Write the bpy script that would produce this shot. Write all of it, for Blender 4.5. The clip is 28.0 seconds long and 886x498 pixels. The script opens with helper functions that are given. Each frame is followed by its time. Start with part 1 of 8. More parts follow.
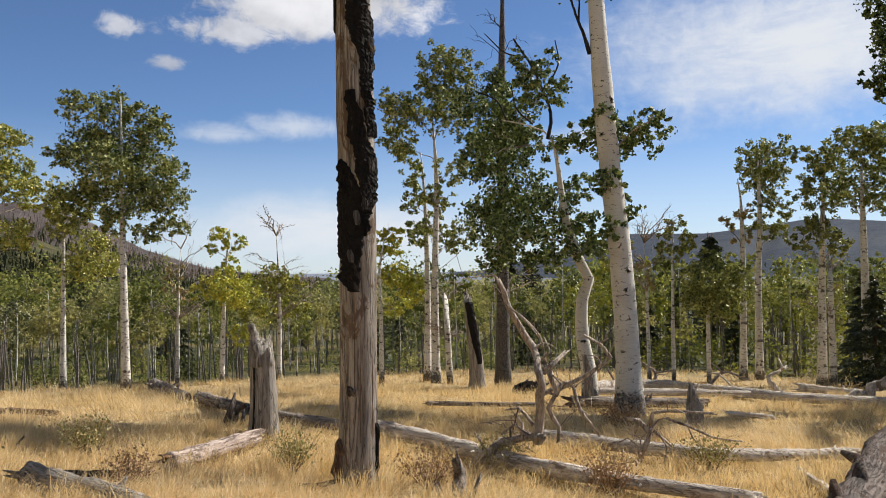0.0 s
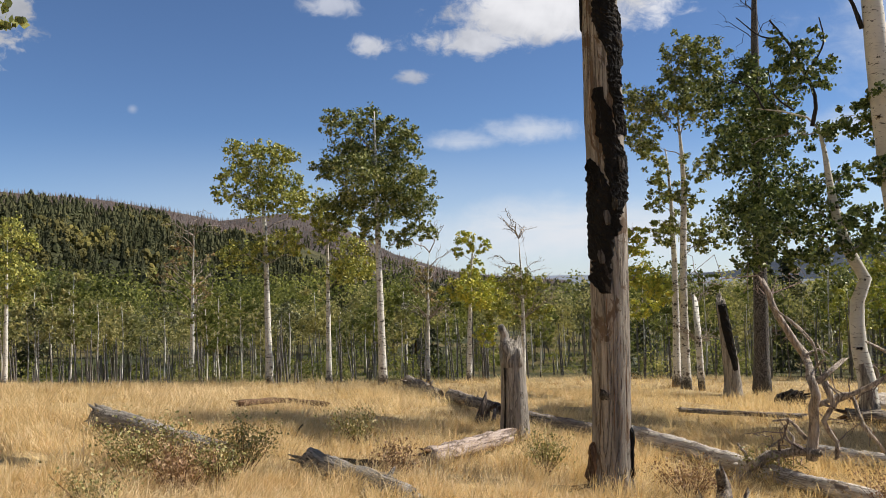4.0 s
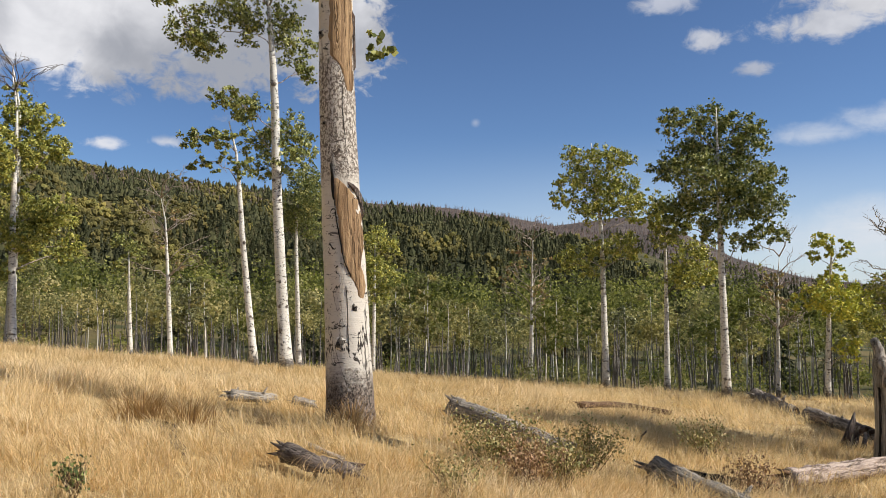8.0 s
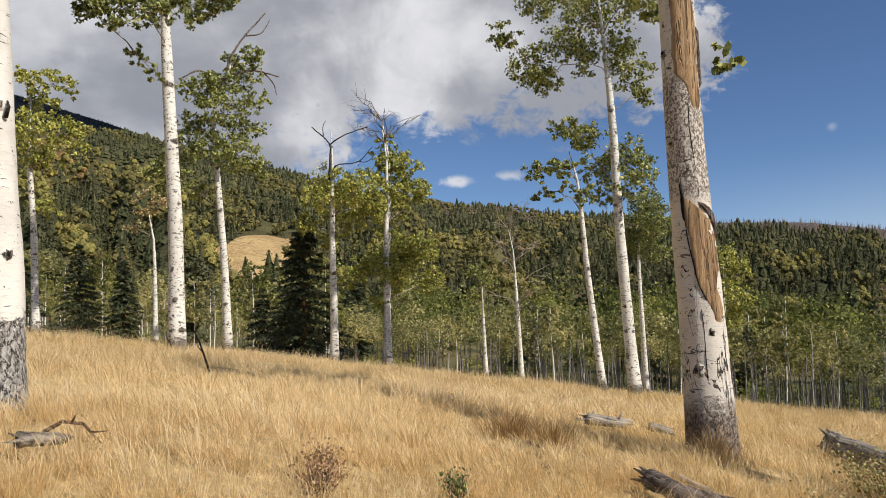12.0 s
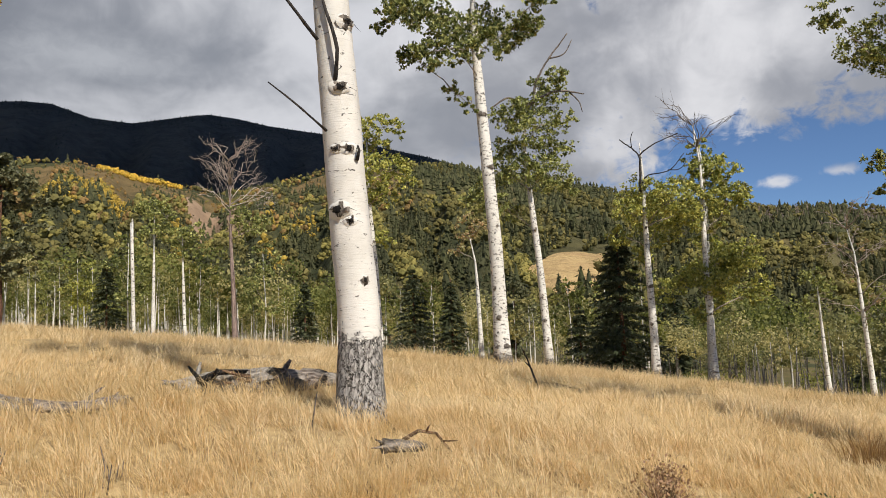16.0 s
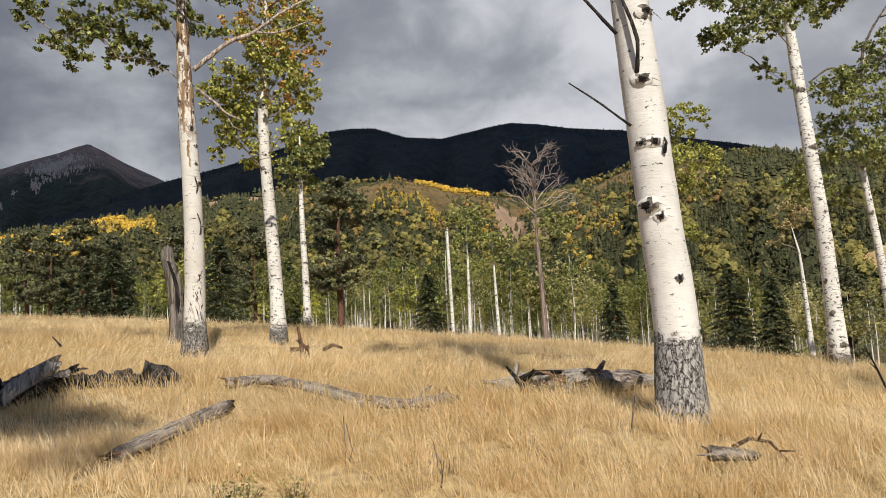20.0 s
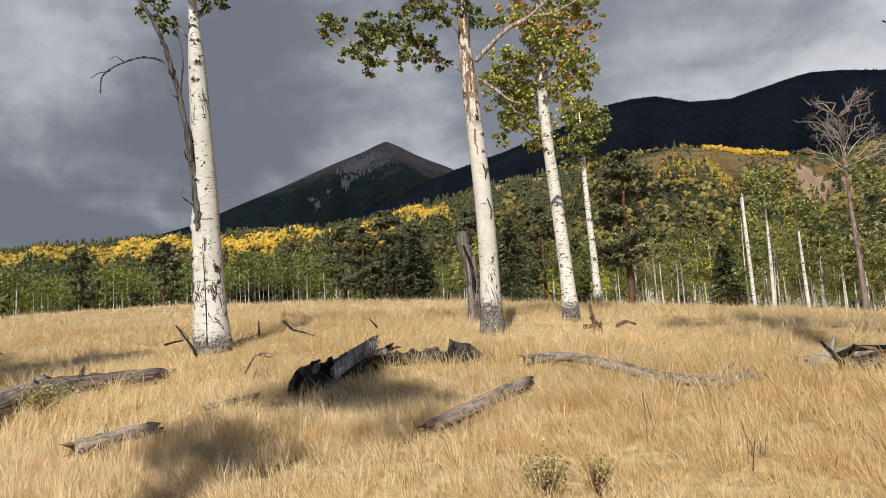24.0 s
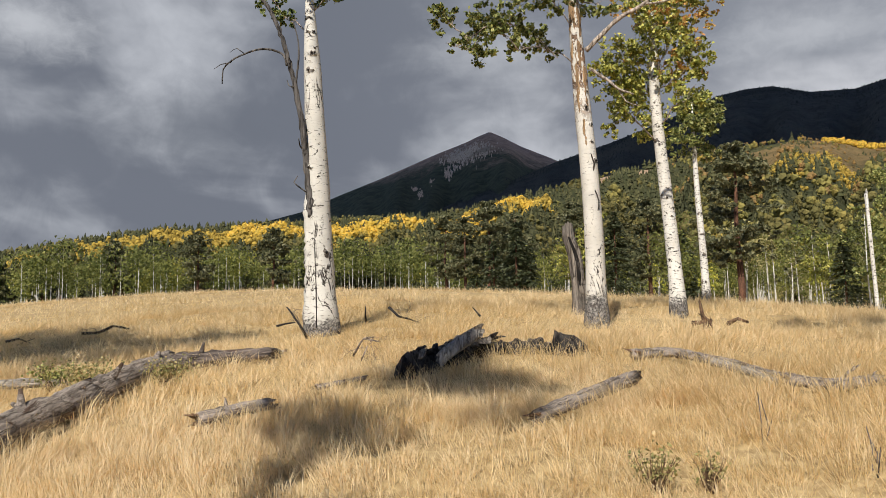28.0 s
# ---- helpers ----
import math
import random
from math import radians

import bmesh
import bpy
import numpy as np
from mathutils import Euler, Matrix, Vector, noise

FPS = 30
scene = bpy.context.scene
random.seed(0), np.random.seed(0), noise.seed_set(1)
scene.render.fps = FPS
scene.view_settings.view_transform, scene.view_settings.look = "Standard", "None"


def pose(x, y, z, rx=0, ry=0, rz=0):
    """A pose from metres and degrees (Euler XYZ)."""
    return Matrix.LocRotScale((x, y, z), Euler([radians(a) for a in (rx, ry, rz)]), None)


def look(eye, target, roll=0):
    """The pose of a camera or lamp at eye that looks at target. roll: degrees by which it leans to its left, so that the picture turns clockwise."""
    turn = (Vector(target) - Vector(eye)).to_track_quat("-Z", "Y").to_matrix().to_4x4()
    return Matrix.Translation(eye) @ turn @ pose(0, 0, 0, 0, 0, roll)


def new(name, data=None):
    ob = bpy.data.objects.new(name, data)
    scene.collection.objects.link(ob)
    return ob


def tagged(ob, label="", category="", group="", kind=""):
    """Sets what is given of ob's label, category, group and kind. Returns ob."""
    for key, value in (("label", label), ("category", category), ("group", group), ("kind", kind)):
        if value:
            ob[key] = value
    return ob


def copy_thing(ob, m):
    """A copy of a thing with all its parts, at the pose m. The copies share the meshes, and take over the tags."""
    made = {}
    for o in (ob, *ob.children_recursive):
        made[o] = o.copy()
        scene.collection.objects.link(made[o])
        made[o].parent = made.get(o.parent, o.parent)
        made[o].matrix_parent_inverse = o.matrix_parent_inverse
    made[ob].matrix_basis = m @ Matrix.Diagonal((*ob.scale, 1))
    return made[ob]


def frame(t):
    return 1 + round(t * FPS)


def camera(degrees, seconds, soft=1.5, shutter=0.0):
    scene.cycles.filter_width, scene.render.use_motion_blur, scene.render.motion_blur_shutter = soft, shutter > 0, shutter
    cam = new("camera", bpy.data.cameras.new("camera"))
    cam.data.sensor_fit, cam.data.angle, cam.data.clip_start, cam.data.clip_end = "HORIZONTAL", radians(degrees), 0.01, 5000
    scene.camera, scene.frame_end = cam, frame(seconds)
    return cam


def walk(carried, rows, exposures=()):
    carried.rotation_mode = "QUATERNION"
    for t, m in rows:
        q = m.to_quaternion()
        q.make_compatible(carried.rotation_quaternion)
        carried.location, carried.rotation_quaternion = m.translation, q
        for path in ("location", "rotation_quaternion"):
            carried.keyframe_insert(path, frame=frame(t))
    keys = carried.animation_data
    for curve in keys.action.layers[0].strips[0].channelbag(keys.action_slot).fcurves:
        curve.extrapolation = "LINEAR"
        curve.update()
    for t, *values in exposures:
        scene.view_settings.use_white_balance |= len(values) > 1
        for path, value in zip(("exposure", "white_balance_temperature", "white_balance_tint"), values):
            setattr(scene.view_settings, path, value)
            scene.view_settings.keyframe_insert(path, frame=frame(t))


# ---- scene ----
import itertools

cam = camera(58.33, 28.0, soft=0.5)
PATH = [
    (0.0, pose(0.058, 0.192, 1.601, 91.29, 0.93, 0.79)),
    (0.5, pose(0.045, 0.199, 1.601, 91.47, 1.17, 2.32)),
    (1.0, pose(0.029, 0.205, 1.601, 91.62, 1.35, 4.15)),
    (1.5, pose(0.010, 0.210, 1.601, 91.74, 1.37, 6.19)),
    (2.0, pose(-0.011, 0.215, 1.601, 91.83, 1.44, 8.43)),
    (2.5, pose(-0.030, 0.221, 1.600, 91.90, 1.40, 10.63)),
    (4.5, pose(-0.078, 0.223, 1.598, 91.69, 1.37, 20.62)),
    (5.0, pose(-0.090, 0.234, 1.596, 91.63, 1.22, 23.46)),
    (5.5, pose(-0.097, 0.242, 1.594, 91.64, 1.14, 26.31)),
    (6.0, pose(-0.107, 0.241, 1.594, 91.71, 1.01, 29.28)),
    (6.5, pose(-0.123, 0.233, 1.595, 91.87, 0.77, 32.42)),
    (7.0, pose(-0.144, 0.221, 1.596, 92.05, 0.67, 35.58)),
    (7.5, pose(-0.163, 0.208, 1.596, 92.25, 0.60, 38.68)),
    (8.0, pose(-0.175, 0.194, 1.594, 92.51, 0.67, 41.62)),
    (8.5, pose(-0.181, 0.179, 1.592, 92.73, 0.73, 44.58)),
    (9.0, pose(-0.185, 0.165, 1.590, 92.91, 0.74, 47.64)),
    (9.5, pose(-0.190, 0.149, 1.591, 93.07, 0.74, 50.82)),
    (10.0, pose(-0.198, 0.130, 1.594, 93.25, 0.83, 54.00)),
    (10.5, pose(-0.202, 0.114, 1.598, 93.51, 0.99, 57.11)),
    (11.0, pose(-0.204, 0.100, 1.599, 93.86, 1.20, 60.14)),
    (11.5, pose(-0.203, 0.089, 1.596, 94.30, 1.35, 63.04)),
    (13.5, pose(-0.216, 0.043, 1.591, 95.86, 1.87, 74.56)),
    (14.0, pose(-0.215, 0.030, 1.588, 96.05, 2.08, 77.62)),
    (14.5, pose(-0.216, 0.017, 1.589, 96.22, 2.23, 80.56)),
    (15.0, pose(-0.220, 0.007, 1.590, 96.40, 2.28, 83.25)),
    (15.5, pose(-0.226, -0.006, 1.592, 96.53, 2.31, 85.80)),
    (16.0, pose(-0.232, -0.029, 1.592, 96.63, 2.50, 88.25)),
    (16.5, pose(-0.237, -0.062, 1.593, 96.74, 2.70, 90.81)),
    (17.0, pose(-0.243, -0.098, 1.594, 96.90, 2.90, 93.63)),
    (17.5, pose(-0.250, -0.111, 1.593, 97.06, 3.07, 96.48)),
    (18.0, pose(-0.259, -0.102, 1.594, 97.17, 2.91, 99.33)),
    (18.5, pose(-0.267, -0.090, 1.596, 97.27, 2.78, 102.14)),
    (19.0, pose(-0.275, -0.083, 1.599, 97.34, 2.64, 104.81)),
    (19.5, pose(-0.284, -0.080, 1.603, 97.42, 2.62, 107.47)),
    (20.0, pose(-0.296, -0.078, 1.609, 97.57, 2.68, 110.18)),
    (20.5, pose(-0.300, -0.074, 1.616, 97.77, 2.82, 112.97)),
    (21.0, pose(-0.296, -0.068, 1.621, 97.97, 2.87, 115.70)),
    (21.5, pose(-0.288, -0.064, 1.623, 98.12, 2.97, 118.33)),
    (22.0, pose(-0.279, -0.062, 1.623, 98.16, 3.09, 120.93)),
    (22.5, pose(-0.273, -0.062, 1.621, 98.06, 3.24, 123.45)),
    (24.5, pose(-0.248, -0.086, 1.617, 96.72, 3.16, 133.18)),
    (25.0, pose(-0.238, -0.086, 1.614, 96.64, 2.86, 135.24)),
    (25.5, pose(-0.228, -0.088, 1.611, 96.70, 2.62, 136.83)),
    (26.0, pose(-0.219, -0.090, 1.608, 96.87, 2.23, 137.85)),
    (26.5, pose(-0.211, -0.093, 1.604, 97.03, 1.86, 138.34)),
    (27.0, pose(-0.202, -0.097, 1.602, 97.06, 1.54, 138.40)),
    (27.5, pose(-0.190, -0.103, 1.601, 96.92, 1.29, 138.22)),
    (28.0, pose(-0.180, -0.104, 1.601, 96.60, 1.16, 137.96)),
]
walk(cam, PATH, [(0.0, 0.22), (5.0, 0.17), (10.0, 0.10), (14.0, -0.03), (20.0, -0.02), (28.0, 0.02)])

# ---- world: blue autumn sky with cloud banks, one sun ----
SUN_YAW, SUN_EL = -60.0, 42.0
world = bpy.data.worlds.new("sky")
scene.world = world
world.use_nodes = True


class Net:
    """Small helper to wire shader nodes."""

    def __init__(self, tree, fresh=True):
        self.t = tree
        if fresh:
            tree.nodes.clear()

    def n(self, kind, **k):
        node = self.t.nodes.new(kind)
        for a, v in k.items():
            if a == "op":
                node.operation = v
            elif a == "blend":
                node.blend_type = v
            elif a == "dims":
                node.noise_dimensions = v
            elif a == "feature":
                node.feature = v
        return node

    def put(self, sock, v):
        if isinstance(v, bpy.types.NodeSocket):
            self.t.links.new(v, sock)
        elif isinstance(v, (tuple, list)) and len(v) == 3 and sock.type == "RGBA":
            sock.default_value = (*v, 1)
        else:
            sock.default_value = v

    def math(self, op, a, b=0.0, c=0.0, clamp=False):
        m = self.n("ShaderNodeMath", op=op)
        m.use_clamp = clamp
        self.put(m.inputs[0], a)
        self.put(m.inputs[1], b)
        self.put(m.inputs[2], c)
        return m.outputs[0]

    def rng(self, v, a, b, lo=0.0, hi=1.0, smooth=True):
        m = self.n("ShaderNodeMapRange")
        if smooth:
            m.interpolation_type = "SMOOTHSTEP"
        for i, q in enumerate((v, a, b, lo, hi)):
            self.put(m.inputs[i], q)
        return m.outputs[0]

    def mix(self, f, a, b, blend="MIX"):
        m = self.n("ShaderNodeMix")
        m.data_type, m.blend_type = "RGBA", blend
        self.put(m.inputs[0], f)
        self.put(m.inputs[6], a)
        self.put(m.inputs[7], b)
        return m.outputs[2]

    def noise(self, vec, scale, detail=4.0, rough=0.55, dist=0.0):
        m = self.n("ShaderNodeTexNoise")
        if vec is not None:
            self.put(m.inputs["Vector"], vec)
        self.put(m.inputs["Scale"], scale)
        self.put(m.inputs["Detail"], detail)
        self.put(m.inputs["Roughness"], rough)
        self.put(m.inputs["Distortion"], dist)
        return m.outputs["Fac"]

    def mapping(self, vec, scale=(1, 1, 1), rot=(0, 0, 0), loc=(0, 0, 0)):
        m = self.n("ShaderNodeMapping")
        self.put(m.inputs[0], vec)
        m.inputs[1].default_value, m.inputs[2].default_value, m.inputs[3].default_value = loc, rot, scale
        return m.outputs[0]


def build_sky():
    w = Net(world.node_tree)
    sky = w.n("ShaderNodeTexSky")
    sky.sky_type = "NISHITA"
    sky.sun_disc = False
    sky.sun_elevation, sky.sun_rotation = radians(SUN_EL), radians(-SUN_YAW)
    sky.altitude, sky.air_density, sky.dust_density, sky.ozone_density = 2600, 1.0, 0.3, 2.0
    co = w.n("ShaderNodeTexCoord").outputs["Generated"]
    sep = w.n("ShaderNodeSeparateXYZ")
    w.put(sep.inputs[0], co)
    yaw = w.math("MULTIPLY", w.math("ARCTAN2", w.math("MULTIPLY", sep.outputs[0], -1.0), sep.outputs[1]), 57.2958)
    el = w.math("MULTIPLY", w.math("ARCSINE", sep.outputs[2]), 57.2958)
    big = w.noise(co, 5.0, 7.0, 0.6, 0.3)
    fine = w.noise(co, 16.0, 6.0, 0.6, 0.6)
    streak = w.noise(w.mapping(co, (4, 4, 22)), 2.2, 6.0, 0.6, 0.4)
    tiny = w.noise(w.mapping(co, (1, 1, 1.5)), 42.0, 6.0, 0.62, 0.5)
    warp = w.math("ADD", w.math("MULTIPLY", w.math("SUBTRACT", big, 0.5), 1.7), w.math("MULTIPLY", w.math("SUBTRACT", fine, 0.5), 1.0))

    def puff(y, e, ry, re, soft, amount=1.0, wob=1.0):
        """A cloud round the direction (yaw, elevation), with its half sizes in degrees."""
        a = w.math("DIVIDE", w.math("SUBTRACT", yaw, y), ry)
        b = w.math("DIVIDE", w.math("SUBTRACT", el, e), re)
        r = w.math("SQRT", w.math("ADD", w.math("MULTIPLY", a, a), w.math("MULTIPLY", b, b)))
        r = w.math("ADD", r, w.math("MULTIPLY", w.math("ADD", warp, w.math("MULTIPLY", w.math("SUBTRACT", tiny, 0.5), min(2.4, 3.0 / ry**0.5))), wob))
        return w.rng(r, 1.0, 1.0 - soft, 0.0, amount)

    def most(*v):
        q = v[0]
        for x in v[1:]:
            q = w.math("MAXIMUM", q, x)
        return q

    # fair-weather clouds over the valley, thin veil to one side
    cumulus = most(puff(9.0, 18.2, 9.5, 2.6, 0.5, 1.0, 0.8), puff(15.5, 16.4, 4.5, 1.3, 0.7, 0.9), puff(22.9, 16.2, 1.5, 0.8, 0.8, 0.8, 0.7), puff(19.8, 14.0, 1.5, 0.6, 0.8, 0.7, 0.7), puff(25.6, 18.9, 2.4, 0.9, 0.8, 0.6, 0.8),
                   puff(51.0, 18.0, 6.5, 5.0, 0.35), puff(66.0, 19.5, 17.0, 7.0, 0.35), puff(85.0, 19.0, 22.0, 9.0, 0.3), puff(81.0, 13.0, 11.0, 6.0, 0.45), puff(64.7, 9.6, 1.7, 0.55, 0.8, 0.85, 0.6), puff(60.9, 9.9, 1.5, 0.5, 0.8, 0.75, 0.6), puff(39.1, 11.5, 0.45, 0.4, 1.0, 0.30, 0.2))
    rift = puff(62.5, 11.0, 4.0, 1.7, 0.8, 0.9, 0.6)
    veil = w.math("MULTIPLY", most(puff(-23.0, 14.0, 18.0, 6.2, 0.9, 1.0, 0.6), puff(16.1, 9.5, 4.0, 0.9, 1.0, 0.6, 0.6), puff(11.3, 10.1, 5.0, 1.2, 1.0, 0.7, 0.6), puff(8.0, 2.8, 15.0, 3.0, 0.9, 1.0, 0.4), puff(-10.0, 9.0, 9.0, 1.6, 1.0, 0.6, 0.7)),
                  w.rng(streak, 0.25, 0.6, 0.68, 1.0))
    # storm deck over the mountains
    deck = w.rng(w.math("ADD", yaw, w.math("MULTIPLY", warp, 22.0)), 80.0, 96.0)
    low = w.noise(w.mapping(co, (1, 1, 1.9)), 3.4, 5.0, 0.5, 0.25)
    low = w.math("ADD", low, w.math("MULTIPLY", w.math("SUBTRACT", fine, 0.5), 0.16))
    gloom = w.rng(yaw, 96.0, 150.0)
    white = w.mix(w.rng(low, 0.38, 0.62), (0.33, 0.345, 0.39), (0.76, 0.76, 0.79))
    grey = w.mix(w.rng(low, 0.36, 0.64), (0.28, 0.30, 0.345), (0.68, 0.69, 0.73))
    dark = w.mix(w.rng(low, 0.38, 0.66), (0.165, 0.182, 0.222), (0.50, 0.522, 0.57))
    storm = w.mix(gloom, grey, dark)
    storm = w.mix(puff(155.0, 15.0, 12.0, 5.0, 1.0, 0.7, 0.5), storm, (0.155, 0.172, 0.208))
    storm = w.mix(most(puff(166.0, 20.5, 6.0, 3.0, 1.0, 0.8, 0.5), puff(112.0, 19.5, 9.0, 2.5, 1.0, 0.6, 0.6), puff(133.0, 20.5, 9.0, 3.0, 1.0, 0.55, 0.6)), storm, (0.58, 0.60, 0.64))
    under = w.rng(el, 14.0, 20.0, 0.1, 0.6)
    blue = w.mix(1.0, sky.outputs[0], (SKY_GAIN * 0.83, SKY_GAIN * 0.96, SKY_GAIN * 1.13), "MULTIPLY")
    blue = w.mix(w.math("MULTIPLY", w.rng(el, 11.0, 0.0, 0.0, 0.55), w.rng(yaw, 60.0, 30.0)), blue, (0.60, 0.66, 0.74))
    col = w.mix(veil, blue, (0.66, 0.69, 0.74))
    col = w.mix(w.math("MULTIPLY", cumulus, w.math("SUBTRACT", 1.0, rift)), col, w.mix(w.math("MULTIPLY", under, w.rng(big, 0.42, 0.6)), white, (0.33, 0.34, 0.375)))
    col = w.mix(deck, col, storm)
    bg = w.n("ShaderNodeBackground")
    w.put(bg.inputs[0], col)
    bg.inputs[1].default_value = SKY_STRENGTH
    out = w.n("ShaderNodeOutputWorld")
    w.t.links.new(bg.outputs[0], out.inputs[0])


SKY_GAIN, SKY_STRENGTH = 0.085, 1.0
build_sky()
sun = new("sun", bpy.data.lights.new("sun", "SUN"))
sun.data.energy, sun.data.angle, sun.data.color = 5.6, radians(0.55), (1.0, 0.93, 0.815)
sun.matrix_world = look((0, 0, 0), (-math.sin(-radians(SUN_YAW)) * math.cos(radians(SUN_EL)), -math.cos(radians(SUN_YAW)) * math.cos(radians(SUN_EL)), -math.sin(radians(SUN_EL))))

# ---- materials ----


def material(name, rough=0.9, spec=0.2):
    m = bpy.data.materials.new(name)
    m.use_nodes = True
    n = Net(m.node_tree)
    out = n.n("ShaderNodeOutputMaterial")
    b = n.n("ShaderNodeBsdfPrincipled")
    b.inputs["Roughness"].default_value = rough
    b.inputs["Specular IOR Level"].default_value = spec
    m.node_tree.links.new(b.outputs[0], out.inputs[0])
    return m, n, b, out


def bump(n, b, height, strength, dist):
    k = n.n("ShaderNodeBump")
    k.inputs["Strength"].default_value, k.inputs["Distance"].default_value = strength, dist
    n.put(k.inputs["Height"], height)
    n.put(b.inputs["Normal"], k.outputs[0])


def leaf_material(name, colours, thin=0.15, glow=(1.0, 1.06, 0.7), rough=0.5, spec=0.25, trees=None):
    """Leaves: each one takes its own tint between the colours given, and lets some light through; in a wood, whole trees differ in tint."""
    m, n, b, out = material(name, rough, spec)
    isl = n.n("ShaderNodeNewGeometry").outputs["Random Per Island"]
    ramp = n.n("ShaderNodeValToRGB")
    n.put(ramp.inputs[0], isl)
    e = ramp.color_ramp.elements
    for i, c in enumerate(colours):
        q = e[i] if i < 2 else e.new(1.0)
        q.color = (*c, 1)
    for i in range(len(colours)):
        e[i].position = i / max(1, len(colours) - 1)
    col = ramp.outputs[0]
    if trees:
        co = n.n("ShaderNodeNewGeometry").outputs["Position"]
        co = n.mapping(co, (1, 1, 0.45))
        col = n.mix(n.rng(n.noise(co, 0.42, 2, 0.5), 0.42, 0.58), n.mix(1.0, col, trees[0], "MULTIPLY"), n.mix(1.0, col, trees[1], "MULTIPLY"))
    n.put(b.inputs["Base Color"], col)
    tr = n.n("ShaderNodeBsdfTranslucent")
    n.put(tr.inputs[0], n.mix(1.0, col, glow, "MULTIPLY"))
    mx = n.n("ShaderNodeMixShader")
    mx.inputs[0].default_value = thin
    n.t.links.new(b.outputs[0], mx.inputs[1])
    n.t.links.new(tr.outputs[0], mx.inputs[2])
    n.t.links.new(mx.outputs[0], out.inputs[0])
    return m


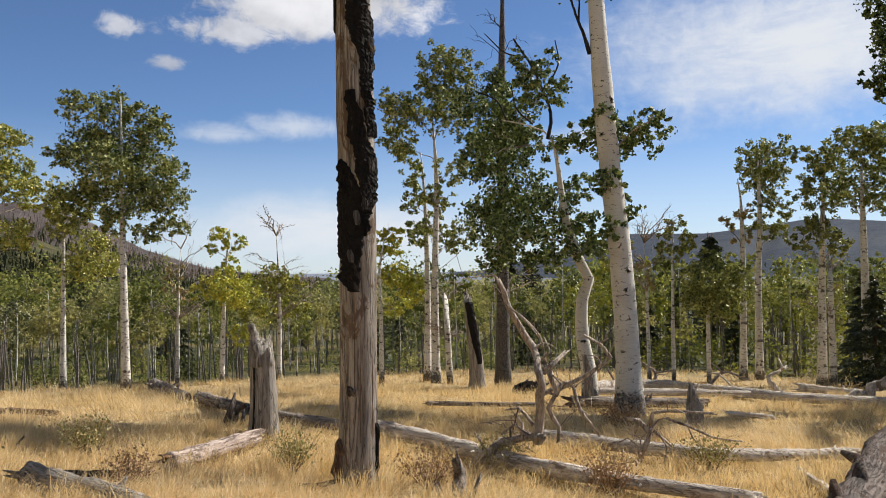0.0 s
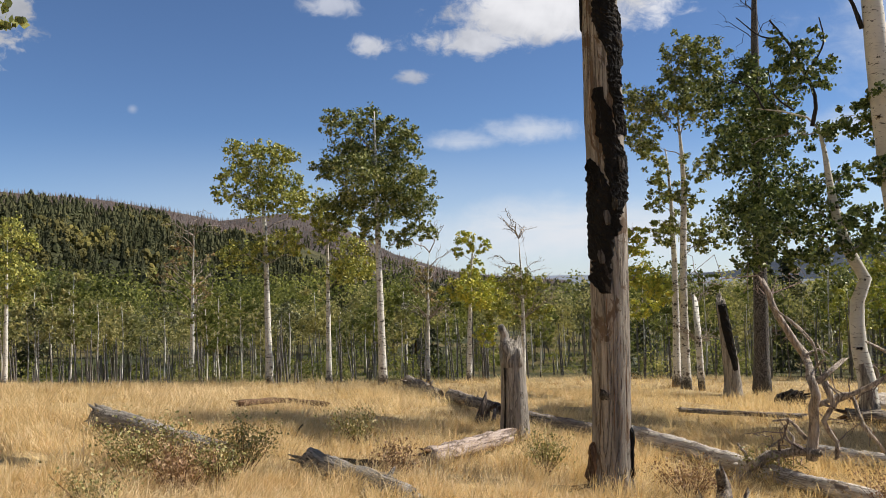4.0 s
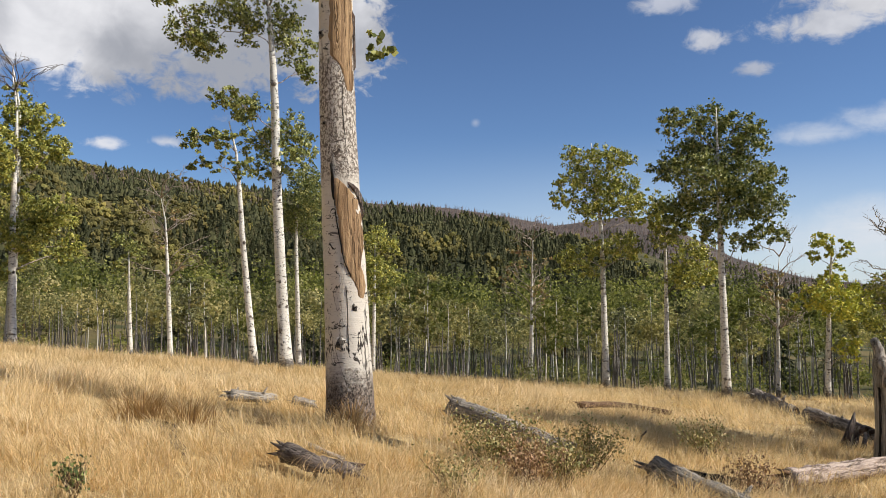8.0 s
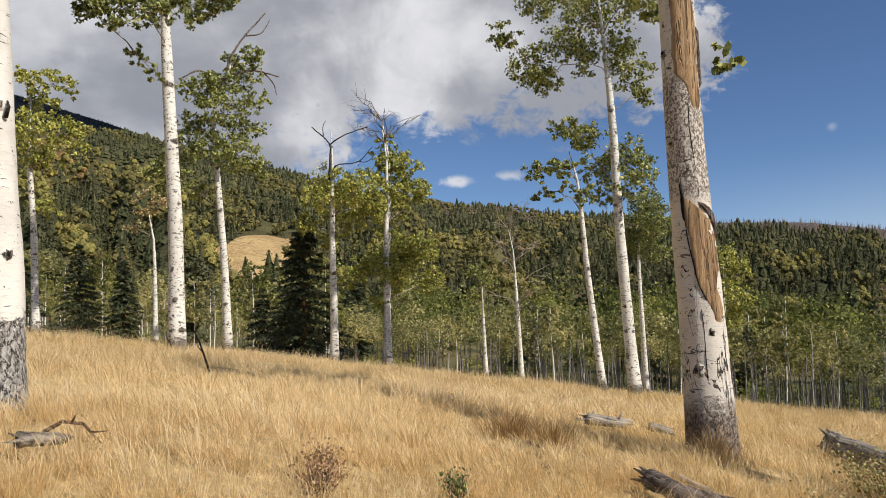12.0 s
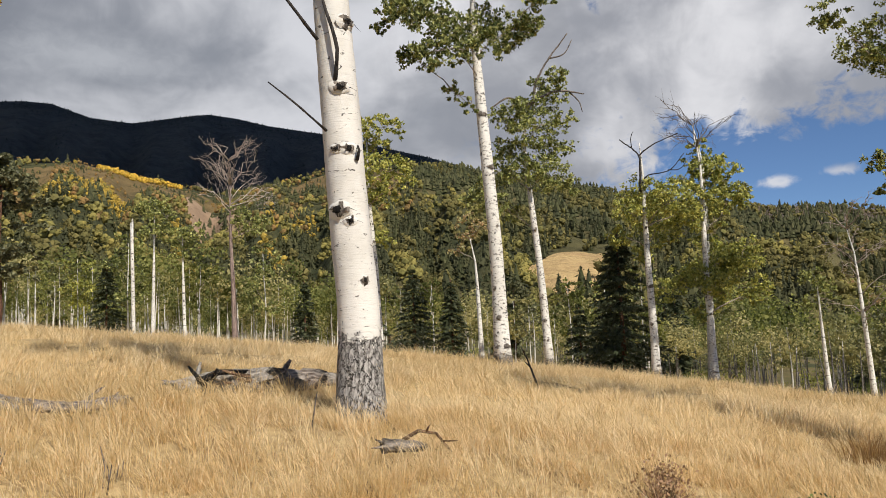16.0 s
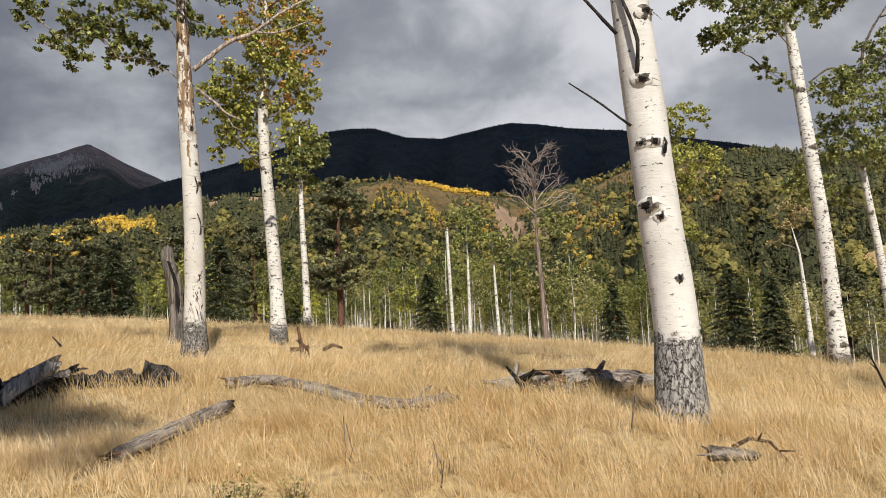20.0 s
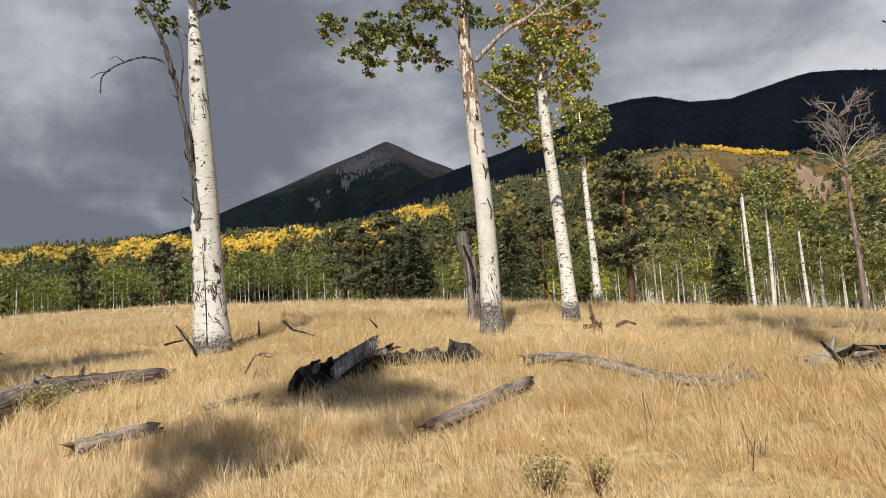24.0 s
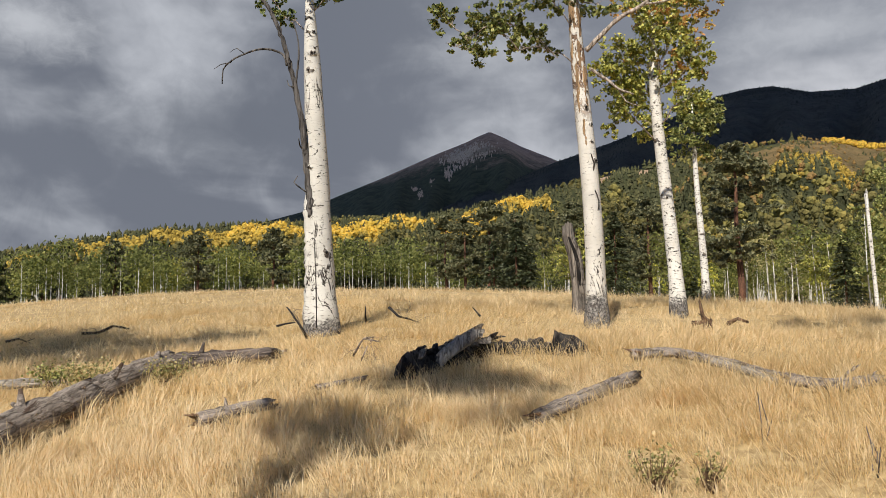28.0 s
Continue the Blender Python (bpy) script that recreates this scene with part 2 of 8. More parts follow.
LEAF = {
    "green": leaf_material("aspen_leaf_green", [(0.052, 0.067, 0.022), (0.122, 0.148, 0.044), (0.250, 0.268, 0.082), (0.478, 0.462, 0.176)]),
    "dark": leaf_material("aspen_leaf_dark", [(0.026, 0.044, 0.015), (0.074, 0.106, 0.034), (0.165, 0.210, 0.066), (0.365, 0.400, 0.155)]),
    "olive": leaf_material("aspen_leaf_olive", [(0.066, 0.080, 0.026), (0.158, 0.178, 0.052), (0.298, 0.318, 0.095), (0.510, 0.500, 0.182)]),
    "yelgreen": leaf_material("aspen_leaf_turning", [(0.100, 0.120, 0.033), (0.242, 0.260, 0.060), (0.380, 0.376, 0.088), (0.635, 0.575, 0.162)]),
    "yel": leaf_material("aspen_leaf_yellow", [(0.218, 0.268, 0.060), (0.370, 0.394, 0.068), (0.494, 0.462, 0.072), (0.665, 0.567, 0.110)]),
    "gold": leaf_material("aspen_leaf_gold", [(0.431, 0.304, 0.051), (0.595, 0.388, 0.051), (0.718, 0.434, 0.062)]),
    "autumn": leaf_material("aspen_leaf_orange", [(0.282, 0.256, 0.077), (0.461, 0.358, 0.090), (0.497, 0.292, 0.076), (0.563, 0.256, 0.090)]),
    "sparse": leaf_material("aspen_leaf_dry", [(0.243, 0.230, 0.115), (0.358, 0.333, 0.141), (0.389, 0.292, 0.140), (0.432, 0.248, 0.140)]),
    "pale": leaf_material("aspen_leaf_greygreen", [(0.065, 0.071, 0.033), (0.128, 0.135, 0.064), (0.219, 0.224, 0.112), (0.358, 0.353, 0.202)]),
    "pine": leaf_material("pine_needle", [(0.048, 0.053, 0.025), (0.088, 0.093, 0.044), (0.145, 0.145, 0.071), (0.235, 0.221, 0.116)], 0.1),
    "fir": leaf_material("fir_needle", [(0.034, 0.042, 0.021), (0.060, 0.071, 0.034), (0.100, 0.110, 0.054)], 0.1),
    "woodgrey": leaf_material("wood_leaf_greygreen", [(0.205, 0.196, 0.094), (0.262, 0.246, 0.118), (0.325, 0.300, 0.146), (0.405, 0.362, 0.182)], 0.45, rough=0.7, spec=0.1, trees=((0.70, 0.76, 0.72), (1.48, 1.42, 1.40))),
    "woodgreen": leaf_material("wood_leaf_green", [(0.107, 0.115, 0.040), (0.157, 0.163, 0.052), (0.215, 0.212, 0.074), (0.283, 0.266, 0.100)], 0.45, rough=0.7, spec=0.1, trees=((0.66, 0.74, 0.72), (1.50, 1.50, 1.35))),
    "woodlight": leaf_material("wood_leaf_light", [(0.135, 0.152, 0.055), (0.185, 0.200, 0.070), (0.245, 0.252, 0.092), (0.315, 0.308, 0.12)], 0.45, rough=0.7, spec=0.1, trees=((0.72, 0.76, 0.70), (1.22, 1.2, 1.1))),
    "woodturn": leaf_material("wood_leaf_turning", [(0.180, 0.186, 0.052), (0.262, 0.252, 0.064), (0.350, 0.312, 0.082)], 0.45, rough=0.7, spec=0.1, trees=((0.75, 0.8, 0.75), (1.2, 1.16, 1.05))),
    "hillgreen": leaf_material("hill_leaf_green", [(0.100, 0.092, 0.035), (0.140, 0.124, 0.046), (0.191, 0.160, 0.059)], 0.1, rough=0.8, spec=0.05),
    "hillturn": leaf_material("hill_leaf_turning", [(0.170, 0.160, 0.055), (0.230, 0.202, 0.064), (0.30, 0.245, 0.074)], 0.1, rough=0.8, spec=0.05),
    "hillgold": leaf_material("hill_leaf_gold", [(0.30, 0.215, 0.052), (0.39, 0.275, 0.058), (0.48, 0.335, 0.070)], 0.1, rough=0.8, spec=0.05),
    "hillrust": leaf_material("hill_leaf_rust", [(0.20, 0.140, 0.062), (0.26, 0.170, 0.068), (0.33, 0.195, 0.075)], 0.1, rough=0.8, spec=0.05),
    "hillfir": leaf_material("hill_fir_needle", [(0.046, 0.050, 0.027), (0.066, 0.069, 0.036), (0.092, 0.092, 0.047)], 0.05, rough=0.8, spec=0.05),
    # mountain firs carry the bluish cast of cloud shade in their needle colour
    "mountfir_shaded": leaf_material("mountain_fir_needle_shaded", [(0.034, 0.044, 0.047), (0.046, 0.056, 0.058), (0.062, 0.068, 0.068)], 0.05, rough=0.9, spec=0.02),
    "hillpine": leaf_material("hill_pine_needle", [(0.050, 0.055, 0.027), (0.076, 0.079, 0.037), (0.114, 0.108, 0.052)], 0.05, rough=0.8, spec=0.05),
}


def grass_material(name, colours, patch):
    """Dry grass: each blade has its own tint, and whole patches are browner."""
    m = leaf_material(name, colours, 0.42, (1.0, 0.94, 0.72))
    n = Net(m.node_tree, False)
    ramp = [q for q in n.t.nodes if q.type == "VALTORGB"][0]
    co = n.n("ShaderNodeNewGeometry").outputs["Position"]
    f = n.rng(n.noise(co, 0.55, 4, 0.6), 0.50, 0.70, 0, 0.75)
    pale = n.rng(n.noise(n.mapping(co, loc=(7, 3, 0)), 0.3, 4, 0.6), 0.48, 0.66, 0, 0.5)
    straw = n.mix(pale, ramp.outputs[0], (0.90, 0.77, 0.55))
    tuft = n.rng(n.noise(co, 4.5, 3, 0.6), 0.42, 0.62, 0.0, 0.68)
    straw = n.mix(tuft, straw, n.mix(1.0, straw, (0.64, 0.61, 0.54), "MULTIPLY"))
    c = n.mix(f, straw, n.mix(1.0, ramp.outputs[0], patch, "MULTIPLY"))
    for q in n.t.nodes:
        if q.type == "BSDF_PRINCIPLED":
            n.put(q.inputs["Base Color"], c)
    return m


GRASS = grass_material("dry_grass_blade", [(0.66, 0.505, 0.275), (0.78, 0.61, 0.355), (0.87, 0.705, 0.44), (0.94, 0.80, 0.56)], (0.76, 0.68, 0.54))
GRASS_BROWN = grass_material("brown_grass_blade", [(0.30, 0.19, 0.09), (0.42, 0.28, 0.13), (0.52, 0.37, 0.18)], (0.8, 0.7, 0.6))
HERB = leaf_material("herb_leaf", [(0.15, 0.15, 0.055), (0.28, 0.27, 0.10), (0.42, 0.36, 0.16), (0.52, 0.38, 0.19)])
RED_HERB = leaf_material("red_stem", [(0.24, 0.14, 0.085), (0.36, 0.22, 0.125), (0.48, 0.34, 0.19)])


def soil_material():
    m, n, b, _ = material("straw_ground_far_haze", 0.95, 0.1)
    co = n.n("ShaderNodeNewGeometry").outputs["Position"]
    a = n.noise(co, 0.35, 5, 0.6)
    f = n.noise(co, 9.0, 6, 0.7)
    c = n.mix(n.rng(f, 0.3, 0.7), (0.26, 0.18, 0.09), (0.54, 0.41, 0.22))
    c = n.mix(n.rng(a, 0.52, 0.72, 0, 0.6), c, (0.20, 0.13, 0.06))
    # beyond the meadow the ground is forest floor, then a wide plain
    far = n.n("ShaderNodeVectorMath", op="LENGTH")
    n.put(far.inputs[0], co)
    forest = n.mix(n.rng(n.noise(co, 0.06, 5, 0.6), 0.4, 0.6), (0.055, 0.062, 0.03), (0.15, 0.12, 0.055))
    up = n.n("ShaderNodeVectorMath", op="DOT_PRODUCT")
    n.put(up.inputs[0], co)
    up.inputs[1].default_value = (-0.75, -0.66, 0.0)
    edge = n.rng(n.math("DIVIDE", up.outputs["Value"], n.math("MAXIMUM", far.outputs["Value"], 1.0)), 0.25, 0.9, 47.0, 104.0)
    down = n.n("ShaderNodeVectorMath", op="DOT_PRODUCT")
    n.put(down.inputs[0], co)
    down.inputs[1].default_value = (-0.05, 1.0, 0.0)
    edge = n.math("SUBTRACT", edge, n.rng(n.math("DIVIDE", down.outputs["Value"], n.math("MAXIMUM", far.outputs["Value"], 1.0)), 0.76, 0.9, 0.0, 17.0))
    c = n.mix(n.rng(n.math("SUBTRACT", n.math("ADD", far.outputs["Value"], n.math("MULTIPLY", a, 8.0)), edge), 0.0, 9.0), c, forest)
    # the haze of distance is mixed into the far plain's colour as blue-grey
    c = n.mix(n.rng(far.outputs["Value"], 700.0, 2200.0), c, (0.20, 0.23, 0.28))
    n.put(b.inputs["Base Color"], c)
    bump(n, b, f, 0.5, 0.03)
    return m


SOIL = soil_material()


def bark_material(name, base, mark, dark_base=0.0, marks=0.5, grey=(0.45, 0.42, 0.37), seams=0.0, peel=0.0, rough_from=0.0, rough_to=0.0, fade=0.05, plates=((0.085, 0.077, 0.07), (0.34, 0.318, 0.292))):
    """White aspen bark: fine cross lines, black dashes and scars, seams up the stem, and a cracked dark foot of the height given."""
    m, n, b, _ = material(name, 0.75, 0.25)
    co = n.n("ShaderNodeTexCoord").outputs["Object"]
    sep = n.n("ShaderNodeSeparateXYZ")
    n.put(sep.inputs[0], co)
    lines = n.noise(n.mapping(co, (4, 4, 60)), 1.6, 5, 0.7, 0.4)
    dash = n.noise(n.mapping(co, (4.5, 4.5, 24), loc=(5, 2, 3)), 1.3, 5, 0.65, 0.7)
    blot = n.noise(n.mapping(co, (7, 7, 13)), 1.0, 6, 0.7, 0.9)
    scar = n.noise(n.mapping(co, (7, 7, 9), loc=(3, 1, 7)), 1.2, 6, 0.7, 1.2)
    stain = n.noise(co, 1.7, 4, 0.6)
    c = n.mix(n.rng(stain, 0.4, 0.7, 0, 0.55), base, grey)
    c = n.mix(n.rng(lines, 0.54, 0.68, 0, 0.5), c, mark)
    c = n.mix(n.rng(dash, 0.675 - 0.06 * marks, 0.695 - 0.06 * marks, 0, 0.85), c, (0.06, 0.05, 0.042))
    c = n.mix(n.rng(blot, 0.685 - 0.10 * marks, 0.70 - 0.10 * marks), c, n.mix(n.rng(scar, 0.45, 0.6), (0.03, 0.026, 0.023), (0.16, 0.14, 0.12)))
    if seams:
        seam = n.math("ABSOLUTE", n.math("SUBTRACT", n.noise(n.mapping(co, (3.0, 3.0, 0.8), loc=(1, 8, 2)), 1.0, 5, 0.6, 0.8), 0.5))
        where = n.rng(n.noise(n.mapping(co, (2, 2, 1.1), loc=(4, 4, 1)), 1.0, 2, 0.5), 0.45, 0.55)
        c = n.mix(n.math("MULTIPLY", n.rng(seam, 0.013 * seams, 0.004 * seams), where), c, (0.035, 0.028, 0.024))
    if rough_to:
        zone = n.math("ADD", sep.outputs[2], n.math("MULTIPLY", n.math("SUBTRACT", stain, 0.5), 0.8))
        zone = n.math("MULTIPLY", n.rng(zone, rough_from - 0.15, rough_from + 0.15), n.rng(zone, rough_to + 0.15, rough_to - 0.15))
        speck = n.noise(n.mapping(co, (42, 42, 26), loc=(1, 2, 9)), 1.0, 5, 0.7, 0.8)
        c = n.mix(n.math("MULTIPLY", zone, n.rng(speck, 0.45, 0.55, 0, 0.9)), c, (0.10, 0.072, 0.055))
    if peel:
        flake = n.noise(n.mapping(co, (9, 9, 4.5), loc=(2, 6, 4)), 1.3, 6, 0.7, 0.6)
        high = n.rng(n.math("ADD", sep.outputs[2], n.math("MULTIPLY", n.math("SUBTRACT", stain, 0.5), 1.6)), peel - 0.5, peel + 0.5)
        brown = n.mix(n.rng(scar, 0.42, 0.6), (0.075, 0.046, 0.032), (0.30, 0.19, 0.12))
        c = n.mix(n.math("MULTIPLY", high, n.rng(flake, 0.49, 0.53)), c, brown)
    up = n.math("ADD", sep.outputs[2], n.math("MULTIPLY", n.math("SUBTRACT", scar, 0.5), 0.9))
    foot = n.rng(up, dark_base + fade, dark_base - fade)
    cell = n.n("ShaderNodeTexVoronoi", feature="DISTANCE_TO_EDGE")
    warp = n.n("ShaderNodeVectorMath", op="ADD")
    wob = n.n("ShaderNodeTexNoise")
    n.put(wob.inputs["Vector"], n.mapping(co, (14, 14, 9)))
    n.put(warp.inputs[0], n.mapping(co, (19, 19, 11)))
    n.put(warp.inputs[1], wob.outputs["Color"])
    n.put(cell.inputs["Vector"], warp.outputs[0])
    cell.inputs["Scale"].default_value = 1.0
    gap = n.rng(cell.outputs["Distance"], 0.015, 0.085)
    plate = n.mix(n.rng(n.noise(n.mapping(co, (40, 40, 26)), 1.0, 4, 0.7), 0.36, 0.62), *plates)
    c = n.mix(foot, c, n.mix(gap, (0.02, 0.017, 0.015), plate))
    n.put(b.inputs["Base Color"], c)
    h = n.math("ADD", n.math("MULTIPLY", lines, -0.25), n.math("MULTIPLY", n.math("MULTIPLY", foot, gap), 1.3))
    bump(n, b, n.math("ADD", h, n.math("MULTIPLY", blot, 0.3)), 0.7, 0.02)
    return m


BARK = {
    "asp": bark_material("aspen_bark", (0.70, 0.675, 0.62), (0.24, 0.21, 0.18), 0.25, 1.15),
    "big": bark_material("aspen_bark_old", (0.68, 0.65, 0.58), (0.26, 0.23, 0.19), 0.35, 0.8),
    "eye": bark_material("aspen_bark_black_foot", (0.70, 0.675, 0.63), (0.38, 0.355, 0.32), 0.64, 0.5, fade=0.03, plates=((0.15, 0.14, 0.13), (0.42, 0.40, 0.375))),
    "torn": bark_material("aspen_bark_scarred", (0.64, 0.595, 0.53), (0.29, 0.25, 0.21), 0.52, 0.85, (0.50, 0.45, 0.39), 1.0, 0.0, 2.75, 4.0, 0.18, ((0.065, 0.046, 0.036), (0.33, 0.27, 0.225))),
    "peel": bark_material("aspen_bark_peeling", (0.64, 0.61, 0.55), (0.28, 0.25, 0.21), 0.45, 0.55, (0.46, 0.43, 0.38), 0.7, 3.5),
    "speckled": bark_material("speckled_dark_bark", (0.2, 0.18, 0.16), (0.1, 0.09, 0.08), 60.0, 0.5, plates=((0.035, 0.03, 0.027), (0.25, 0.225, 0.20))),
    "double": bark_material("aspen_bark_split", (0.62, 0.60, 0.55), (0.26, 0.23, 0.20), 0.15, 0.9, (0.42, 0.40, 0.36), 1.2),
}


def wood_material(name, light, dark, char=0.0, sc=1.0, bark=(0.10, 0.075, 0.06), bark_part=0.0):
    """Weathered dead wood, grain along the local z axis; char and bark_part: how much of it is blackened, or still in bark."""
    m, n, b, _ = material(name, 0.85, 0.2)
    co = n.n("ShaderNodeTexCoord").outputs["Object"]
    grain = n.noise(n.mapping(co, (30 * sc, 30 * sc, 1.6 * sc)), 1.0, 6, 0.65, 0.5)
    broad = n.noise(n.mapping(co, (5 * sc, 5 * sc, 0.7 * sc)), 1.0, 4, 0.6)
    patch = n.noise(n.mapping(co, (3.2, 3.2, 1.3)), 1.0, 6, 0.68, 0.8)
    c = n.mix(n.rng(grain, 0.34, 0.62), dark, light)
    c = n.mix(n.rng(broad, 0.42, 0.68, 0, 0.6), c, tuple(0.55 * q for q in light))
    fleck = n.noise(n.mapping(co, (46 * sc, 46 * sc, 17 * sc)), 1.0, 5, 0.75, 0.6)
    crack = n.math("ABSOLUTE", n.math("SUBTRACT", n.noise(n.mapping(co, (13 * sc, 13 * sc, 0.9 * sc), loc=(2, 5, 1)), 1.0, 4, 0.6, 0.4), 0.5))
    c = n.mix(n.rng(fleck, 0.50, 0.64, 0, 0.42), c, tuple(0.9 * q for q in dark))
    c = n.mix(n.rng(crack, 0.016, 0.004, 0, 0.75), c, tuple(0.4 * q for q in dark))
    if bark_part:
        c = n.mix(n.rng(patch, 0.66 - 0.3 * bark_part, 0.70 - 0.3 * bark_part), c, bark)
    if char:
        c = n.mix(n.rng(patch, 0.70 - 0.4 * char, 0.74 - 0.4 * char), c, (0.016, 0.014, 0.013))
    n.put(b.inputs["Base Color"], c)
    bump(n, b, n.math("ADD", n.math("ADD", grain, n.math("MULTIPLY", patch, 0.5)), n.math("SUBTRACT", n.rng(crack, 0.0, 0.03), n.math("MULTIPLY", fleck, 0.8))), 0.9, 0.02)
    return m


WOOD = {
    "grey": wood_material("weathered_grey_wood", (0.48, 0.435, 0.38), (0.19, 0.165, 0.14)),
    "snag": wood_material("standing_dead_wood", (0.45, 0.40, 0.34), (0.21, 0.175, 0.145), 0.0, 0.8, (0.17, 0.12, 0.085), 0.4),
    "log": wood_material("fallen_log_wood", (0.42, 0.36, 0.31), (0.13, 0.105, 0.09), 0.12, 1.0, (0.12, 0.08, 0.06), 0.45),
    "dark": wood_material("dark_shaggy_log_wood", (0.25, 0.205, 0.18), (0.06, 0.048, 0.042), 0.1, 1.0, (0.10, 0.065, 0.05), 0.5),
    "plate": wood_material("rough_grey_bark", (0.30, 0.26, 0.22), (0.06, 0.05, 0.043), 0.15, 0.6),
    "pale": wood_material("bleached_log_wood", (0.78, 0.71, 0.63), (0.40, 0.33, 0.28), 0.0, 1.0, (0.24, 0.18, 0.14), 0.25),
    "pink": wood_material("bare_pinkish_log_wood", (0.58, 0.475, 0.415), (0.26, 0.19, 0.155), 0.0, 1.0, (0.13, 0.085, 0.065), 0.34),
    "burnt": wood_material("charred_wood", (0.10, 0.085, 0.075), (0.015, 0.013, 0.012), 0.8),
    "charlog": wood_material("crumbling_charred_wood", (0.115, 0.10, 0.09), (0.018, 0.016, 0.014), 0.5, 1.4),
    "bleached": wood_material("bleached_twig_wood", (0.80, 0.69, 0.63), (0.48, 0.385, 0.335)),
    "inner": wood_material("bare_orange_wood", (0.47, 0.315, 0.175), (0.22, 0.135, 0.075), 0.0, 0.6),
    "twig": wood_material("dead_twig_wood", (0.30, 0.25, 0.21), (0.10, 0.08, 0.07)),
    "palet": wood_material("pale_twig_wood", (0.54, 0.455, 0.385), (0.22, 0.175, 0.145)),
    "darktwig": wood_material("dark_dead_twig", (0.07, 0.06, 0.055), (0.02, 0.018, 0.017)),
    "pinkt": wood_material("pinkish_dead_twig", (0.40, 0.30, 0.26), (0.18, 0.13, 0.11)),
    "red": wood_material("pine_bark", (0.24, 0.12, 0.075), (0.05, 0.03, 0.022)),
    "brown": wood_material("rotten_brown_wood", (0.28, 0.17, 0.10), (0.08, 0.05, 0.035), 0.1),
    "deadlimb": wood_material("dead_tan_limb_wood", (0.64, 0.545, 0.455), (0.28, 0.22, 0.18), 0.0, 1.2, (0.17, 0.125, 0.095), 0.2),
    "charbark": wood_material("burnt_bark_trunk", (0.17, 0.155, 0.145), (0.028, 0.025, 0.023), 0.3, 0.45),
}


def slope_material(name, a, b_, c_, scale, pos=None):
    m, n, b, _ = material(name, 0.95, 0.1)
    co = n.n("ShaderNodeNewGeometry").outputs["Position"]
    f = n.noise(co, scale, 6, 0.7)
    g = n.noise(co, scale * 0.12, 4, 0.6, 0.5)
    h = n.noise(n.mapping(co, (1, 1, 0.4)), scale * 4, 5, 0.7)
    c = n.mix(n.rng(f, 0.35, 0.62), a, b_)
    c = n.mix(n.rng(g, 0.52, 0.64, 0, 0.8), c, c_)
    c = n.mix(n.rng(h, 0.45, 0.7, 0, 0.45), c, tuple(0.4 * q for q in a))
    n.put(b.inputs["Base Color"], c)
    bump(n, b, h, 1.0, 4.0)
    return m

# ---- helpers for meshes ----
R = np.random.default_rng(7)


def mesh(name, V, F, mat, parent=None, smooth=True, label=""):
    """One mesh object from arrays of corners and of faces that all have the same number of sides, or a list of such arrays."""
    me = bpy.data.meshes.new(name)
    V = np.asarray(V, np.float32)
    Fs = [np.asarray(f, np.int32) for f in (F if isinstance(F, list) else [F]) if len(f)]
    loops = np.concatenate([f.ravel() for f in Fs])
    total = np.concatenate([np.full(len(f), f.shape[1], np.int32) for f in Fs])
    me.vertices.add(len(V))
    me.vertices.foreach_set("co", V.ravel())
    me.loops.add(len(loops))
    me.loops.foreach_set("vertex_index", loops)
    me.polygons.add(len(total))
    me.polygons.foreach_set("loop_start", np.concatenate([[0], np.cumsum(total)[:-1]]).astype(np.int32))
    me.polygons.foreach_set("loop_total", total)
    me.polygons.foreach_set("use_smooth", np.full(len(total), smooth))
    me.materials.append(mat)
    me.update(calc_edges=True)
    ob = new(name, me)
    if parent is not None:
        ob.parent = parent
    if label:
        tagged(ob, label)
    return ob


def tube(path, radii, sides=10, rough=0.0, rng=R, jag=0.0, flute=0.0):
    """A round, tapered, slightly uneven stem along a path, closed at both ends. jag: how far the last ring is splintered."""
    P = np.asarray(path, float)
    r = np.asarray(radii, float)
    T = np.gradient(P, axis=0)
    T /= np.linalg.norm(T, axis=1)[:, None] + 1e-9
    up = np.array([0.0, 1.0, 0.0]) if abs(T[0][1]) < 0.9 else np.array([1.0, 0, 0])
    A = np.cross(T, up)
    A /= np.linalg.norm(A, axis=1)[:, None] + 1e-9
    B = np.cross(T, A)
    th = np.linspace(0, 2 * np.pi, sides, endpoint=False)
    k = 1 + rough * rng.standard_normal((len(P), sides)) + flute * np.sin(3 * th + 0.6)[None] + 0.5 * flute * np.sin(7 * th)[None]
    rad = r[:, None] * k
    V = P[:, None] + rad[..., None] * (np.cos(th)[None, :, None] * A[:, None] + np.sin(th)[None, :, None] * B[:, None])
    if jag:
        V[-1] += T[-1] * (rng.random(sides) * jag)[:, None]
        V[-1] += T[-1] * (np.maximum(0, np.cos(th - rng.random() * 6)) * jag)[:, None]
    V = V.reshape(-1, 3)
    n = len(P)
    i = np.arange(sides)
    j = (i + 1) % sides
    F = np.concatenate([np.stack([a * sides + i, a * sides + j, (a + 1) * sides + j, (a + 1) * sides + i], 1) for a in range(n - 1)])
    V = np.concatenate([V, [P[0]], [P[-1] - T[-1] * (r[-1] * 0.3 if jag else 0)]])
    c0, c1 = len(V) - 2, len(V) - 1
    caps = np.concatenate([np.stack([j, i, np.full(sides, c0)], 1), np.stack([(n - 1) * sides + i, (n - 1) * sides + j, np.full(sides, c1)], 1)])
    return V, F, caps


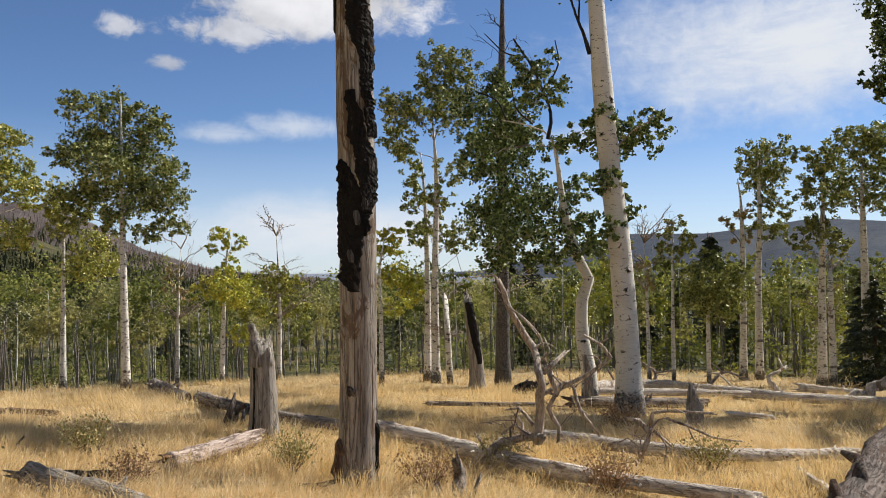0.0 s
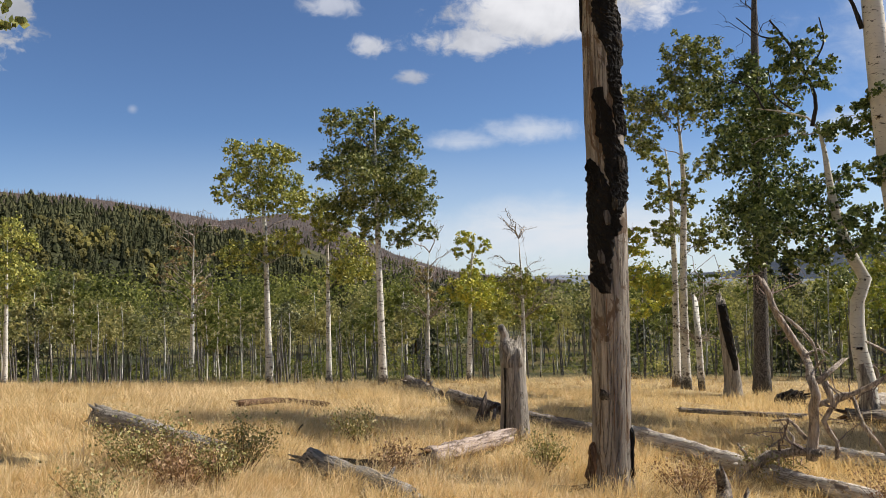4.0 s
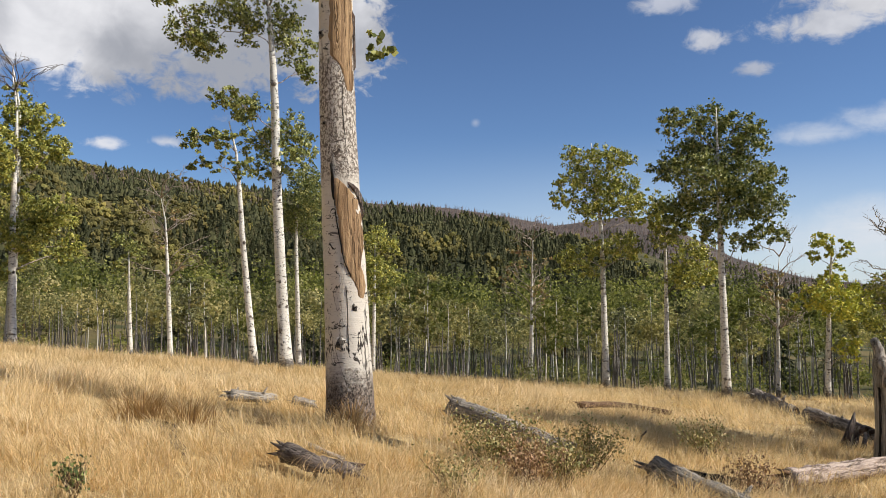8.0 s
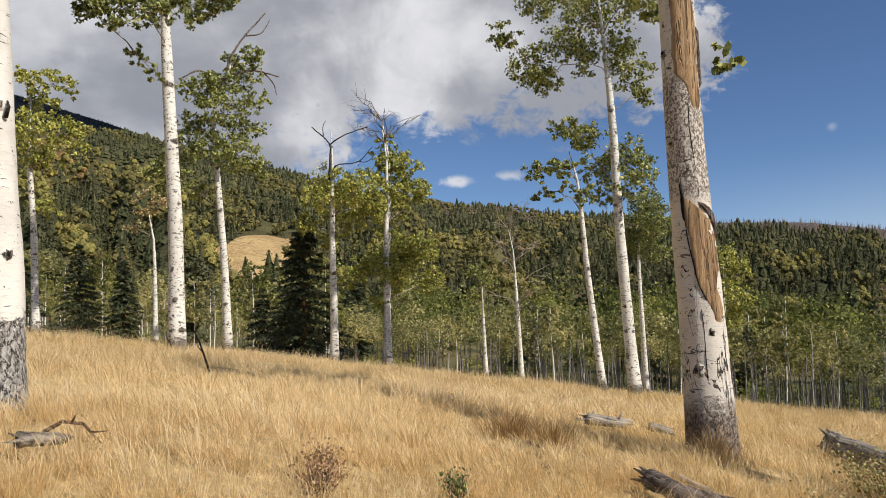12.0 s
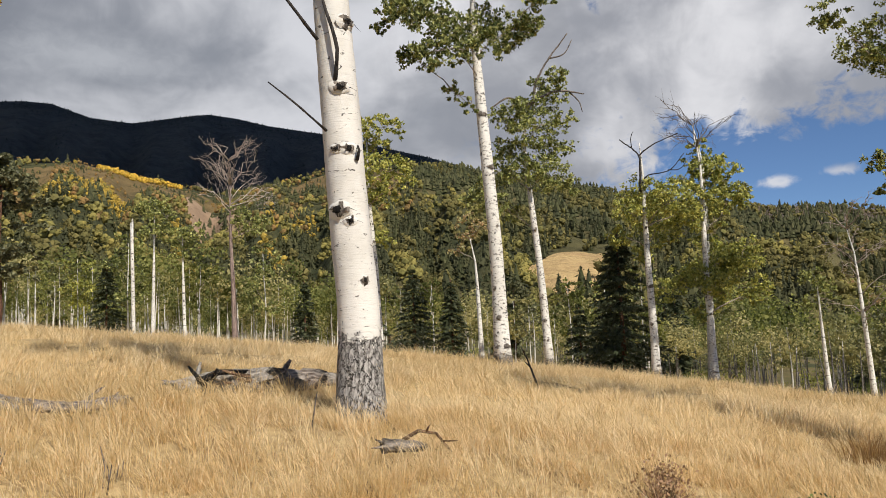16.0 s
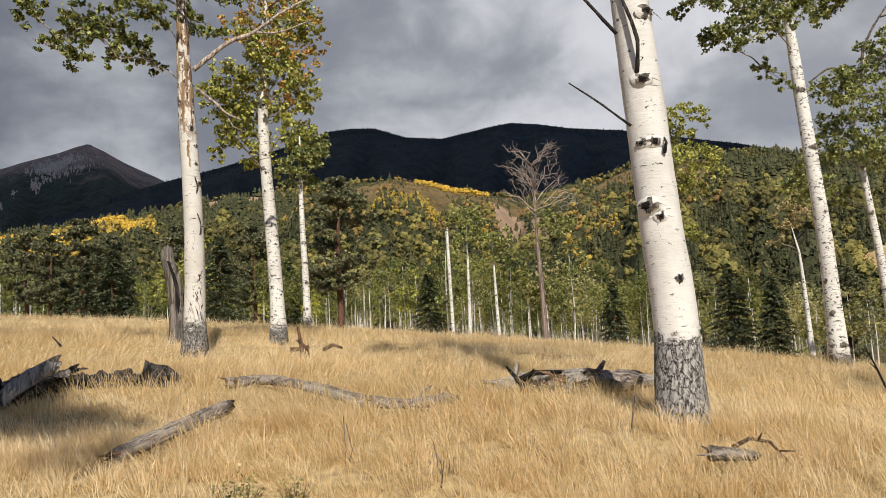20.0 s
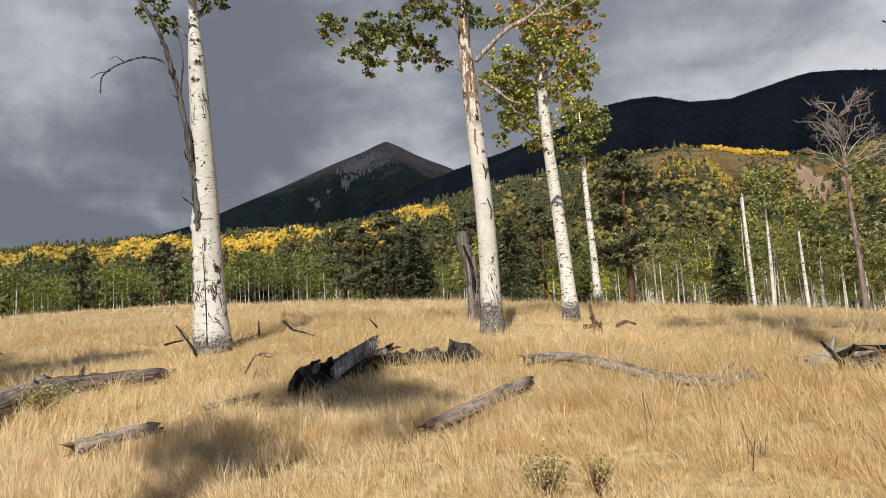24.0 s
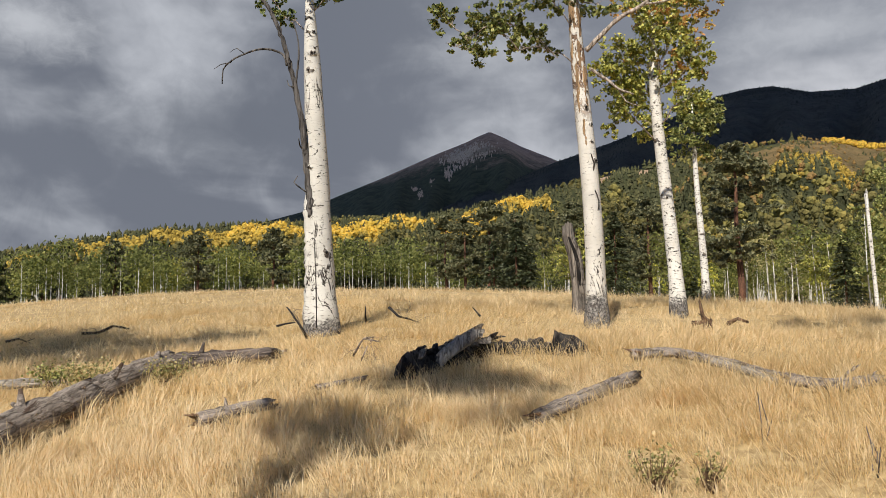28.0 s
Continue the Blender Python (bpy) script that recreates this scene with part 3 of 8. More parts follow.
def joined(pieces):
    """Several tubes as one set of corners and faces."""
    V, Q, C, o = [], [], [], 0
    for v, q, c in pieces:
        V.append(v), Q.append(q + o), C.append(c + o)
        o += len(v)
    return np.concatenate(V), [np.concatenate(Q), np.concatenate(C)]


def fine(path, radii, step):
    """The same path, with more points, smoothed by a Catmull-Rom curve."""
    P, r = np.asarray(path, float), np.asarray(radii, float)
    E = np.vstack([2 * P[0] - P[1], P, 2 * P[-1] - P[-2]])
    out, rr = [], []
    for i in range(len(P) - 1):
        n = max(1, int(np.linalg.norm(P[i + 1] - P[i]) / step))
        for s in np.arange(n) / n:
            a, b, c, d = E[i], E[i + 1], E[i + 2], E[i + 3]
            out.append(0.5 * (2 * b + (c - a) * s + (2 * a - 5 * b + 4 * c - d) * s * s + (3 * b - a - 3 * c + d) * s ** 3))
            rr.append(r[i] * (1 - s) + r[i + 1] * s)
    return np.array(out + [P[-1]]), np.array(rr + [r[-1]])


def leaf_quads(C, size, rng, long=1.35, simple=False):
    """One small pointed blade a point of C, turned at random."""
    n = len(C)
    a = rng.standard_normal((n, 3))
    a /= np.linalg.norm(a, axis=1)[:, None]
    b = rng.standard_normal((n, 3))
    b -= (a * b).sum(1)[:, None] * a
    b /= np.linalg.norm(b, axis=1)[:, None]
    s = size * (0.65 + 0.7 * rng.random(n))[:, None]
    if simple:
        V = np.stack([C + a * s * 0.6 * long, C - a * s * 0.4 * long + b * s * 0.55, C - a * s * 0.4 * long - b * s * 0.55], 1).reshape(-1, 3)
        return V, np.arange(3 * n).reshape(-1, 3)
    V = np.stack([C + a * s * 0.5 * long, C + b * s * 0.5, C - a * s * 0.5 * long, C - b * s * 0.5], 1).reshape(-1, 3)
    return V, np.arange(4 * n).reshape(-1, 4)


def clump_points(c, r, n, rng, squash=0.8):
    """Leaf places in a ragged clump round c: many small sprays with gaps between them."""
    m = max(7, int(n / 22))
    d = rng.standard_normal((m, 3))
    d /= np.linalg.norm(d, axis=1)[:, None]
    S = d * (r * (0.2 + 0.95 * rng.random(m) ** 0.6))[:, None]
    k = rng.integers(0, m, n)
    p = S[k] + rng.standard_normal((n, 3)) * r * 0.105
    p[:, 2] *= squash
    return p + c


# ---- the ground: one sheet, meadow on a hillside, forest floor and plain beyond ----
W0 = 30.0
GC = np.array([0.0881, -1.0876, -0.7079, 0.2056, 0.8623, -0.0180, 0.0246, -0.3986, -0.2259, -0.2922, -0.2035, -0.0971, -0.4185, 0.1336, -0.0707])
FAR_YAW = np.array([-180, -120, -60, -30, 0, 20, 40, 60, 80, 100, 120, 140, 165, 180.0])
FAR_150 = np.array([4, -5, -12, -12, -11, -10, -8, -6, 0, 4, 7, 9.5, 8, 4.0])
FAR_400 = np.array([0, -15, -27, -27, -27, -26, -20, -8, 10, 20, 24, 22, 18, 0.0])


def ground(x, y):
    x, y = np.asarray(x, float), np.asarray(y, float)
    r = np.hypot(x, y)
    rn = np.minimum(r, 72.0)
    k = rn / np.maximum(r, 1e-6) / (1 + rn / W0) / 10
    X, Y = x * k, y * k
    z = np.stack([np.ones_like(X), X, Y, X * X, X * Y, Y * Y, X**3, X * X * Y, X * Y * Y, Y**3, X**4, X**3 * Y, X * X * Y * Y, X * Y**3, Y**4], -1) @ GC
    z = z + 0.2 * np.exp(-((x + 7.2) ** 2 + (y + 0.5) ** 2) / 6.25) - 0.17 * np.exp(-((x + 1.2) ** 2 + (y - 9.0) ** 2) / 9.0)
    yaw = np.degrees(np.arctan2(-x, y))
    a, b = np.interp(yaw, FAR_YAW, FAR_150), np.interp(yaw, FAR_YAW, FAR_400)
    s1 = np.clip((r - 62) / 88, 0, 1)
    s1 = s1 * s1 * (3 - 2 * s1)
    s2 = np.clip((r - 150) / 250, 0, 1)
    return z * (1 - s1) + a * s1 * (1 - s2) + b * s2 * (s1 > 0)


def gnd(x, y):
    return float(ground(x, y))


def small_relief(x, y):
    return 0.05 * np.sin(1.3 * x + 0.7 * y) * np.sin(0.9 * y - 0.5 * x) + 0.03 * np.sin(3.1 * x - 1.0) * np.cos(2.7 * y)


def ground_sheet():
    rr = np.concatenate([[0.0], np.linspace(0.6, 20, 66), np.geomspace(20.6, 4800, 84)])
    th = np.radians(np.linspace(0, 360, 240, endpoint=False))
    X, Y = rr[:, None] * np.cos(th), rr[:, None] * np.sin(th)
    Z = ground(X, Y) + small_relief(X, Y) * np.clip(1.5 - rr[:, None] / 40, 0, 1) - 0.045
    n, m = X.shape
    V = np.stack([X, Y, Z], -1).reshape(-1, 3)
    i, j = np.meshgrid(np.arange(n - 1), np.arange(m), indexing="ij")
    k = (j + 1) % m
    F = np.stack([i * m + j, (i + 1) * m + j, (i + 1) * m + k, i * m + k], -1).reshape(-1, 4)
    return tagged(mesh("ground", V, F, SOIL), "dry straw-coloured meadow hillside, forest floor and plain painted haze-blue", "ground", kind="structure")


ground_sheet()


def way(yaw):
    return -math.sin(radians(yaw)), math.cos(radians(yaw))


# ---- hills and mountains ----
class Hill:
    def __init__(self, name, label, foot, top, back, sky, mat, rough, power=1.0, cut=0.0):
        self.foot, self.top, self.power, self.rough = foot, top, power, rough
        self.yaw = np.array([s[0] for s in sky], float)
        self.h = 1.6 + top * np.tan(np.radians([s[1] - cut for s in sky]))
        a = np.linspace(self.yaw[0], self.yaw[-1], 260)
        rr = np.concatenate([np.linspace(foot, top, 46), np.linspace(top, back, 8)[1:]])
        A, Q = np.meshgrid(a, rr)
        Z = self.z(A, Q)
        X, Y = -np.sin(np.radians(A)) * Q, np.cos(np.radians(A)) * Q
        n, m = A.shape
        V = np.stack([X, Y, Z], -1).reshape(-1, 3)
        i, j = np.meshgrid(np.arange(n - 1), np.arange(m - 1), indexing="ij")
        F = np.stack([i * m + j, i * m + j + 1, (i + 1) * m + j + 1, (i + 1) * m + j], -1).reshape(-1, 4)
        self.ob = tagged(mesh(name, V, F, mat), label, "hill", kind="structure")

    def z(self, yaw, r):
        x, y = -np.sin(np.radians(yaw)) * self.foot, np.cos(np.radians(yaw)) * self.foot
        z0 = ground(x, y) - 8
        top = np.interp(yaw, self.yaw, self.h)
        s = (r - self.foot) / (self.top - self.foot)
        sf = np.clip(s, 0, 1)
        calm = 1 - np.exp(-(((yaw - 79) / 4.5) ** 2))
        gully = calm * np.sin(yaw * 0.9 + 2.2 * np.sin(sf * 2.2 + yaw * 0.1)) + calm * 0.6 * np.sin(yaw * 2.3 + sf * 5)
        w = z0 + (top - z0) * sf**self.power + self.rough * gully * np.sin(np.pi * sf) * (top - z0) * 0.05
        return np.where(s > 1, top - (s - 1) * 0.5 * np.abs(top - z0), w)


FOREST_FLOOR = slope_material("hill_forest_floor", (0.035, 0.042, 0.022), (0.085, 0.085, 0.04), (0.16, 0.13, 0.06), 0.03)
MAUVE = slope_material("burnt_mauve_ridge", (0.088, 0.074, 0.072), (0.128, 0.106, 0.097), (0.062, 0.060, 0.052), 0.03)
# distance haze is put into this wooded ridge as a blue base colour
HAZED_RIDGE = slope_material("far_ridge_haze_blue", (0.037, 0.048, 0.070), (0.050, 0.062, 0.084), (0.066, 0.075, 0.09), 0.012)
# bluish cast of cloud shade is put into the mountain's conifer colour
SHADE_BLUE_MOUNTAIN = slope_material("conifer_mountain_shade_blue", (0.030, 0.037, 0.044), (0.046, 0.054, 0.060), (0.060, 0.062, 0.062), 0.02)


def peak_material():
    """Dark conifer flanks below, bare mauve-brown rock above the tree line."""
    m, n, b, _ = material("bare_rocky_peak", 0.95, 0.1)
    co = n.n("ShaderNodeNewGeometry").outputs["Position"]
    sep = n.n("ShaderNodeSeparateXYZ")
    n.put(sep.inputs[0], co)
    f, g, h = n.noise(co, 0.03, 6, 0.7), n.noise(co, 0.004, 5, 0.6, 0.6), n.noise(n.mapping(co, (1, 1, 0.3)), 0.09, 5, 0.7)
    wood = n.mix(n.rng(f, 0.38, 0.6), (0.030, 0.042, 0.034), (0.066, 0.078, 0.058))
    rock = n.mix(n.rng(f, 0.35, 0.65), (0.25, 0.172, 0.142), (0.40, 0.28, 0.232))
    line = n.math("ADD", sep.outputs[2], n.math("MULTIPLY", n.math("SUBTRACT", g, 0.5), 420.0))
    line = n.math("ADD", line, n.math("MULTIPLY", n.math("SUBTRACT", h, 0.5), 160.0))
    n.put(b.inputs["Base Color"], n.mix(n.rng(line, 640.0, 790.0), wood, rock))
    bump(n, b, h, 1.0, 6.0)
    return m


PEAK = peak_material()
SCREE = slope_material("pale_scree", (0.46, 0.37, 0.31), (0.64, 0.52, 0.44), (0.30, 0.25, 0.21), 0.06)
TAN_SLOPE = slope_material("open_tan_slope", (0.15, 0.112, 0.055), (0.235, 0.165, 0.078), (0.085, 0.075, 0.038), 0.05)
STRAW = slope_material("hillside_dry_meadow", (0.50, 0.35, 0.17), (0.62, 0.45, 0.22), (0.42, 0.28, 0.14), 0.05)
PINK_EARTH = slope_material("bare_pinkish_earth", (0.31, 0.215, 0.145), (0.40, 0.285, 0.195), (0.22, 0.16, 0.095), 0.04)

hill = Hill("forested_hill", "long hill covered with dark conifers and turning aspens", 170, 900, 1300,
            [(26, 1.5), (30, 3.2), (34, 4.2), (37, 4.8), (41, 5.5), (46.6, 5.9), (57, 6.9), (60.6, 7.45), (66.5, 8.1), (71, 8.9), (77, 10.4), (82, 11.5), (86, 12.4), (90, 12.9),
             (96, 12.5), (100, 11.5), (103.5, 10.85), (107, 11.5), (110, 12.2), (113, 12.8), (116, 12.6), (122, 12.0), (127, 11.3), (133, 9.9), (138, 9.0), (147, 8.6), (156, 8.0), (160, 7.5), (167, 6.0), (172, 5.2)], FOREST_FLOOR, 0.8, 1.1, 0.1)
ridge = Hill("burnt_ridge", "distant mauve ridge of burnt forest", 700, 1900, 2500,
             [(8, -0.9), (13, -0.4), (17.3, 0.15), (21.4, 1.5), (25.1, 3.5), (27.5, 4.4), (29, 4.55), (33, 4.1), (38, 3.6), (46, 3.2)], MAUVE, 0.8, 1.2)
blue = Hill("far_ridge", "far wooded ridge beyond the valley, distance haze painted in blue", 1500, 3200, 4000,
            [(4, -0.8), (-2, -0.3), (-6, 0.6), (-12.3, 2.1), (-17.6, 2.0), (-21, 2.35), (-24.3, 2.8), (-28.4, 2.45), (-36, 2.2), (-46, 1.4), (-62, -0.6)][::-1], HAZED_RIDGE, 0.8, 1.1)
mountain = Hill("dark_mountain", "broad conifer-covered mountain, cloud shade partly painted into its dark colour", 1000, 2600, 3300,
                [(78, 8), (82, 10.5), (85.5, 12.4), (89, 13.45), (95.5, 15.0), (96.4, 15.2), (100.4, 15.75), (102.5, 16.2), (104.4, 16.42), (106, 16.22), (107.5, 15.95), (109.5, 15.6), (112.2, 15.8), (114.5, 16.5), (116.2, 16.52), (118.1, 16.28), (122, 14.9), (125.5, 13.8), (129.6, 12.65), (134, 11), (140, 9), (146, 7)], SHADE_BLUE_MOUNTAIN, 0.7, 1.1, 0.14)
peak = Hill("rocky_peak", "pointed mountain peak with a bare stony summit", 1300, 3400, 4200,
            [(122, 9), (126, 11), (129.8, 12.85), (131.9, 13.75), (133.2, 14.45), (134.2, 14.9), (135.0, 14.62), (135.9, 14.22), (138.2, 13.4), (141.9, 11.85), (145.06, 10.6), (148.06, 9.3), (152, 8.2), (156, 7.3), (162, 5.8), (170, 4.5), (176, 3)], PEAK, 0.8, 1.2)


def cones(P, H, rng, flat=0.34, sides=6, layers=3):
    """Far conifers, each of a few ragged tiers."""
    n, step = len(P), 0.81 / layers
    V, F = [], []
    th = np.linspace(0, 2 * np.pi, sides, endpoint=False)
    o = 0
    for k in range(layers):
        z0, z1 = (0.06 + step * k) * H, (0.40 + 0.6 * (k + 1) / layers * (0.6 + 0.4 / layers) if k < layers - 1 else 1.0) * H
        rad = (flat * H * 0.5 * (1 - step * k))[:, None] * (0.6 + 0.8 * rng.random((n, sides)))
        ring = np.stack([P[:, None, 0] + rad * np.cos(th), P[:, None, 1] + rad * np.sin(th), P[:, None, 2] + z0[:, None] + 0.14 / layers * H[:, None] * rng.standard_normal((n, sides))], -1)
        tip = P + np.stack([0 * H, 0 * H, z1], 1)
        V.append(np.concatenate([ring, tip[:, None]], 1).reshape(-1, 3))
        i = np.arange(sides)
        f = np.stack([i, (i + 1) % sides, np.full(sides, sides)], 1)
        F.append((f[None] + (np.arange(n) * (sides + 1))[:, None, None]).reshape(-1, 3) + o)
        o += n * (sides + 1)
    return np.concatenate(V), np.concatenate(F)


def puffs(P, H, rng, cards=22, wide=0.42, card=0.16, mid=0.62, half=0.38, lobes=6):
    """Far broadleaf crowns, each of a few rounded lobes of leaf sprays that face outwards."""
    n = len(P)
    H = np.asarray(H, float)
    d = rng.standard_normal((n, lobes, 3))
    d /= np.linalg.norm(d, axis=2)[..., None]
    d *= 0.35 + 0.5 * rng.random((n, lobes, 1))
    k = rng.integers(0, lobes, (n, cards))
    L = np.take_along_axis(d, np.repeat(k[..., None], 3, 2), 1)
    out = rng.standard_normal((n, cards, 3))
    out /= np.linalg.norm(out, axis=2)[..., None]
    d = L + out * (0.42 * (0.55 + 0.6 * rng.random((n, cards, 1))))
    C = P[:, None] + np.stack([d[..., 0] * H[:, None] * wide * 0.55, d[..., 1] * H[:, None] * wide * 0.55, (mid + half * d[..., 2]) * H[:, None]], -1)
    N = out + 0.5 * rng.standard_normal((n, cards, 3)) + [0, 0, 0.25]
    N /= np.linalg.norm(N, axis=2)[..., None]
    a = np.cross(N, rng.standard_normal((n, cards, 3)))
    a /= np.linalg.norm(a, axis=2)[..., None]
    b = np.cross(N, a)
    s = (H * card)[:, None, None] * rng.uniform(0.7, 1.3, (n, cards, 1))
    V = np.stack([C + a * s * 1.2, C - a * s * 0.6 + b * s, C - a * s * 0.6 - b * s], 2).reshape(-1, 3)
    return V, np.arange(n * cards * 3).reshape(-1, 3)


def boughs(P, H, rng, cards, wide):
    """Conifers further off: a slim dark core hung with many small drooping bough sprays."""
    n = len(P)
    h = rng.random((n, cards)) ** 1.3
    rad = wide * 0.5 * (1 - h) ** 0.7 * np.sqrt(rng.uniform(0.2, 1.0, (n, cards))) * (1 + 0.25 * np.sin(h * 30 + rng.uniform(0, 6, (n, 1))))
    th = rng.uniform(0, 2 * np.pi, (n, cards))
    C = P[:, None] + np.stack([np.cos(th) * rad, np.sin(th) * rad, 0.04 + 0.93 * h], -1) * H[:, None, None]
    out = np.stack([np.cos(th), np.sin(th), rng.normal(-0.35, 0.4, th.shape)], -1)
    side = np.stack([-np.sin(th), np.cos(th), rng.normal(0, 0.3, th.shape)], -1)
    s = (H[:, None] * (0.085 - 0.035 * h) * (60 / cards) ** 0.4 * rng.uniform(0.7, 1.3, (n, cards)))[..., None]
    V = np.stack([C + out * s, C + side * s * 0.75 - out * s * 0.4, C - side * s * 0.75 - out * s * 0.4], 2).reshape(-1, 3)
    return both(cones(P, H, rng, wide * 0.62, 5, 2), (V, np.arange(n * cards * 3).reshape(-1, 3)))


def lobes(P, H, rng, k=4, wide=0.42, mid=0.62, half=0.36, size=0.5):
    """Far crowns of a few uneven rounded clumps each, with gaps between them."""
    n, H = len(P), np.asarray(H, float)
    t = (1 + 5 ** 0.5) / 2
    ball = np.array([(a, b, 0) for a in (-1, 1) for b in (-t, t)] + [(0, a, b) for a in (-1, 1) for b in (-t, t)] + [(b, 0, a) for a in (-1, 1) for b in (-t, t)]) / (1 + t * t) ** 0.5
    edge = 2.2 / (1 + t * t) ** 0.5
    near = np.linalg.norm(ball[:, None] - ball[None], axis=2) < edge
    F = np.array([(a, b, c) for a, b, c in itertools.combinations(range(12), 3) if near[a, b] and near[b, c] and near[a, c]])
    flip = np.einsum("ij,ij->i", np.cross(ball[F[:, 1]] - ball[F[:, 0]], ball[F[:, 2]] - ball[F[:, 0]]), ball[F[:, 0]]) < 0
    F[flip] = F[flip][:, ::-1]
    d = rng.standard_normal((n, k, 3))
    d *= (0.25 + 0.5 * rng.random((n, k, 1))) / np.linalg.norm(d, axis=2)[..., None]
    V = d[:, :, None] + ball * (size * rng.uniform(0.65, 1.15, (n, k, 1, 1)) * rng.uniform(0.7, 1.25, (n, k, 12, 1)))
    V = V * np.stack([H * wide * 0.55, H * wide * 0.55, H * half], 1)[:, None, None] + (P + np.stack([0 * H, 0 * H, mid * H], 1))[:, None, None]
    return V.reshape(-1, 3), (F[None] + (np.arange(n * k) * 12)[:, None, None]).reshape(-1, 3)


def both(a, b):
    return np.concatenate([a[0], b[0]]), np.concatenate([a[1], b[1] + len(a[0])])


def on_hill(h, yaw, r):
    return np.stack([-np.sin(np.radians(yaw)) * r, np.cos(np.radians(yaw)) * r, h.z(yaw, r) - 0.3], 1)


def stuff(name, label, V, F, mat, cat):
    return tagged(mesh(name, V, F, mat, smooth=False), label, cat, kind="stuff")


def wave(yaw, r, a, b, c):
    """A slow pattern over the slopes that groups the trees into stands."""
    return np.sin(yaw * 0.31 + a) * np.cos(r * 0.012 + b) + 0.7 * np.sin(yaw * 0.83 - r * 0.021 + c)


def open_ground(yaw, r):
    """Bare places on the hill: a hay-coloured clearing, a pinkish slope, a brown one, and thin woods on the tan slope under the mountain."""
    hay = ((yaw - 79.0) / 2.9) ** 2 + ((r - 338 + 9 * (yaw - 79)) / 66) ** 2 < 1
    pink = ((yaw - 103.7) / 2.5) ** 2 + ((r - 590 - 42 * (yaw - 103.7)) / 125) ** 2 < 1
    brown = ((yaw - 124.8) / 2.3) ** 2 + ((r - 845) / 48) ** 2 < 1
    tan = ((yaw - 110.5) / 6.6) ** 2 + ((r - 785) / 125) ** 2 < 1
    tan = tan | (((yaw - 94.5) / 4.2) ** 2 + ((r - 805) / 85) ** 2 < 1)
    return hay, pink, brown, tan


def hill_woods():
    g = np.random.default_rng(11)
    n = 17800
    yaw = g.uniform(24.5, 171, n)
    r = np.where(yaw < 118, 212, 175) + np.where(yaw < 118, 698, 735) * g.random(n) ** 0.7
    w = wave(yaw, r, 0.4, 1.0, 2.0) + 0.4 * g.standard_normal(n)
    hay, pink, brown, tan = open_ground(yaw, r)
    burnt = (yaw < 50) & (r > 770 + (yaw - 40) * 10)
    lone = g.random(n)
    keep = ~hay & ~(pink & (lone > 0.13)) & ~(brown & (lone > 0.15)) & ~burnt & ~(tan & (lone > 0.5))
    yaw, r, w, tan, pink = yaw[keep], r[keep], w[keep], tan[keep], pink[keep]
    band = (yaw > 130) & (r > 560) & (r < 800) & (w > -0.6)
    stand_of = wave(yaw * 2.3, r * 1.7, 1.2, 0.4, 0.7)
    asp = (w > np.where(yaw < 55, 0.8, np.where(yaw < 92, 0.15, np.where(yaw > 118, 0.4, np.where(r < 540, -0.3, -0.1))))) | band
    asp = np.where((yaw > 92) & (yaw < 120) & ~band, stand_of + 0.35 * g.standard_normal(len(yaw)) > -0.15, asp) & ~pink
    P = on_hill(hill, yaw, r)
    H = g.uniform(5.5, 10.5, len(yaw)) * np.where(r < 330, 1.15, 1.0) * np.where(tan, 0.55, 1.0)
    lot = g.random(len(asp))
    for s, key, nm in ((~asp & (lot < 0.5), "hillfir", "dense dark firs on the hill slope"), (~asp & (lot >= 0.5), "hillpine", "olive-dark pines on the hill slope")):
        for t, cards in ((s & (r < 330), 130), (s & (r >= 330) & (r < 520), 60), (s & (r >= 520), 0)):
            h = H[t] * g.uniform(0.75, 1.15, t.sum())
            w = 0.62 if key == "hillfir" else 0.78
            V, F = boughs(P[t], h, g, cards, w) if cards else cones(P[t], h, g, w * 0.95, 6, 3)
            stuff("conifer_woods", nm, V, F, LEAF[key], "forest")
    # the aspens turn stand by stand
    tint = 0.30 + 0.30 * wave(yaw * 1.7, r * 1.4, 2.0, 0.3, 1.1) + 0.06 * g.standard_normal(len(yaw))
    tint += np.where((yaw > 90) & (yaw < 122), 0.16 + 0.12 * (r > 430), 0.0)
    tint = np.where((yaw > 130) & ~band, tint * 0.5, tint)
    tint = np.where(band, np.where(g.random(len(yaw)) > 0.04, 1.0, 0.2), tint)
    rust = (yaw > 90) & (yaw < 122) & (r > 470) & (g.random(len(yaw)) < np.where(tan, 0.75, 0.28)) & ~band
    tint = np.where(rust, 2.0, tint)
    for lo, hi, key, nm in ((-9, 0.48, "hillgreen", "green"), (0.48, 0.92, "hillturn", "turning"), (0.92, 1.5, "hillgold", "golden"), (1.5, 9, "hillrust", "rust-brown")):
        for near in (True, False):
            s = asp & (tint >= lo) & (tint < hi) & ((r < 430) == near)
            if not s.sum():
                continue
            h = H[s] * 0.9
            V, F = both(lobes(P[s], h, g, 5 if near else 2, 0.75, 0.50, 0.42, 0.42 if near else 0.6), puffs(P[s], h, g, 60 if near else 10, 0.85, 0.042 if near else 0.075, 0.52, 0.46))
            stuff("aspen_woods", nm + " aspen stands among conifers on the hill", V, F, LEAF[key], "forest")
    n = 1000
    ya = g.uniform(131, 153, n)
    rr = 700 + 40 * np.sin(ya) + g.normal(0, 30, n)
    gold = [(ya, rr, (7, 10.5), "bright golden aspen belt across the foot of the peak")]
    ya = g.uniform(106.3, 111.6, 260)
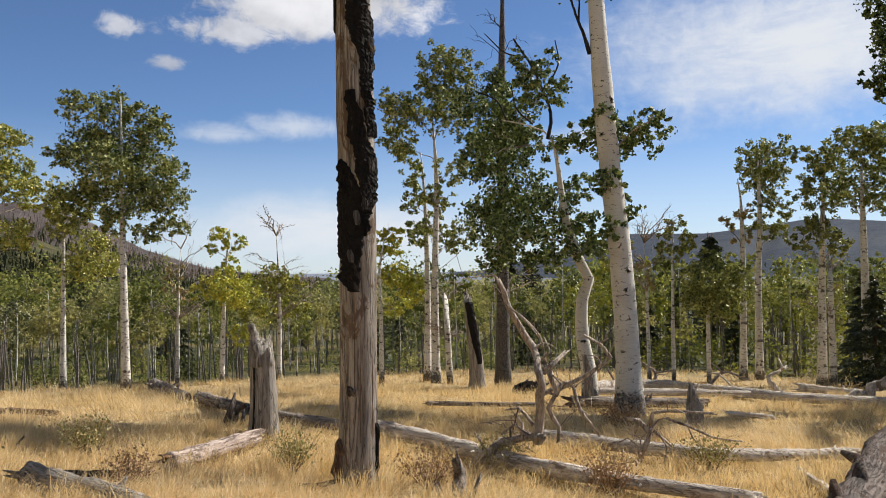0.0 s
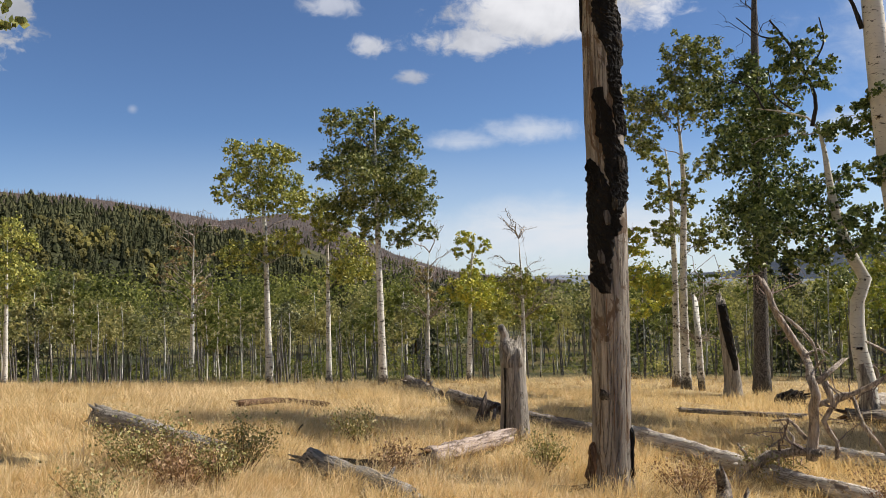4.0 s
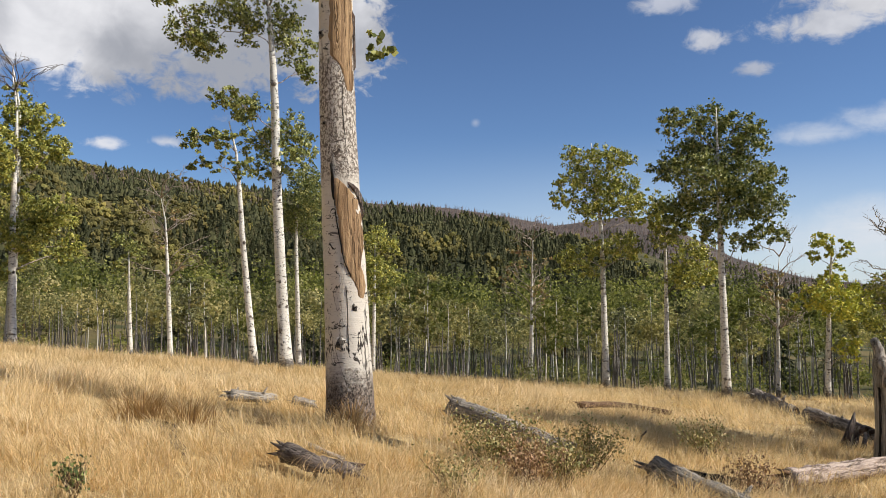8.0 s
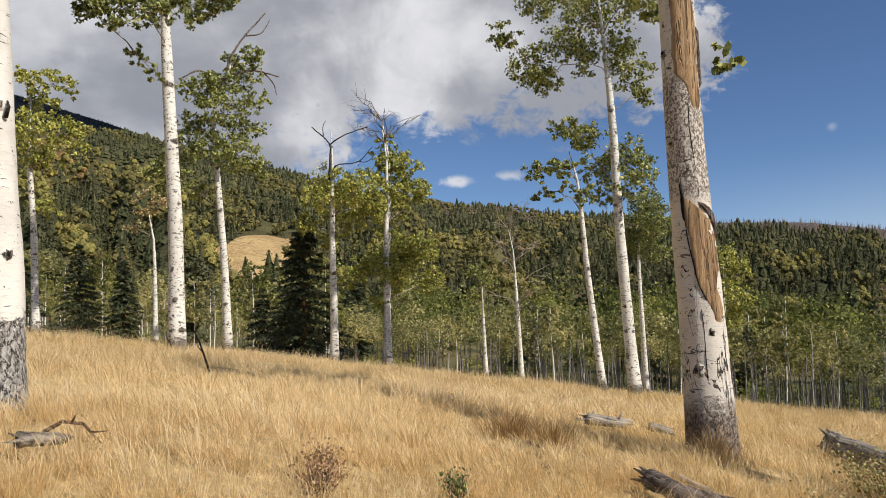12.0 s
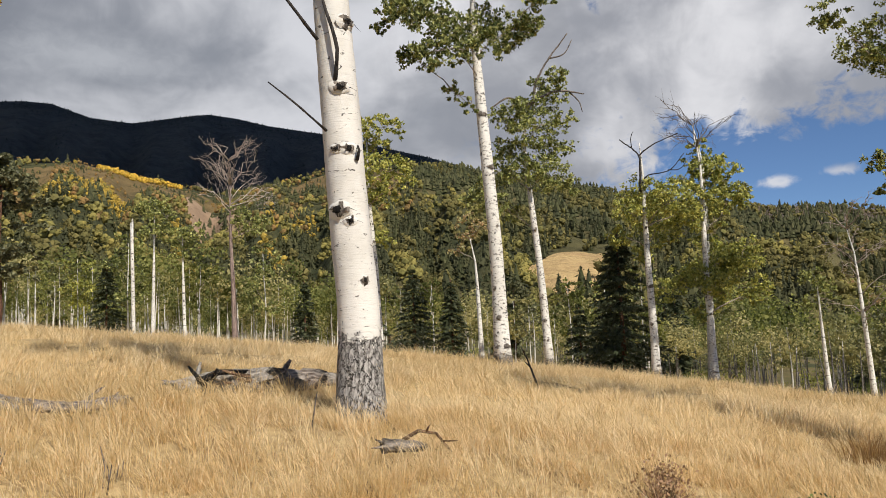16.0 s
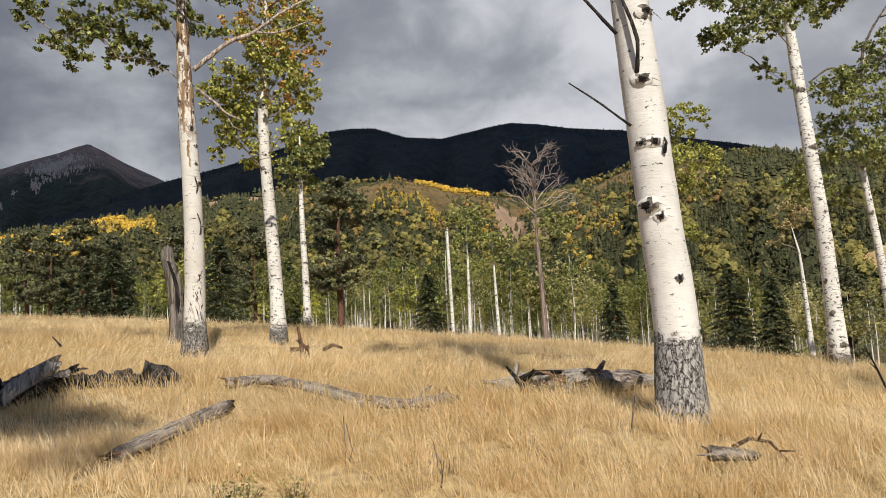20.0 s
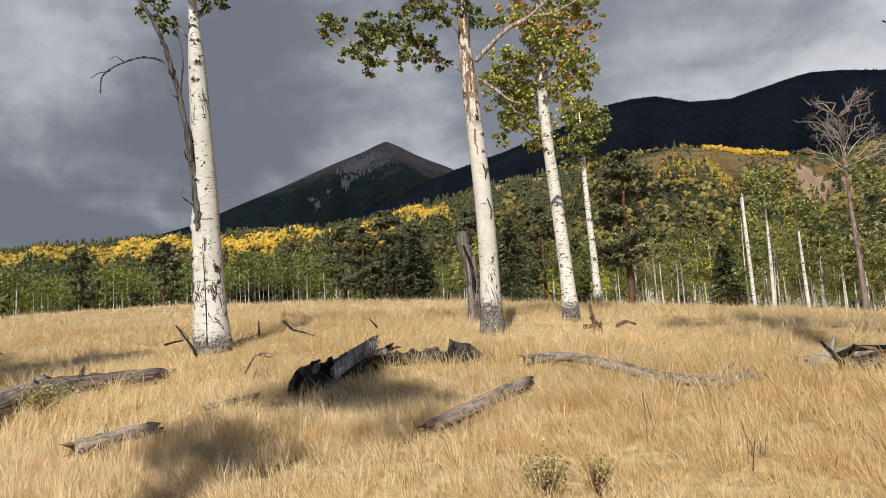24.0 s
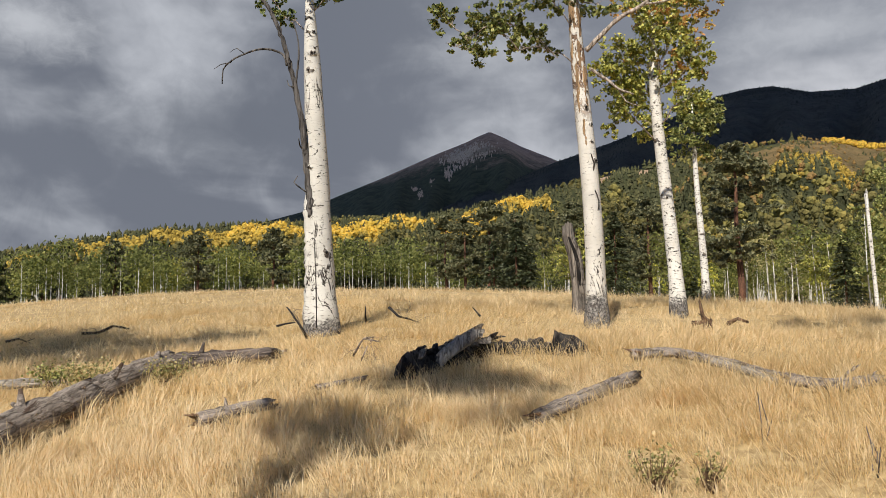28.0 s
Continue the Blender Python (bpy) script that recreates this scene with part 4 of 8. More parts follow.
    gold.append((ya, 864 + 2 * (ya - 107) + g.normal(0, 9, 260), (4.5, 7), "golden aspen streak high under the dark mountain"))
    for yc, rc, n, sy, text in ((111.3, 640, 260, 0.85, "yellow aspen clump on the hill slope"), (97.9, 513, 34, 0.35, "yellow aspen clump among firs"), (106.8, 470, 60, 0.8, "golden aspens below the bare slope"), (100.2, 372, 26, 0.5, "golden aspens near the slope's foot"), (114.2, 520, 40, 0.6, "orange-yellow aspens under dark firs")):
        ya = g.normal(yc, sy, n)
        gold.append((ya, rc + g.normal(0, 12 + 0.02 * rc, n), (4, 6.5), text))
    for ya, rr, size, text in gold:
        P, h = on_hill(hill, ya, rr), g.uniform(*size, len(ya))
        V, F = both(lobes(P, h, g, 2, 0.8, 0.5, 0.42, 0.6), puffs(P, h, g, 14, 0.9, 0.075, 0.52, 0.46))
        stuff("golden_aspens", text, V, F, LEAF["gold" if "belt" in text or "streak" in text else "hillgold"], "forest")
    # bare burnt stems along the ridge
    n = 3000
    yaw = g.uniform(28, 66, n)
    r = g.uniform(720, 905, n)
    P = on_hill(hill, yaw, r)
    V, F = cones(P, g.uniform(4, 8, n), g, 0.12, 4, 2)
    stuff("burnt_stems", "thin mauve-grey burnt stems on the ridge", V, F, WOOD["pinkt"], "forest")
    # conifers and dead stems scattered over the far burnt ridge
    n = 2600
    yaw = g.uniform(9, 42, n)
    r = 720 + 900 * g.random(n) ** 1.4
    for k, (key, lo, hi) in enumerate((("hillfir", 8, 14), ("hillpine", 7, 12))):
        s = np.arange(n) % 2 == k
        V, F = cones(on_hill(ridge, yaw[s], r[s]), g.uniform(lo, hi, s.sum()), g, 0.6, 5, 3)
        stuff("ridge_conifers", "dark conifers on the lower burnt ridge", V, F, LEAF[key], "forest")
    yaw, r = g.uniform(10, 44, 2200), g.uniform(1200, 1895, 2200)
    V, F = cones(on_hill(ridge, yaw, r), g.uniform(7, 13, 2200), g, 0.14, 4, 1)
    stuff("burnt_stems", "thin grey burnt stems on the far ridge", V, F, WOOD["pinkt"], "forest")
    # dark firs on the mountain, part of the shade put into their colour
    n = 7000
    yaw = g.uniform(80, 140, n)
    r = np.where(g.random(n) < 0.35, g.uniform(2480, 2610, n), g.uniform(1150, 2600, n))
    P = on_hill(mountain, yaw, r)
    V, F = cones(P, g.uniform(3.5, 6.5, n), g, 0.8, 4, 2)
    stuff("mountain_conifers", "conifers covering the mountain, cloud shade painted into their bluish colour", V, F, LEAF["mountfir_shaded"], "forest")
    n = 2000
    yaw = g.uniform(125, 170, n)
    r = g.uniform(1400, 2700, n)
    P = on_hill(peak, yaw, r)
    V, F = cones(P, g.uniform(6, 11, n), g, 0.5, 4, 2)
    stuff("peak_conifers", "conifers on the lower flanks of the peak", V, F, LEAF["mountfir_shaded"], "forest")


hill_woods()


def hill_patch(name, label, yaw, r, ry, rr, mat, on=hill, lift=1.2, slant=0.0, point=0.0):
    """An open piece of slope between the trees, lying on the hill. slant: how far it climbs sideways; point: how much its foot narrows."""
    th = np.linspace(0, 2 * np.pi, 48, endpoint=False)
    V, n = [], 8
    for q in np.linspace(0, 1, n):
        wob = 1 + 0.05 * np.sin(3 * th + yaw) + 0.04 * np.sin(5 * th) + 0.03 * np.sin(9 * th + yaw)
        a = yaw + ry * q * wob * np.cos(th) * (1 + point * np.sin(th))
        d = r + rr * q * wob * np.sin(th) + slant * (a - yaw)
        d = np.minimum(d, on.top - 4)
        V.append(np.stack([-np.sin(np.radians(a)) * d, np.cos(np.radians(a)) * d, on.z(a, d) + lift - 1.2 * lift * q**4], 1))
    i, j = np.meshgrid(np.arange(n - 1), np.arange(48), indexing="ij")
    k = (j + 1) % 48
    F = np.stack([i * 48 + j, i * 48 + k, (i + 1) * 48 + k, (i + 1) * 48 + j], -1).reshape(-1, 4)
    tagged(mesh(name, np.concatenate(V), F, mat), label, "meadow", kind="structure")


hill_patch("hillside_meadow", "dry golden meadow clearing on the wooded hillside", 79.0, 338, 3.0, 64, STRAW, slant=-9.0, point=0.35)
hill_patch("burnt_slope", "mauve-brown slope of burnt forest along the skyline", 39.0, 850, 11.0, 120, MAUVE)


def scree():
    """Pale stone runs below the summit, many ragged tongues."""
    g = np.random.default_rng(19)
    V, F, o = [], [], 0
    for a, d, ra, rd, n in ((136.8, 3260, 0.9, 70, 70), (136.0, 3170, 1.2, 90, 110), (134.8, 3080, 1.1, 90, 60), (137.3, 3050, 0.35, 60, 22), (139.8, 2950, 0.2, 40, 10), (139.4, 2790, 0.2, 90, 14), (138.6, 2930, 0.15, 50, 6)):
        for _ in range(int(2.6 * n)):
            ya, r0 = g.normal(a, ra * 0.55), min(3390, g.normal(d, rd * 0.6))
            w, l = g.uniform(0.015, 0.07), g.uniform(8, 34)
            th = np.linspace(0, 2 * np.pi, 11, endpoint=False)
            k = g.uniform(0.5, 1.2, 11)
            A = np.append(ya + w * k * np.cos(th), ya)
            Q = np.minimum(np.append(r0 + l * k * np.sin(th), r0), 3398)
            V.append(np.stack([-np.sin(np.radians(A)) * Q, np.cos(np.radians(A)) * Q, peak.z(A, Q) + 1.5 + g.random()], 1))
            i = np.arange(11)
            F.append(np.stack([i, (i + 1) % 11, np.full(11, 11)], 1) + o)
            o += 12
    tagged(mesh("scree_slope", np.concatenate(V), np.concatenate(F), SCREE), "pale scree below the rocky summit", "scree", kind="structure")


scree()
hill_patch("bare_slope", "bare pinkish earth slope among autumn trees", 103.7, 590, 2.6, 128, PINK_EARTH, slant=42.0)
hill_patch("bare_slope", "brown open slope under the mountain", 124.8, 845, 2.5, 50, PINK_EARTH)
hill_patch("open_slope", "thinly wooded tan slope under the dark mountain", 110.5, 785, 6.8, 128, TAN_SLOPE, lift=0.8)
hill_patch("open_slope", "thinly wooded rusty slope high on the hill", 94.5, 805, 4.4, 88, TAN_SLOPE, lift=0.8)


def cloud_bank(name, label, c, size, seed):
    """A heavy lumpy cloud high over the mountains, out of view; added to keep the sun off them."""
    g = np.random.default_rng(seed)
    th = np.linspace(0, 2 * np.pi, 64, endpoint=False)
    ph = np.linspace(-np.pi / 2, np.pi / 2, 26)
    T, Q = np.meshgrid(th, ph)
    lump = 1 + 0.10 * np.sin(3 * T + 1) + 0.07 * np.sin(7 * T + 2 * Q) + 0.05 * np.sin(13 * T - 5 * Q) + 0.02 * g.standard_normal(T.shape)
    V = np.stack([c[0] + size[0] * lump * np.cos(Q) * np.cos(T), c[1] + size[1] * lump * np.cos(Q) * np.sin(T), c[2] + size[2] * lump * np.sin(Q)], -1).reshape(-1, 3)
    n, m = T.shape
    i, j = np.meshgrid(np.arange(n - 1), np.arange(m), indexing="ij")
    k = (j + 1) % m
    F = np.stack([i * m + j, i * m + k, (i + 1) * m + k, (i + 1) * m + j], -1).reshape(-1, 4)
    return tagged(mesh(name, V, F, CLOUD), label, "cloud", kind="structure")


CLOUD = material("cloud_vapour", 1.0, 0.0)[0]
CLOUD.node_tree.nodes["Principled BSDF"].inputs["Base Color"].default_value = (0.85, 0.85, 0.87, 1)
# both stand above the view and are there only for their shadows
cloud_bank("storm_cloud", "unseen storm cloud added high up to shade the mountains", (-860, -100, 1700), (1150, 2000, 130), 3)
cloud_bank("storm_cloud", "unseen storm cloud added high up to shade the peak", (-1150, -1850, 1720), (1050, 900, 110), 4)

# ---- trees ----
LABELS = {
    "asp": "slender white-barked aspen", "big": "thick old white-barked aspen", "bare": "thin half-dead twiggy aspen", "char": "tall dark burnt-barked pine", "dry": "tall brown-stemmed dead aspen",
    "peel": "white aspen of peeling brown bark", "double": "thick split-trunk scarred aspen",
}
TINT = {"green": "fresh green leaves", "dark": "deep green leaves", "olive": "olive-green leaves", "yelgreen": "yellow-green turning leaves", "yel": "yellow autumn leaves", "autumn": "orange and yellow autumn leaves", "sparse": "a few dry brown leaves", "none": "no leaves"}


def twig(a, b, r, rng, bend=0.15, steps=5, end=0.25):
    a, b = np.asarray(a, float), np.asarray(b, float)
    L = np.linalg.norm(b - a)
    s = np.linspace(0, 1, steps)[:, None]
    P = a + (b - a) * s + rng.standard_normal((steps, 3)) * L * bend * 0.3 * np.sin(np.pi * s)
    P[:, 2] += bend * L * np.sin(np.pi * s[:, 0]) * 0.5
    return tube(P, r * np.linspace(1, end, steps), 5, 0.05, rng)


def fork(a, b, r, rng, depth=2, bend=0.2):
    """A bare limb that forks into thinner ones."""
    out = [twig(a, b, r, rng, bend)]
    if depth:
        a, b = np.asarray(a, float), np.asarray(b, float)
        L = np.linalg.norm(b - a)
        for k in range(3):
            s = 0.35 + 0.3 * k * 0.9
            p = a + (b - a) * min(s, 0.98)
            d = (b - a) / L + rng.standard_normal(3) * 0.65
            out += fork(p, p + d / np.linalg.norm(d) * L * (0.6 - 0.12 * k), r * 0.5, rng, depth - 1, bend)
    return out


def trunk_of(root):
    """The trunk of a standing tree, to which scars and bark pieces belong."""
    for c in root.children:
        if c.name.startswith("trunk"):
            return c
    return root


def knot(root, P, r, z, u, size, seed, bark=None):
    """A branch scar on the trunk's face: a dark heart in a swollen collar of bark, with thin creases running off it."""
    root = trunk_of(root)
    g = np.random.default_rng(seed)
    i = int(np.argmin(np.abs(P[:, 2] - z)))
    th = math.asin(u)
    c = P[i] + np.array([math.sin(th), -math.cos(th), 0]) * (r[i] * 0.97)
    nrm, side, up = np.array([math.sin(th), -math.cos(th), 0]), np.array([math.cos(th), math.sin(th), 0]), np.array([0, 0, 1.0])
    tilt, ring = g.normal(0, 0.35), 13
    sx, sy = g.uniform(0.8, 1.2), g.uniform(0.7, 1.1)

    def disc(rows, mat, name, label, ragged):
        V = [c + nrm * size * rows[0][1]]
        for q, h in rows:
            for k in range(ring):
                a = 2 * math.pi * k / ring
                w = q * size * (1 + ragged * g.standard_normal())
                V.append(c + (side * math.cos(a + tilt) * sx + up * math.sin(a + tilt) * sy) * w + nrm * h * size * (0.8 + 0.4 * g.random()))
        k = np.arange(ring)
        n = (k + 1) % ring
        tri = np.stack([np.zeros(ring, int), 1 + k, 1 + n], 1)
        quad = np.concatenate([np.stack([1 + o * ring + k, 1 + (o + 1) * ring + k, 1 + (o + 1) * ring + n, 1 + o * ring + n], 1) for o in range(len(rows) - 1)])
        mesh(name, V, [tri, quad], mat, root, True, label)

    if bark is not None:
        disc([(0.4, 0.25), (0.85, 0.42), (1.25, 0.22), (1.6, -0.05)], bark, "scar_collar", "swollen pale collar round a branch scar", 0.06)
    disc([(0.35, 0.55), (0.8, 0.6), (1.15, 0.2)], WOOD["plate"], "branch_scar", "rough dark branch scar", 0.3)
    if bark is None:
        return
    disc([(0.25, 0.85), (0.5, 0.66)], WOOD["burnt"], "scar_heart", "black heart of a branch scar", 0.3)
    crease = []
    for s in ((-1, 1) if g.random() < 0.5 else (1,)):
        e = [c + side * s * size * q * sx + up * size * (0.75 - 0.45 * q + 0.12 * g.standard_normal()) * 0.8 + nrm * size * (0.16 - 0.05 * q) for q in (0.3, 0.9, 1.5, 2.0 + g.random())]
        crease.append(tube(e, [size * 0.03, size * 0.055, size * 0.04, size * 0.012], 5, 0.2, g))
    v, f = joined(crease)
    mesh("scar_crease", v, f, WOOD["burnt"], root, True, "dark crease running off a branch scar")


def tree(x, y, kind, leaf, r0, r1, path, clumps, twigs=0, label=""):
    """A tree at (x, y): its stem as (sideways, up) places, its foliage as clumps of (sideways, up, radius), all in metres."""
    g = np.random.default_rng(abs(int(x * 131 + y * 977)) + 5)
    d = math.hypot(x, y)
    root = new("aspen_tree" if kind != "char" else "burnt_pine_tree")
    root.empty_display_size = 0.2
    root.matrix_world = Matrix.Translation((x, y, gnd(x, y))) @ Matrix.Rotation(math.atan2(-x, y), 4, "Z")
    text = label or LABELS[kind] + " with " + TINT[leaf]
    tagged(root, text, "tree", "aspens on the meadow" if kind != "char" else "")
    P = [(0, 0, -0.25)] + [(u, 0.0, z) for u, z in path]
    z = np.array([p[2] for p in P])
    s = np.clip(z / max(z), 0, 1)
    rad = r0 + (r1 - r0) * s
    if clumps:
        rad = rad * (1 - 0.7 * np.clip((s - 0.7) / 0.3, 0, 1))
    P, rad = fine(P, rad, 0.3 if d < 20 else 0.6)
    P[1:, 1] += 0.02 * d / 10 * np.sin(P[1:, 2] * 1.3 + x)
    rad = rad * (1 + 0.35 * np.exp(-np.maximum(P[:, 2], 0) / (1.5 * r0 + 0.05)) * (r0 > 0.1))
    top_z = max(z)
    bark = WOOD["pinkt"] if kind == "dry" else BARK["speckled"] if kind == "char" else BARK[kind if kind in BARK else "asp"]
    v, q, c = tube(P, rad, 14 if d < 17 else 9, 0.02, g, jag=0.0 if clumps else 0.25)
    mesh("trunk", v, [q, c], bark, root)
    if d < 17 and kind != "char":
        for k in range(9):
            knot(root, P, rad, top_z * (0.18 + 0.75 * g.random()), g.uniform(-0.8, 0.8), r0 * (0.08 + 0.14 * g.random()), 500 + k, bark)
    elif d < 31 and r0 > 0.09 and kind != "char":
        for k in range(11):
            knot(root, P, rad, top_z * (0.04 + 0.7 * g.random() ** 1.3), g.uniform(-0.75, 0.75), r0 * (0.14 + 0.18 * g.random()), 700 + k)
    leaves = []
    size = 0.044 + 0.0006 * d
    wood = WOOD["palet"] if kind != "char" else WOOD["darktwig"]
    spots = [np.array([u, g.uniform(-0.9, 0.9) * min(1.6, 0.25 + abs(u) * 0.5 + r * 0.8), h]) for u, h, r in clumps]
    order = sorted(range(len(clumps)), key=lambda k: abs(spots[k][0]) + 0.3 * abs(spots[k][1]))
    grown = []
    for k0 in order:
        ctr, r = spots[k0], clumps[k0][2]
        # a limb grows from the stem, or out of a limb that is nearer
        zt = min(ctr[2] - 0.45 * math.hypot(ctr[0], ctr[1]) - 0.2 * r, P[-1][2] * 0.98)
        i = int(np.argmin(np.abs(P[:, 2] - zt)))
        start, thick = P[i], rad[i] * 0.5
        for q in grown:
            if np.linalg.norm(q - ctr) < 0.75 * np.linalg.norm(start - ctr) and q[2] < ctr[2] + 0.4:
                start, thick = q, 0.02
        L = np.linalg.norm(ctr - start)
        parts = [twig(start, ctr, min(0.009 + 0.010 * L, thick), g, 0.12)]
        for k in range(4):
            e = g.standard_normal(3)
            e[2] = abs(e[2]) * 0.8
            e *= r * 0.85 / np.linalg.norm(e)
            parts.append(twig(start + (ctr - start) * (0.55 + 0.1 * k), ctr + e, 0.007, g, 0.15, 4))
        grown.append(ctr)
        v, f = joined(parts)
        mesh("limb", v, f, wood, root)
        dens = {"sparse": 4.0, "dark": 10.5, "green": 9.4}.get(leaf, 7.6)
        r = r * 1.2
        n = int(dens * (r / size) ** 2 * (1.1 if d < 17 else 1.15)) + 12
        leaves.append(clump_points(ctr, r, n, g))
    if leaves and leaf != "none":
        v, f = leaf_quads(np.concatenate(leaves), size * (1.04 if d < 17 else 1.14), g, simple=d >= 17)
        mesh("crown", v, f, LEAF[leaf], root, False)
    top = P[-1]
    nt = twigs or (22 if kind == "char" else 16 if kind in ("bare", "dry") and leaf != "none" else 0)
    tw = []
    for k in range(nt):
        h = top[2] * (1 - 0.62 * g.random() ** 1.3) if kind in ("bare", "char") else top[2] * (0.9 + 0.1 * g.random())
        i = int(np.argmin(np.abs(P[:, 2] - h)))
        a = g.uniform(0, 2 * math.pi)
        L = (0.08 + 0.1 * g.random()) * top[2] * (1.6 if kind in ("bare", "dry") else 0.5 if kind == "char" else 1.0)
        L = min(L, 1.3)
        tw += fork(P[i], P[i] + np.array([math.cos(a) * L, math.sin(a) * L, L * (0.35 + 0.6 * g.random())]), (0.0007 if kind in ("bare", "dry") else 0.0005) * d + 0.004, g, 2 if kind in ("bare", "dry") else 1)
    if tw:
        v, f = joined(tw)
        tagged(mesh("twig_spray", v, f, WOOD["palet" if kind in ("bare", "dry") else "darktwig" if kind == "char" else "twig"], root, label="bare dry twigs"), kind="stuff")
    STEMS[root.name] = (P, rad)
    return root


STEMS = {}
big_tree = tree(3.19, 14.62, "big", "dark", 0.221, 0.158,
     [(-0.01, 0.89), (-0.11, 2.84), (-0.26, 4.38), (-0.37, 5.95), (-0.45, 7.52), (-0.50, 9.83)],
     [(-0.65, 5.13, 0.36), (-0.15, 5.00, 0.42), (0.35, 5.02, 0.36), (0.56, 5.17, 0.23), (-0.32, 4.08, 0.27), (-0.07, 3.66, 0.25), (-0.30, 3.25, 0.23), (-0.44, 5.43, 0.25), (-0.58, 8.68, 0.74), (0.14, 9.02, 0.63), (-1.19, 9.39, 0.63), (-0.45, 10.04, 0.63), (-1.72, 8.92, 0.42)])
crooked_tree = tree(2.62, 15.32, "big", "dark", 0.153, 0.038,
     [(-0.04, 0.69), (-0.14, 1.25), (-0.14, 2.03), (-0.00, 2.41), (-0.23, 2.90), (-0.43, 3.66), (-0.55, 4.64), (-0.62, 5.05), (-0.80, 5.28), (-1.20, 5.43), (-1.61, 5.53)],
     [(-1.02, 6.41, 0.37), (-0.81, 5.96, 0.39), (-1.47, 5.88, 0.44), (-1.92, 5.41, 0.46), (-0.31, 4.19, 0.35), (-1.50, 4.23, 0.57), (-1.84, 3.59, 0.59), (-1.30, 3.24, 0.50), (-0.85, 3.72, 0.50), (-0.44, 3.12, 0.42), (0.04, 3.00, 0.31), (-2.04, 4.70, 0.39), (-1.15, 5.10, 0.39), (-1.74, 2.92, 0.37), (-0.51, 4.96, 0.28), (-2.17, 3.93, 0.37), (-0.98, 2.91, 0.33), (-0.21, 3.54, 0.33)])
tree(1.33, 21.71, "char", "dark", 0.200, 0.077,
     [(0.06, 3.22), (0.09, 6.60), (0.13, 8.91), (0.21, 11.86)],
     [(-0.01, 8.14, 0.40), (-0.48, 7.46, 0.55), (0.11, 6.29, 0.58), (0.35, 6.90, 0.46), (-0.65, 6.46, 0.40)])
tree(-0.52, 23.70, "asp", "olive", 0.134, 0.050,
     [(0.01, 2.92), (0.11, 5.77), (0.05, 7.12), (-0.02, 8.30)],
     [(-1.08, 8.06, 0.47), (-0.41, 7.88, 0.60), (-1.09, 7.30, 0.47), (-0.73, 6.83, 0.37), (0.29, 9.48, 0.54), (0.96, 9.44, 0.44), (0.61, 8.80, 0.60), (-0.06, 8.81, 0.44), (0.43, 7.87, 0.54), (0.57, 6.27, 0.44), (0.22, 5.43, 0.37), (-0.44, 5.78, 0.37), (0.88, 4.42, 0.44), (-0.46, 4.60, 0.30), (0.53, 4.09, 0.37), (-1.25, 7.73, 0.33)])
tree(-0.81, 24.68, "asp", "olive", 0.122, 0.052,
     [(0.05, 3.00), (0.00, 5.62), (-0.10, 7.02)],
     [(-0.30, 5.45, 0.35), (-0.05, 4.40, 0.42), (0.31, 4.92, 0.35), (-0.37, 6.50, 0.31)])
tree(-0.10, 23.60, "bare", "olive", 0.100, 0.083,
     [(-0.05, 1.25), (-0.11, 2.33)],
     [])
tree(-2.05, 22.90, "asp", "yel", 0.081, 0.032,
     [(-0.00, 1.92), (-0.02, 3.38), (0.13, 4.18)],
     [(0.29, 4.34, 0.32), (0.12, 3.86, 0.32), (0.44, 3.86, 0.26), (0.27, 3.05, 0.42), (0.75, 2.88, 0.42), (0.42, 2.24, 0.32), (1.07, 2.55, 0.32)])
tree(9.19, 25.60, "asp", "sparse", 0.125, 0.058,
     [(0.07, 4.15), (0.04, 5.77), (-0.03, 6.31)],
     [(-0.15, 5.05, 0.31), (0.20, 5.31, 0.27), (-0.41, 4.88, 0.27), (0.01, 4.51, 0.31)])
tree(9.64, 25.44, "asp", "olive", 0.135, 0.058,
     [(0.03, 3.25), (0.12, 4.85), (0.10, 7.36)],
     [(0.01, 7.19, 0.50), (0.59, 7.24, 0.42), (0.24, 6.46, 0.62), (0.74, 6.61, 0.38), (0.47, 5.73, 0.42), (0.87, 5.36, 0.31), (0.04, 5.03, 0.35), (0.53, 4.66, 0.38), (-0.17, 6.66, 0.38), (1.07, 6.94, 0.27)])
tree(10.30, 22.61, "asp", "olive", 0.140, 0.053,
     [(0.11, 4.51), (0.22, 6.09)],
     [(-0.07, 5.95, 0.39), (0.37, 6.24, 0.46), (0.06, 5.30, 0.46), (0.49, 5.44, 0.39), (0.04, 4.51, 0.42), (-0.41, 4.05, 0.28), (0.45, 4.02, 0.39), (-0.13, 6.59, 0.28)])
tree(11.20, 23.86, "bare", "olive", 0.112, 0.074,
     [(0.00, 2.02), (-0.02, 3.36)],
     [])
tree(12.62, 24.54, "asp", "olive", 0.156, 0.078,
     [(-0.05, 2.76), (-0.06, 5.00), (-0.06, 6.73)],
     [(-0.43, 7.29, 0.55), (0.19, 7.41, 0.55), (0.47, 6.69, 0.43), (-0.14, 6.39, 0.62), (0.29, 5.50, 0.43), (-0.47, 5.72, 0.39), (0.71, 7.36, 0.59), (0.90, 6.15, 0.59)])
tree(6.53, 23.92, "asp", "olive", 0.070, 0.035,
     [(0.03, 3.76), (0.09, 4.60)],
     [(0.05, 4.60, 0.32), (-0.20, 4.10, 0.30), (0.37, 4.17, 0.30), (0.12, 3.84, 0.25)])
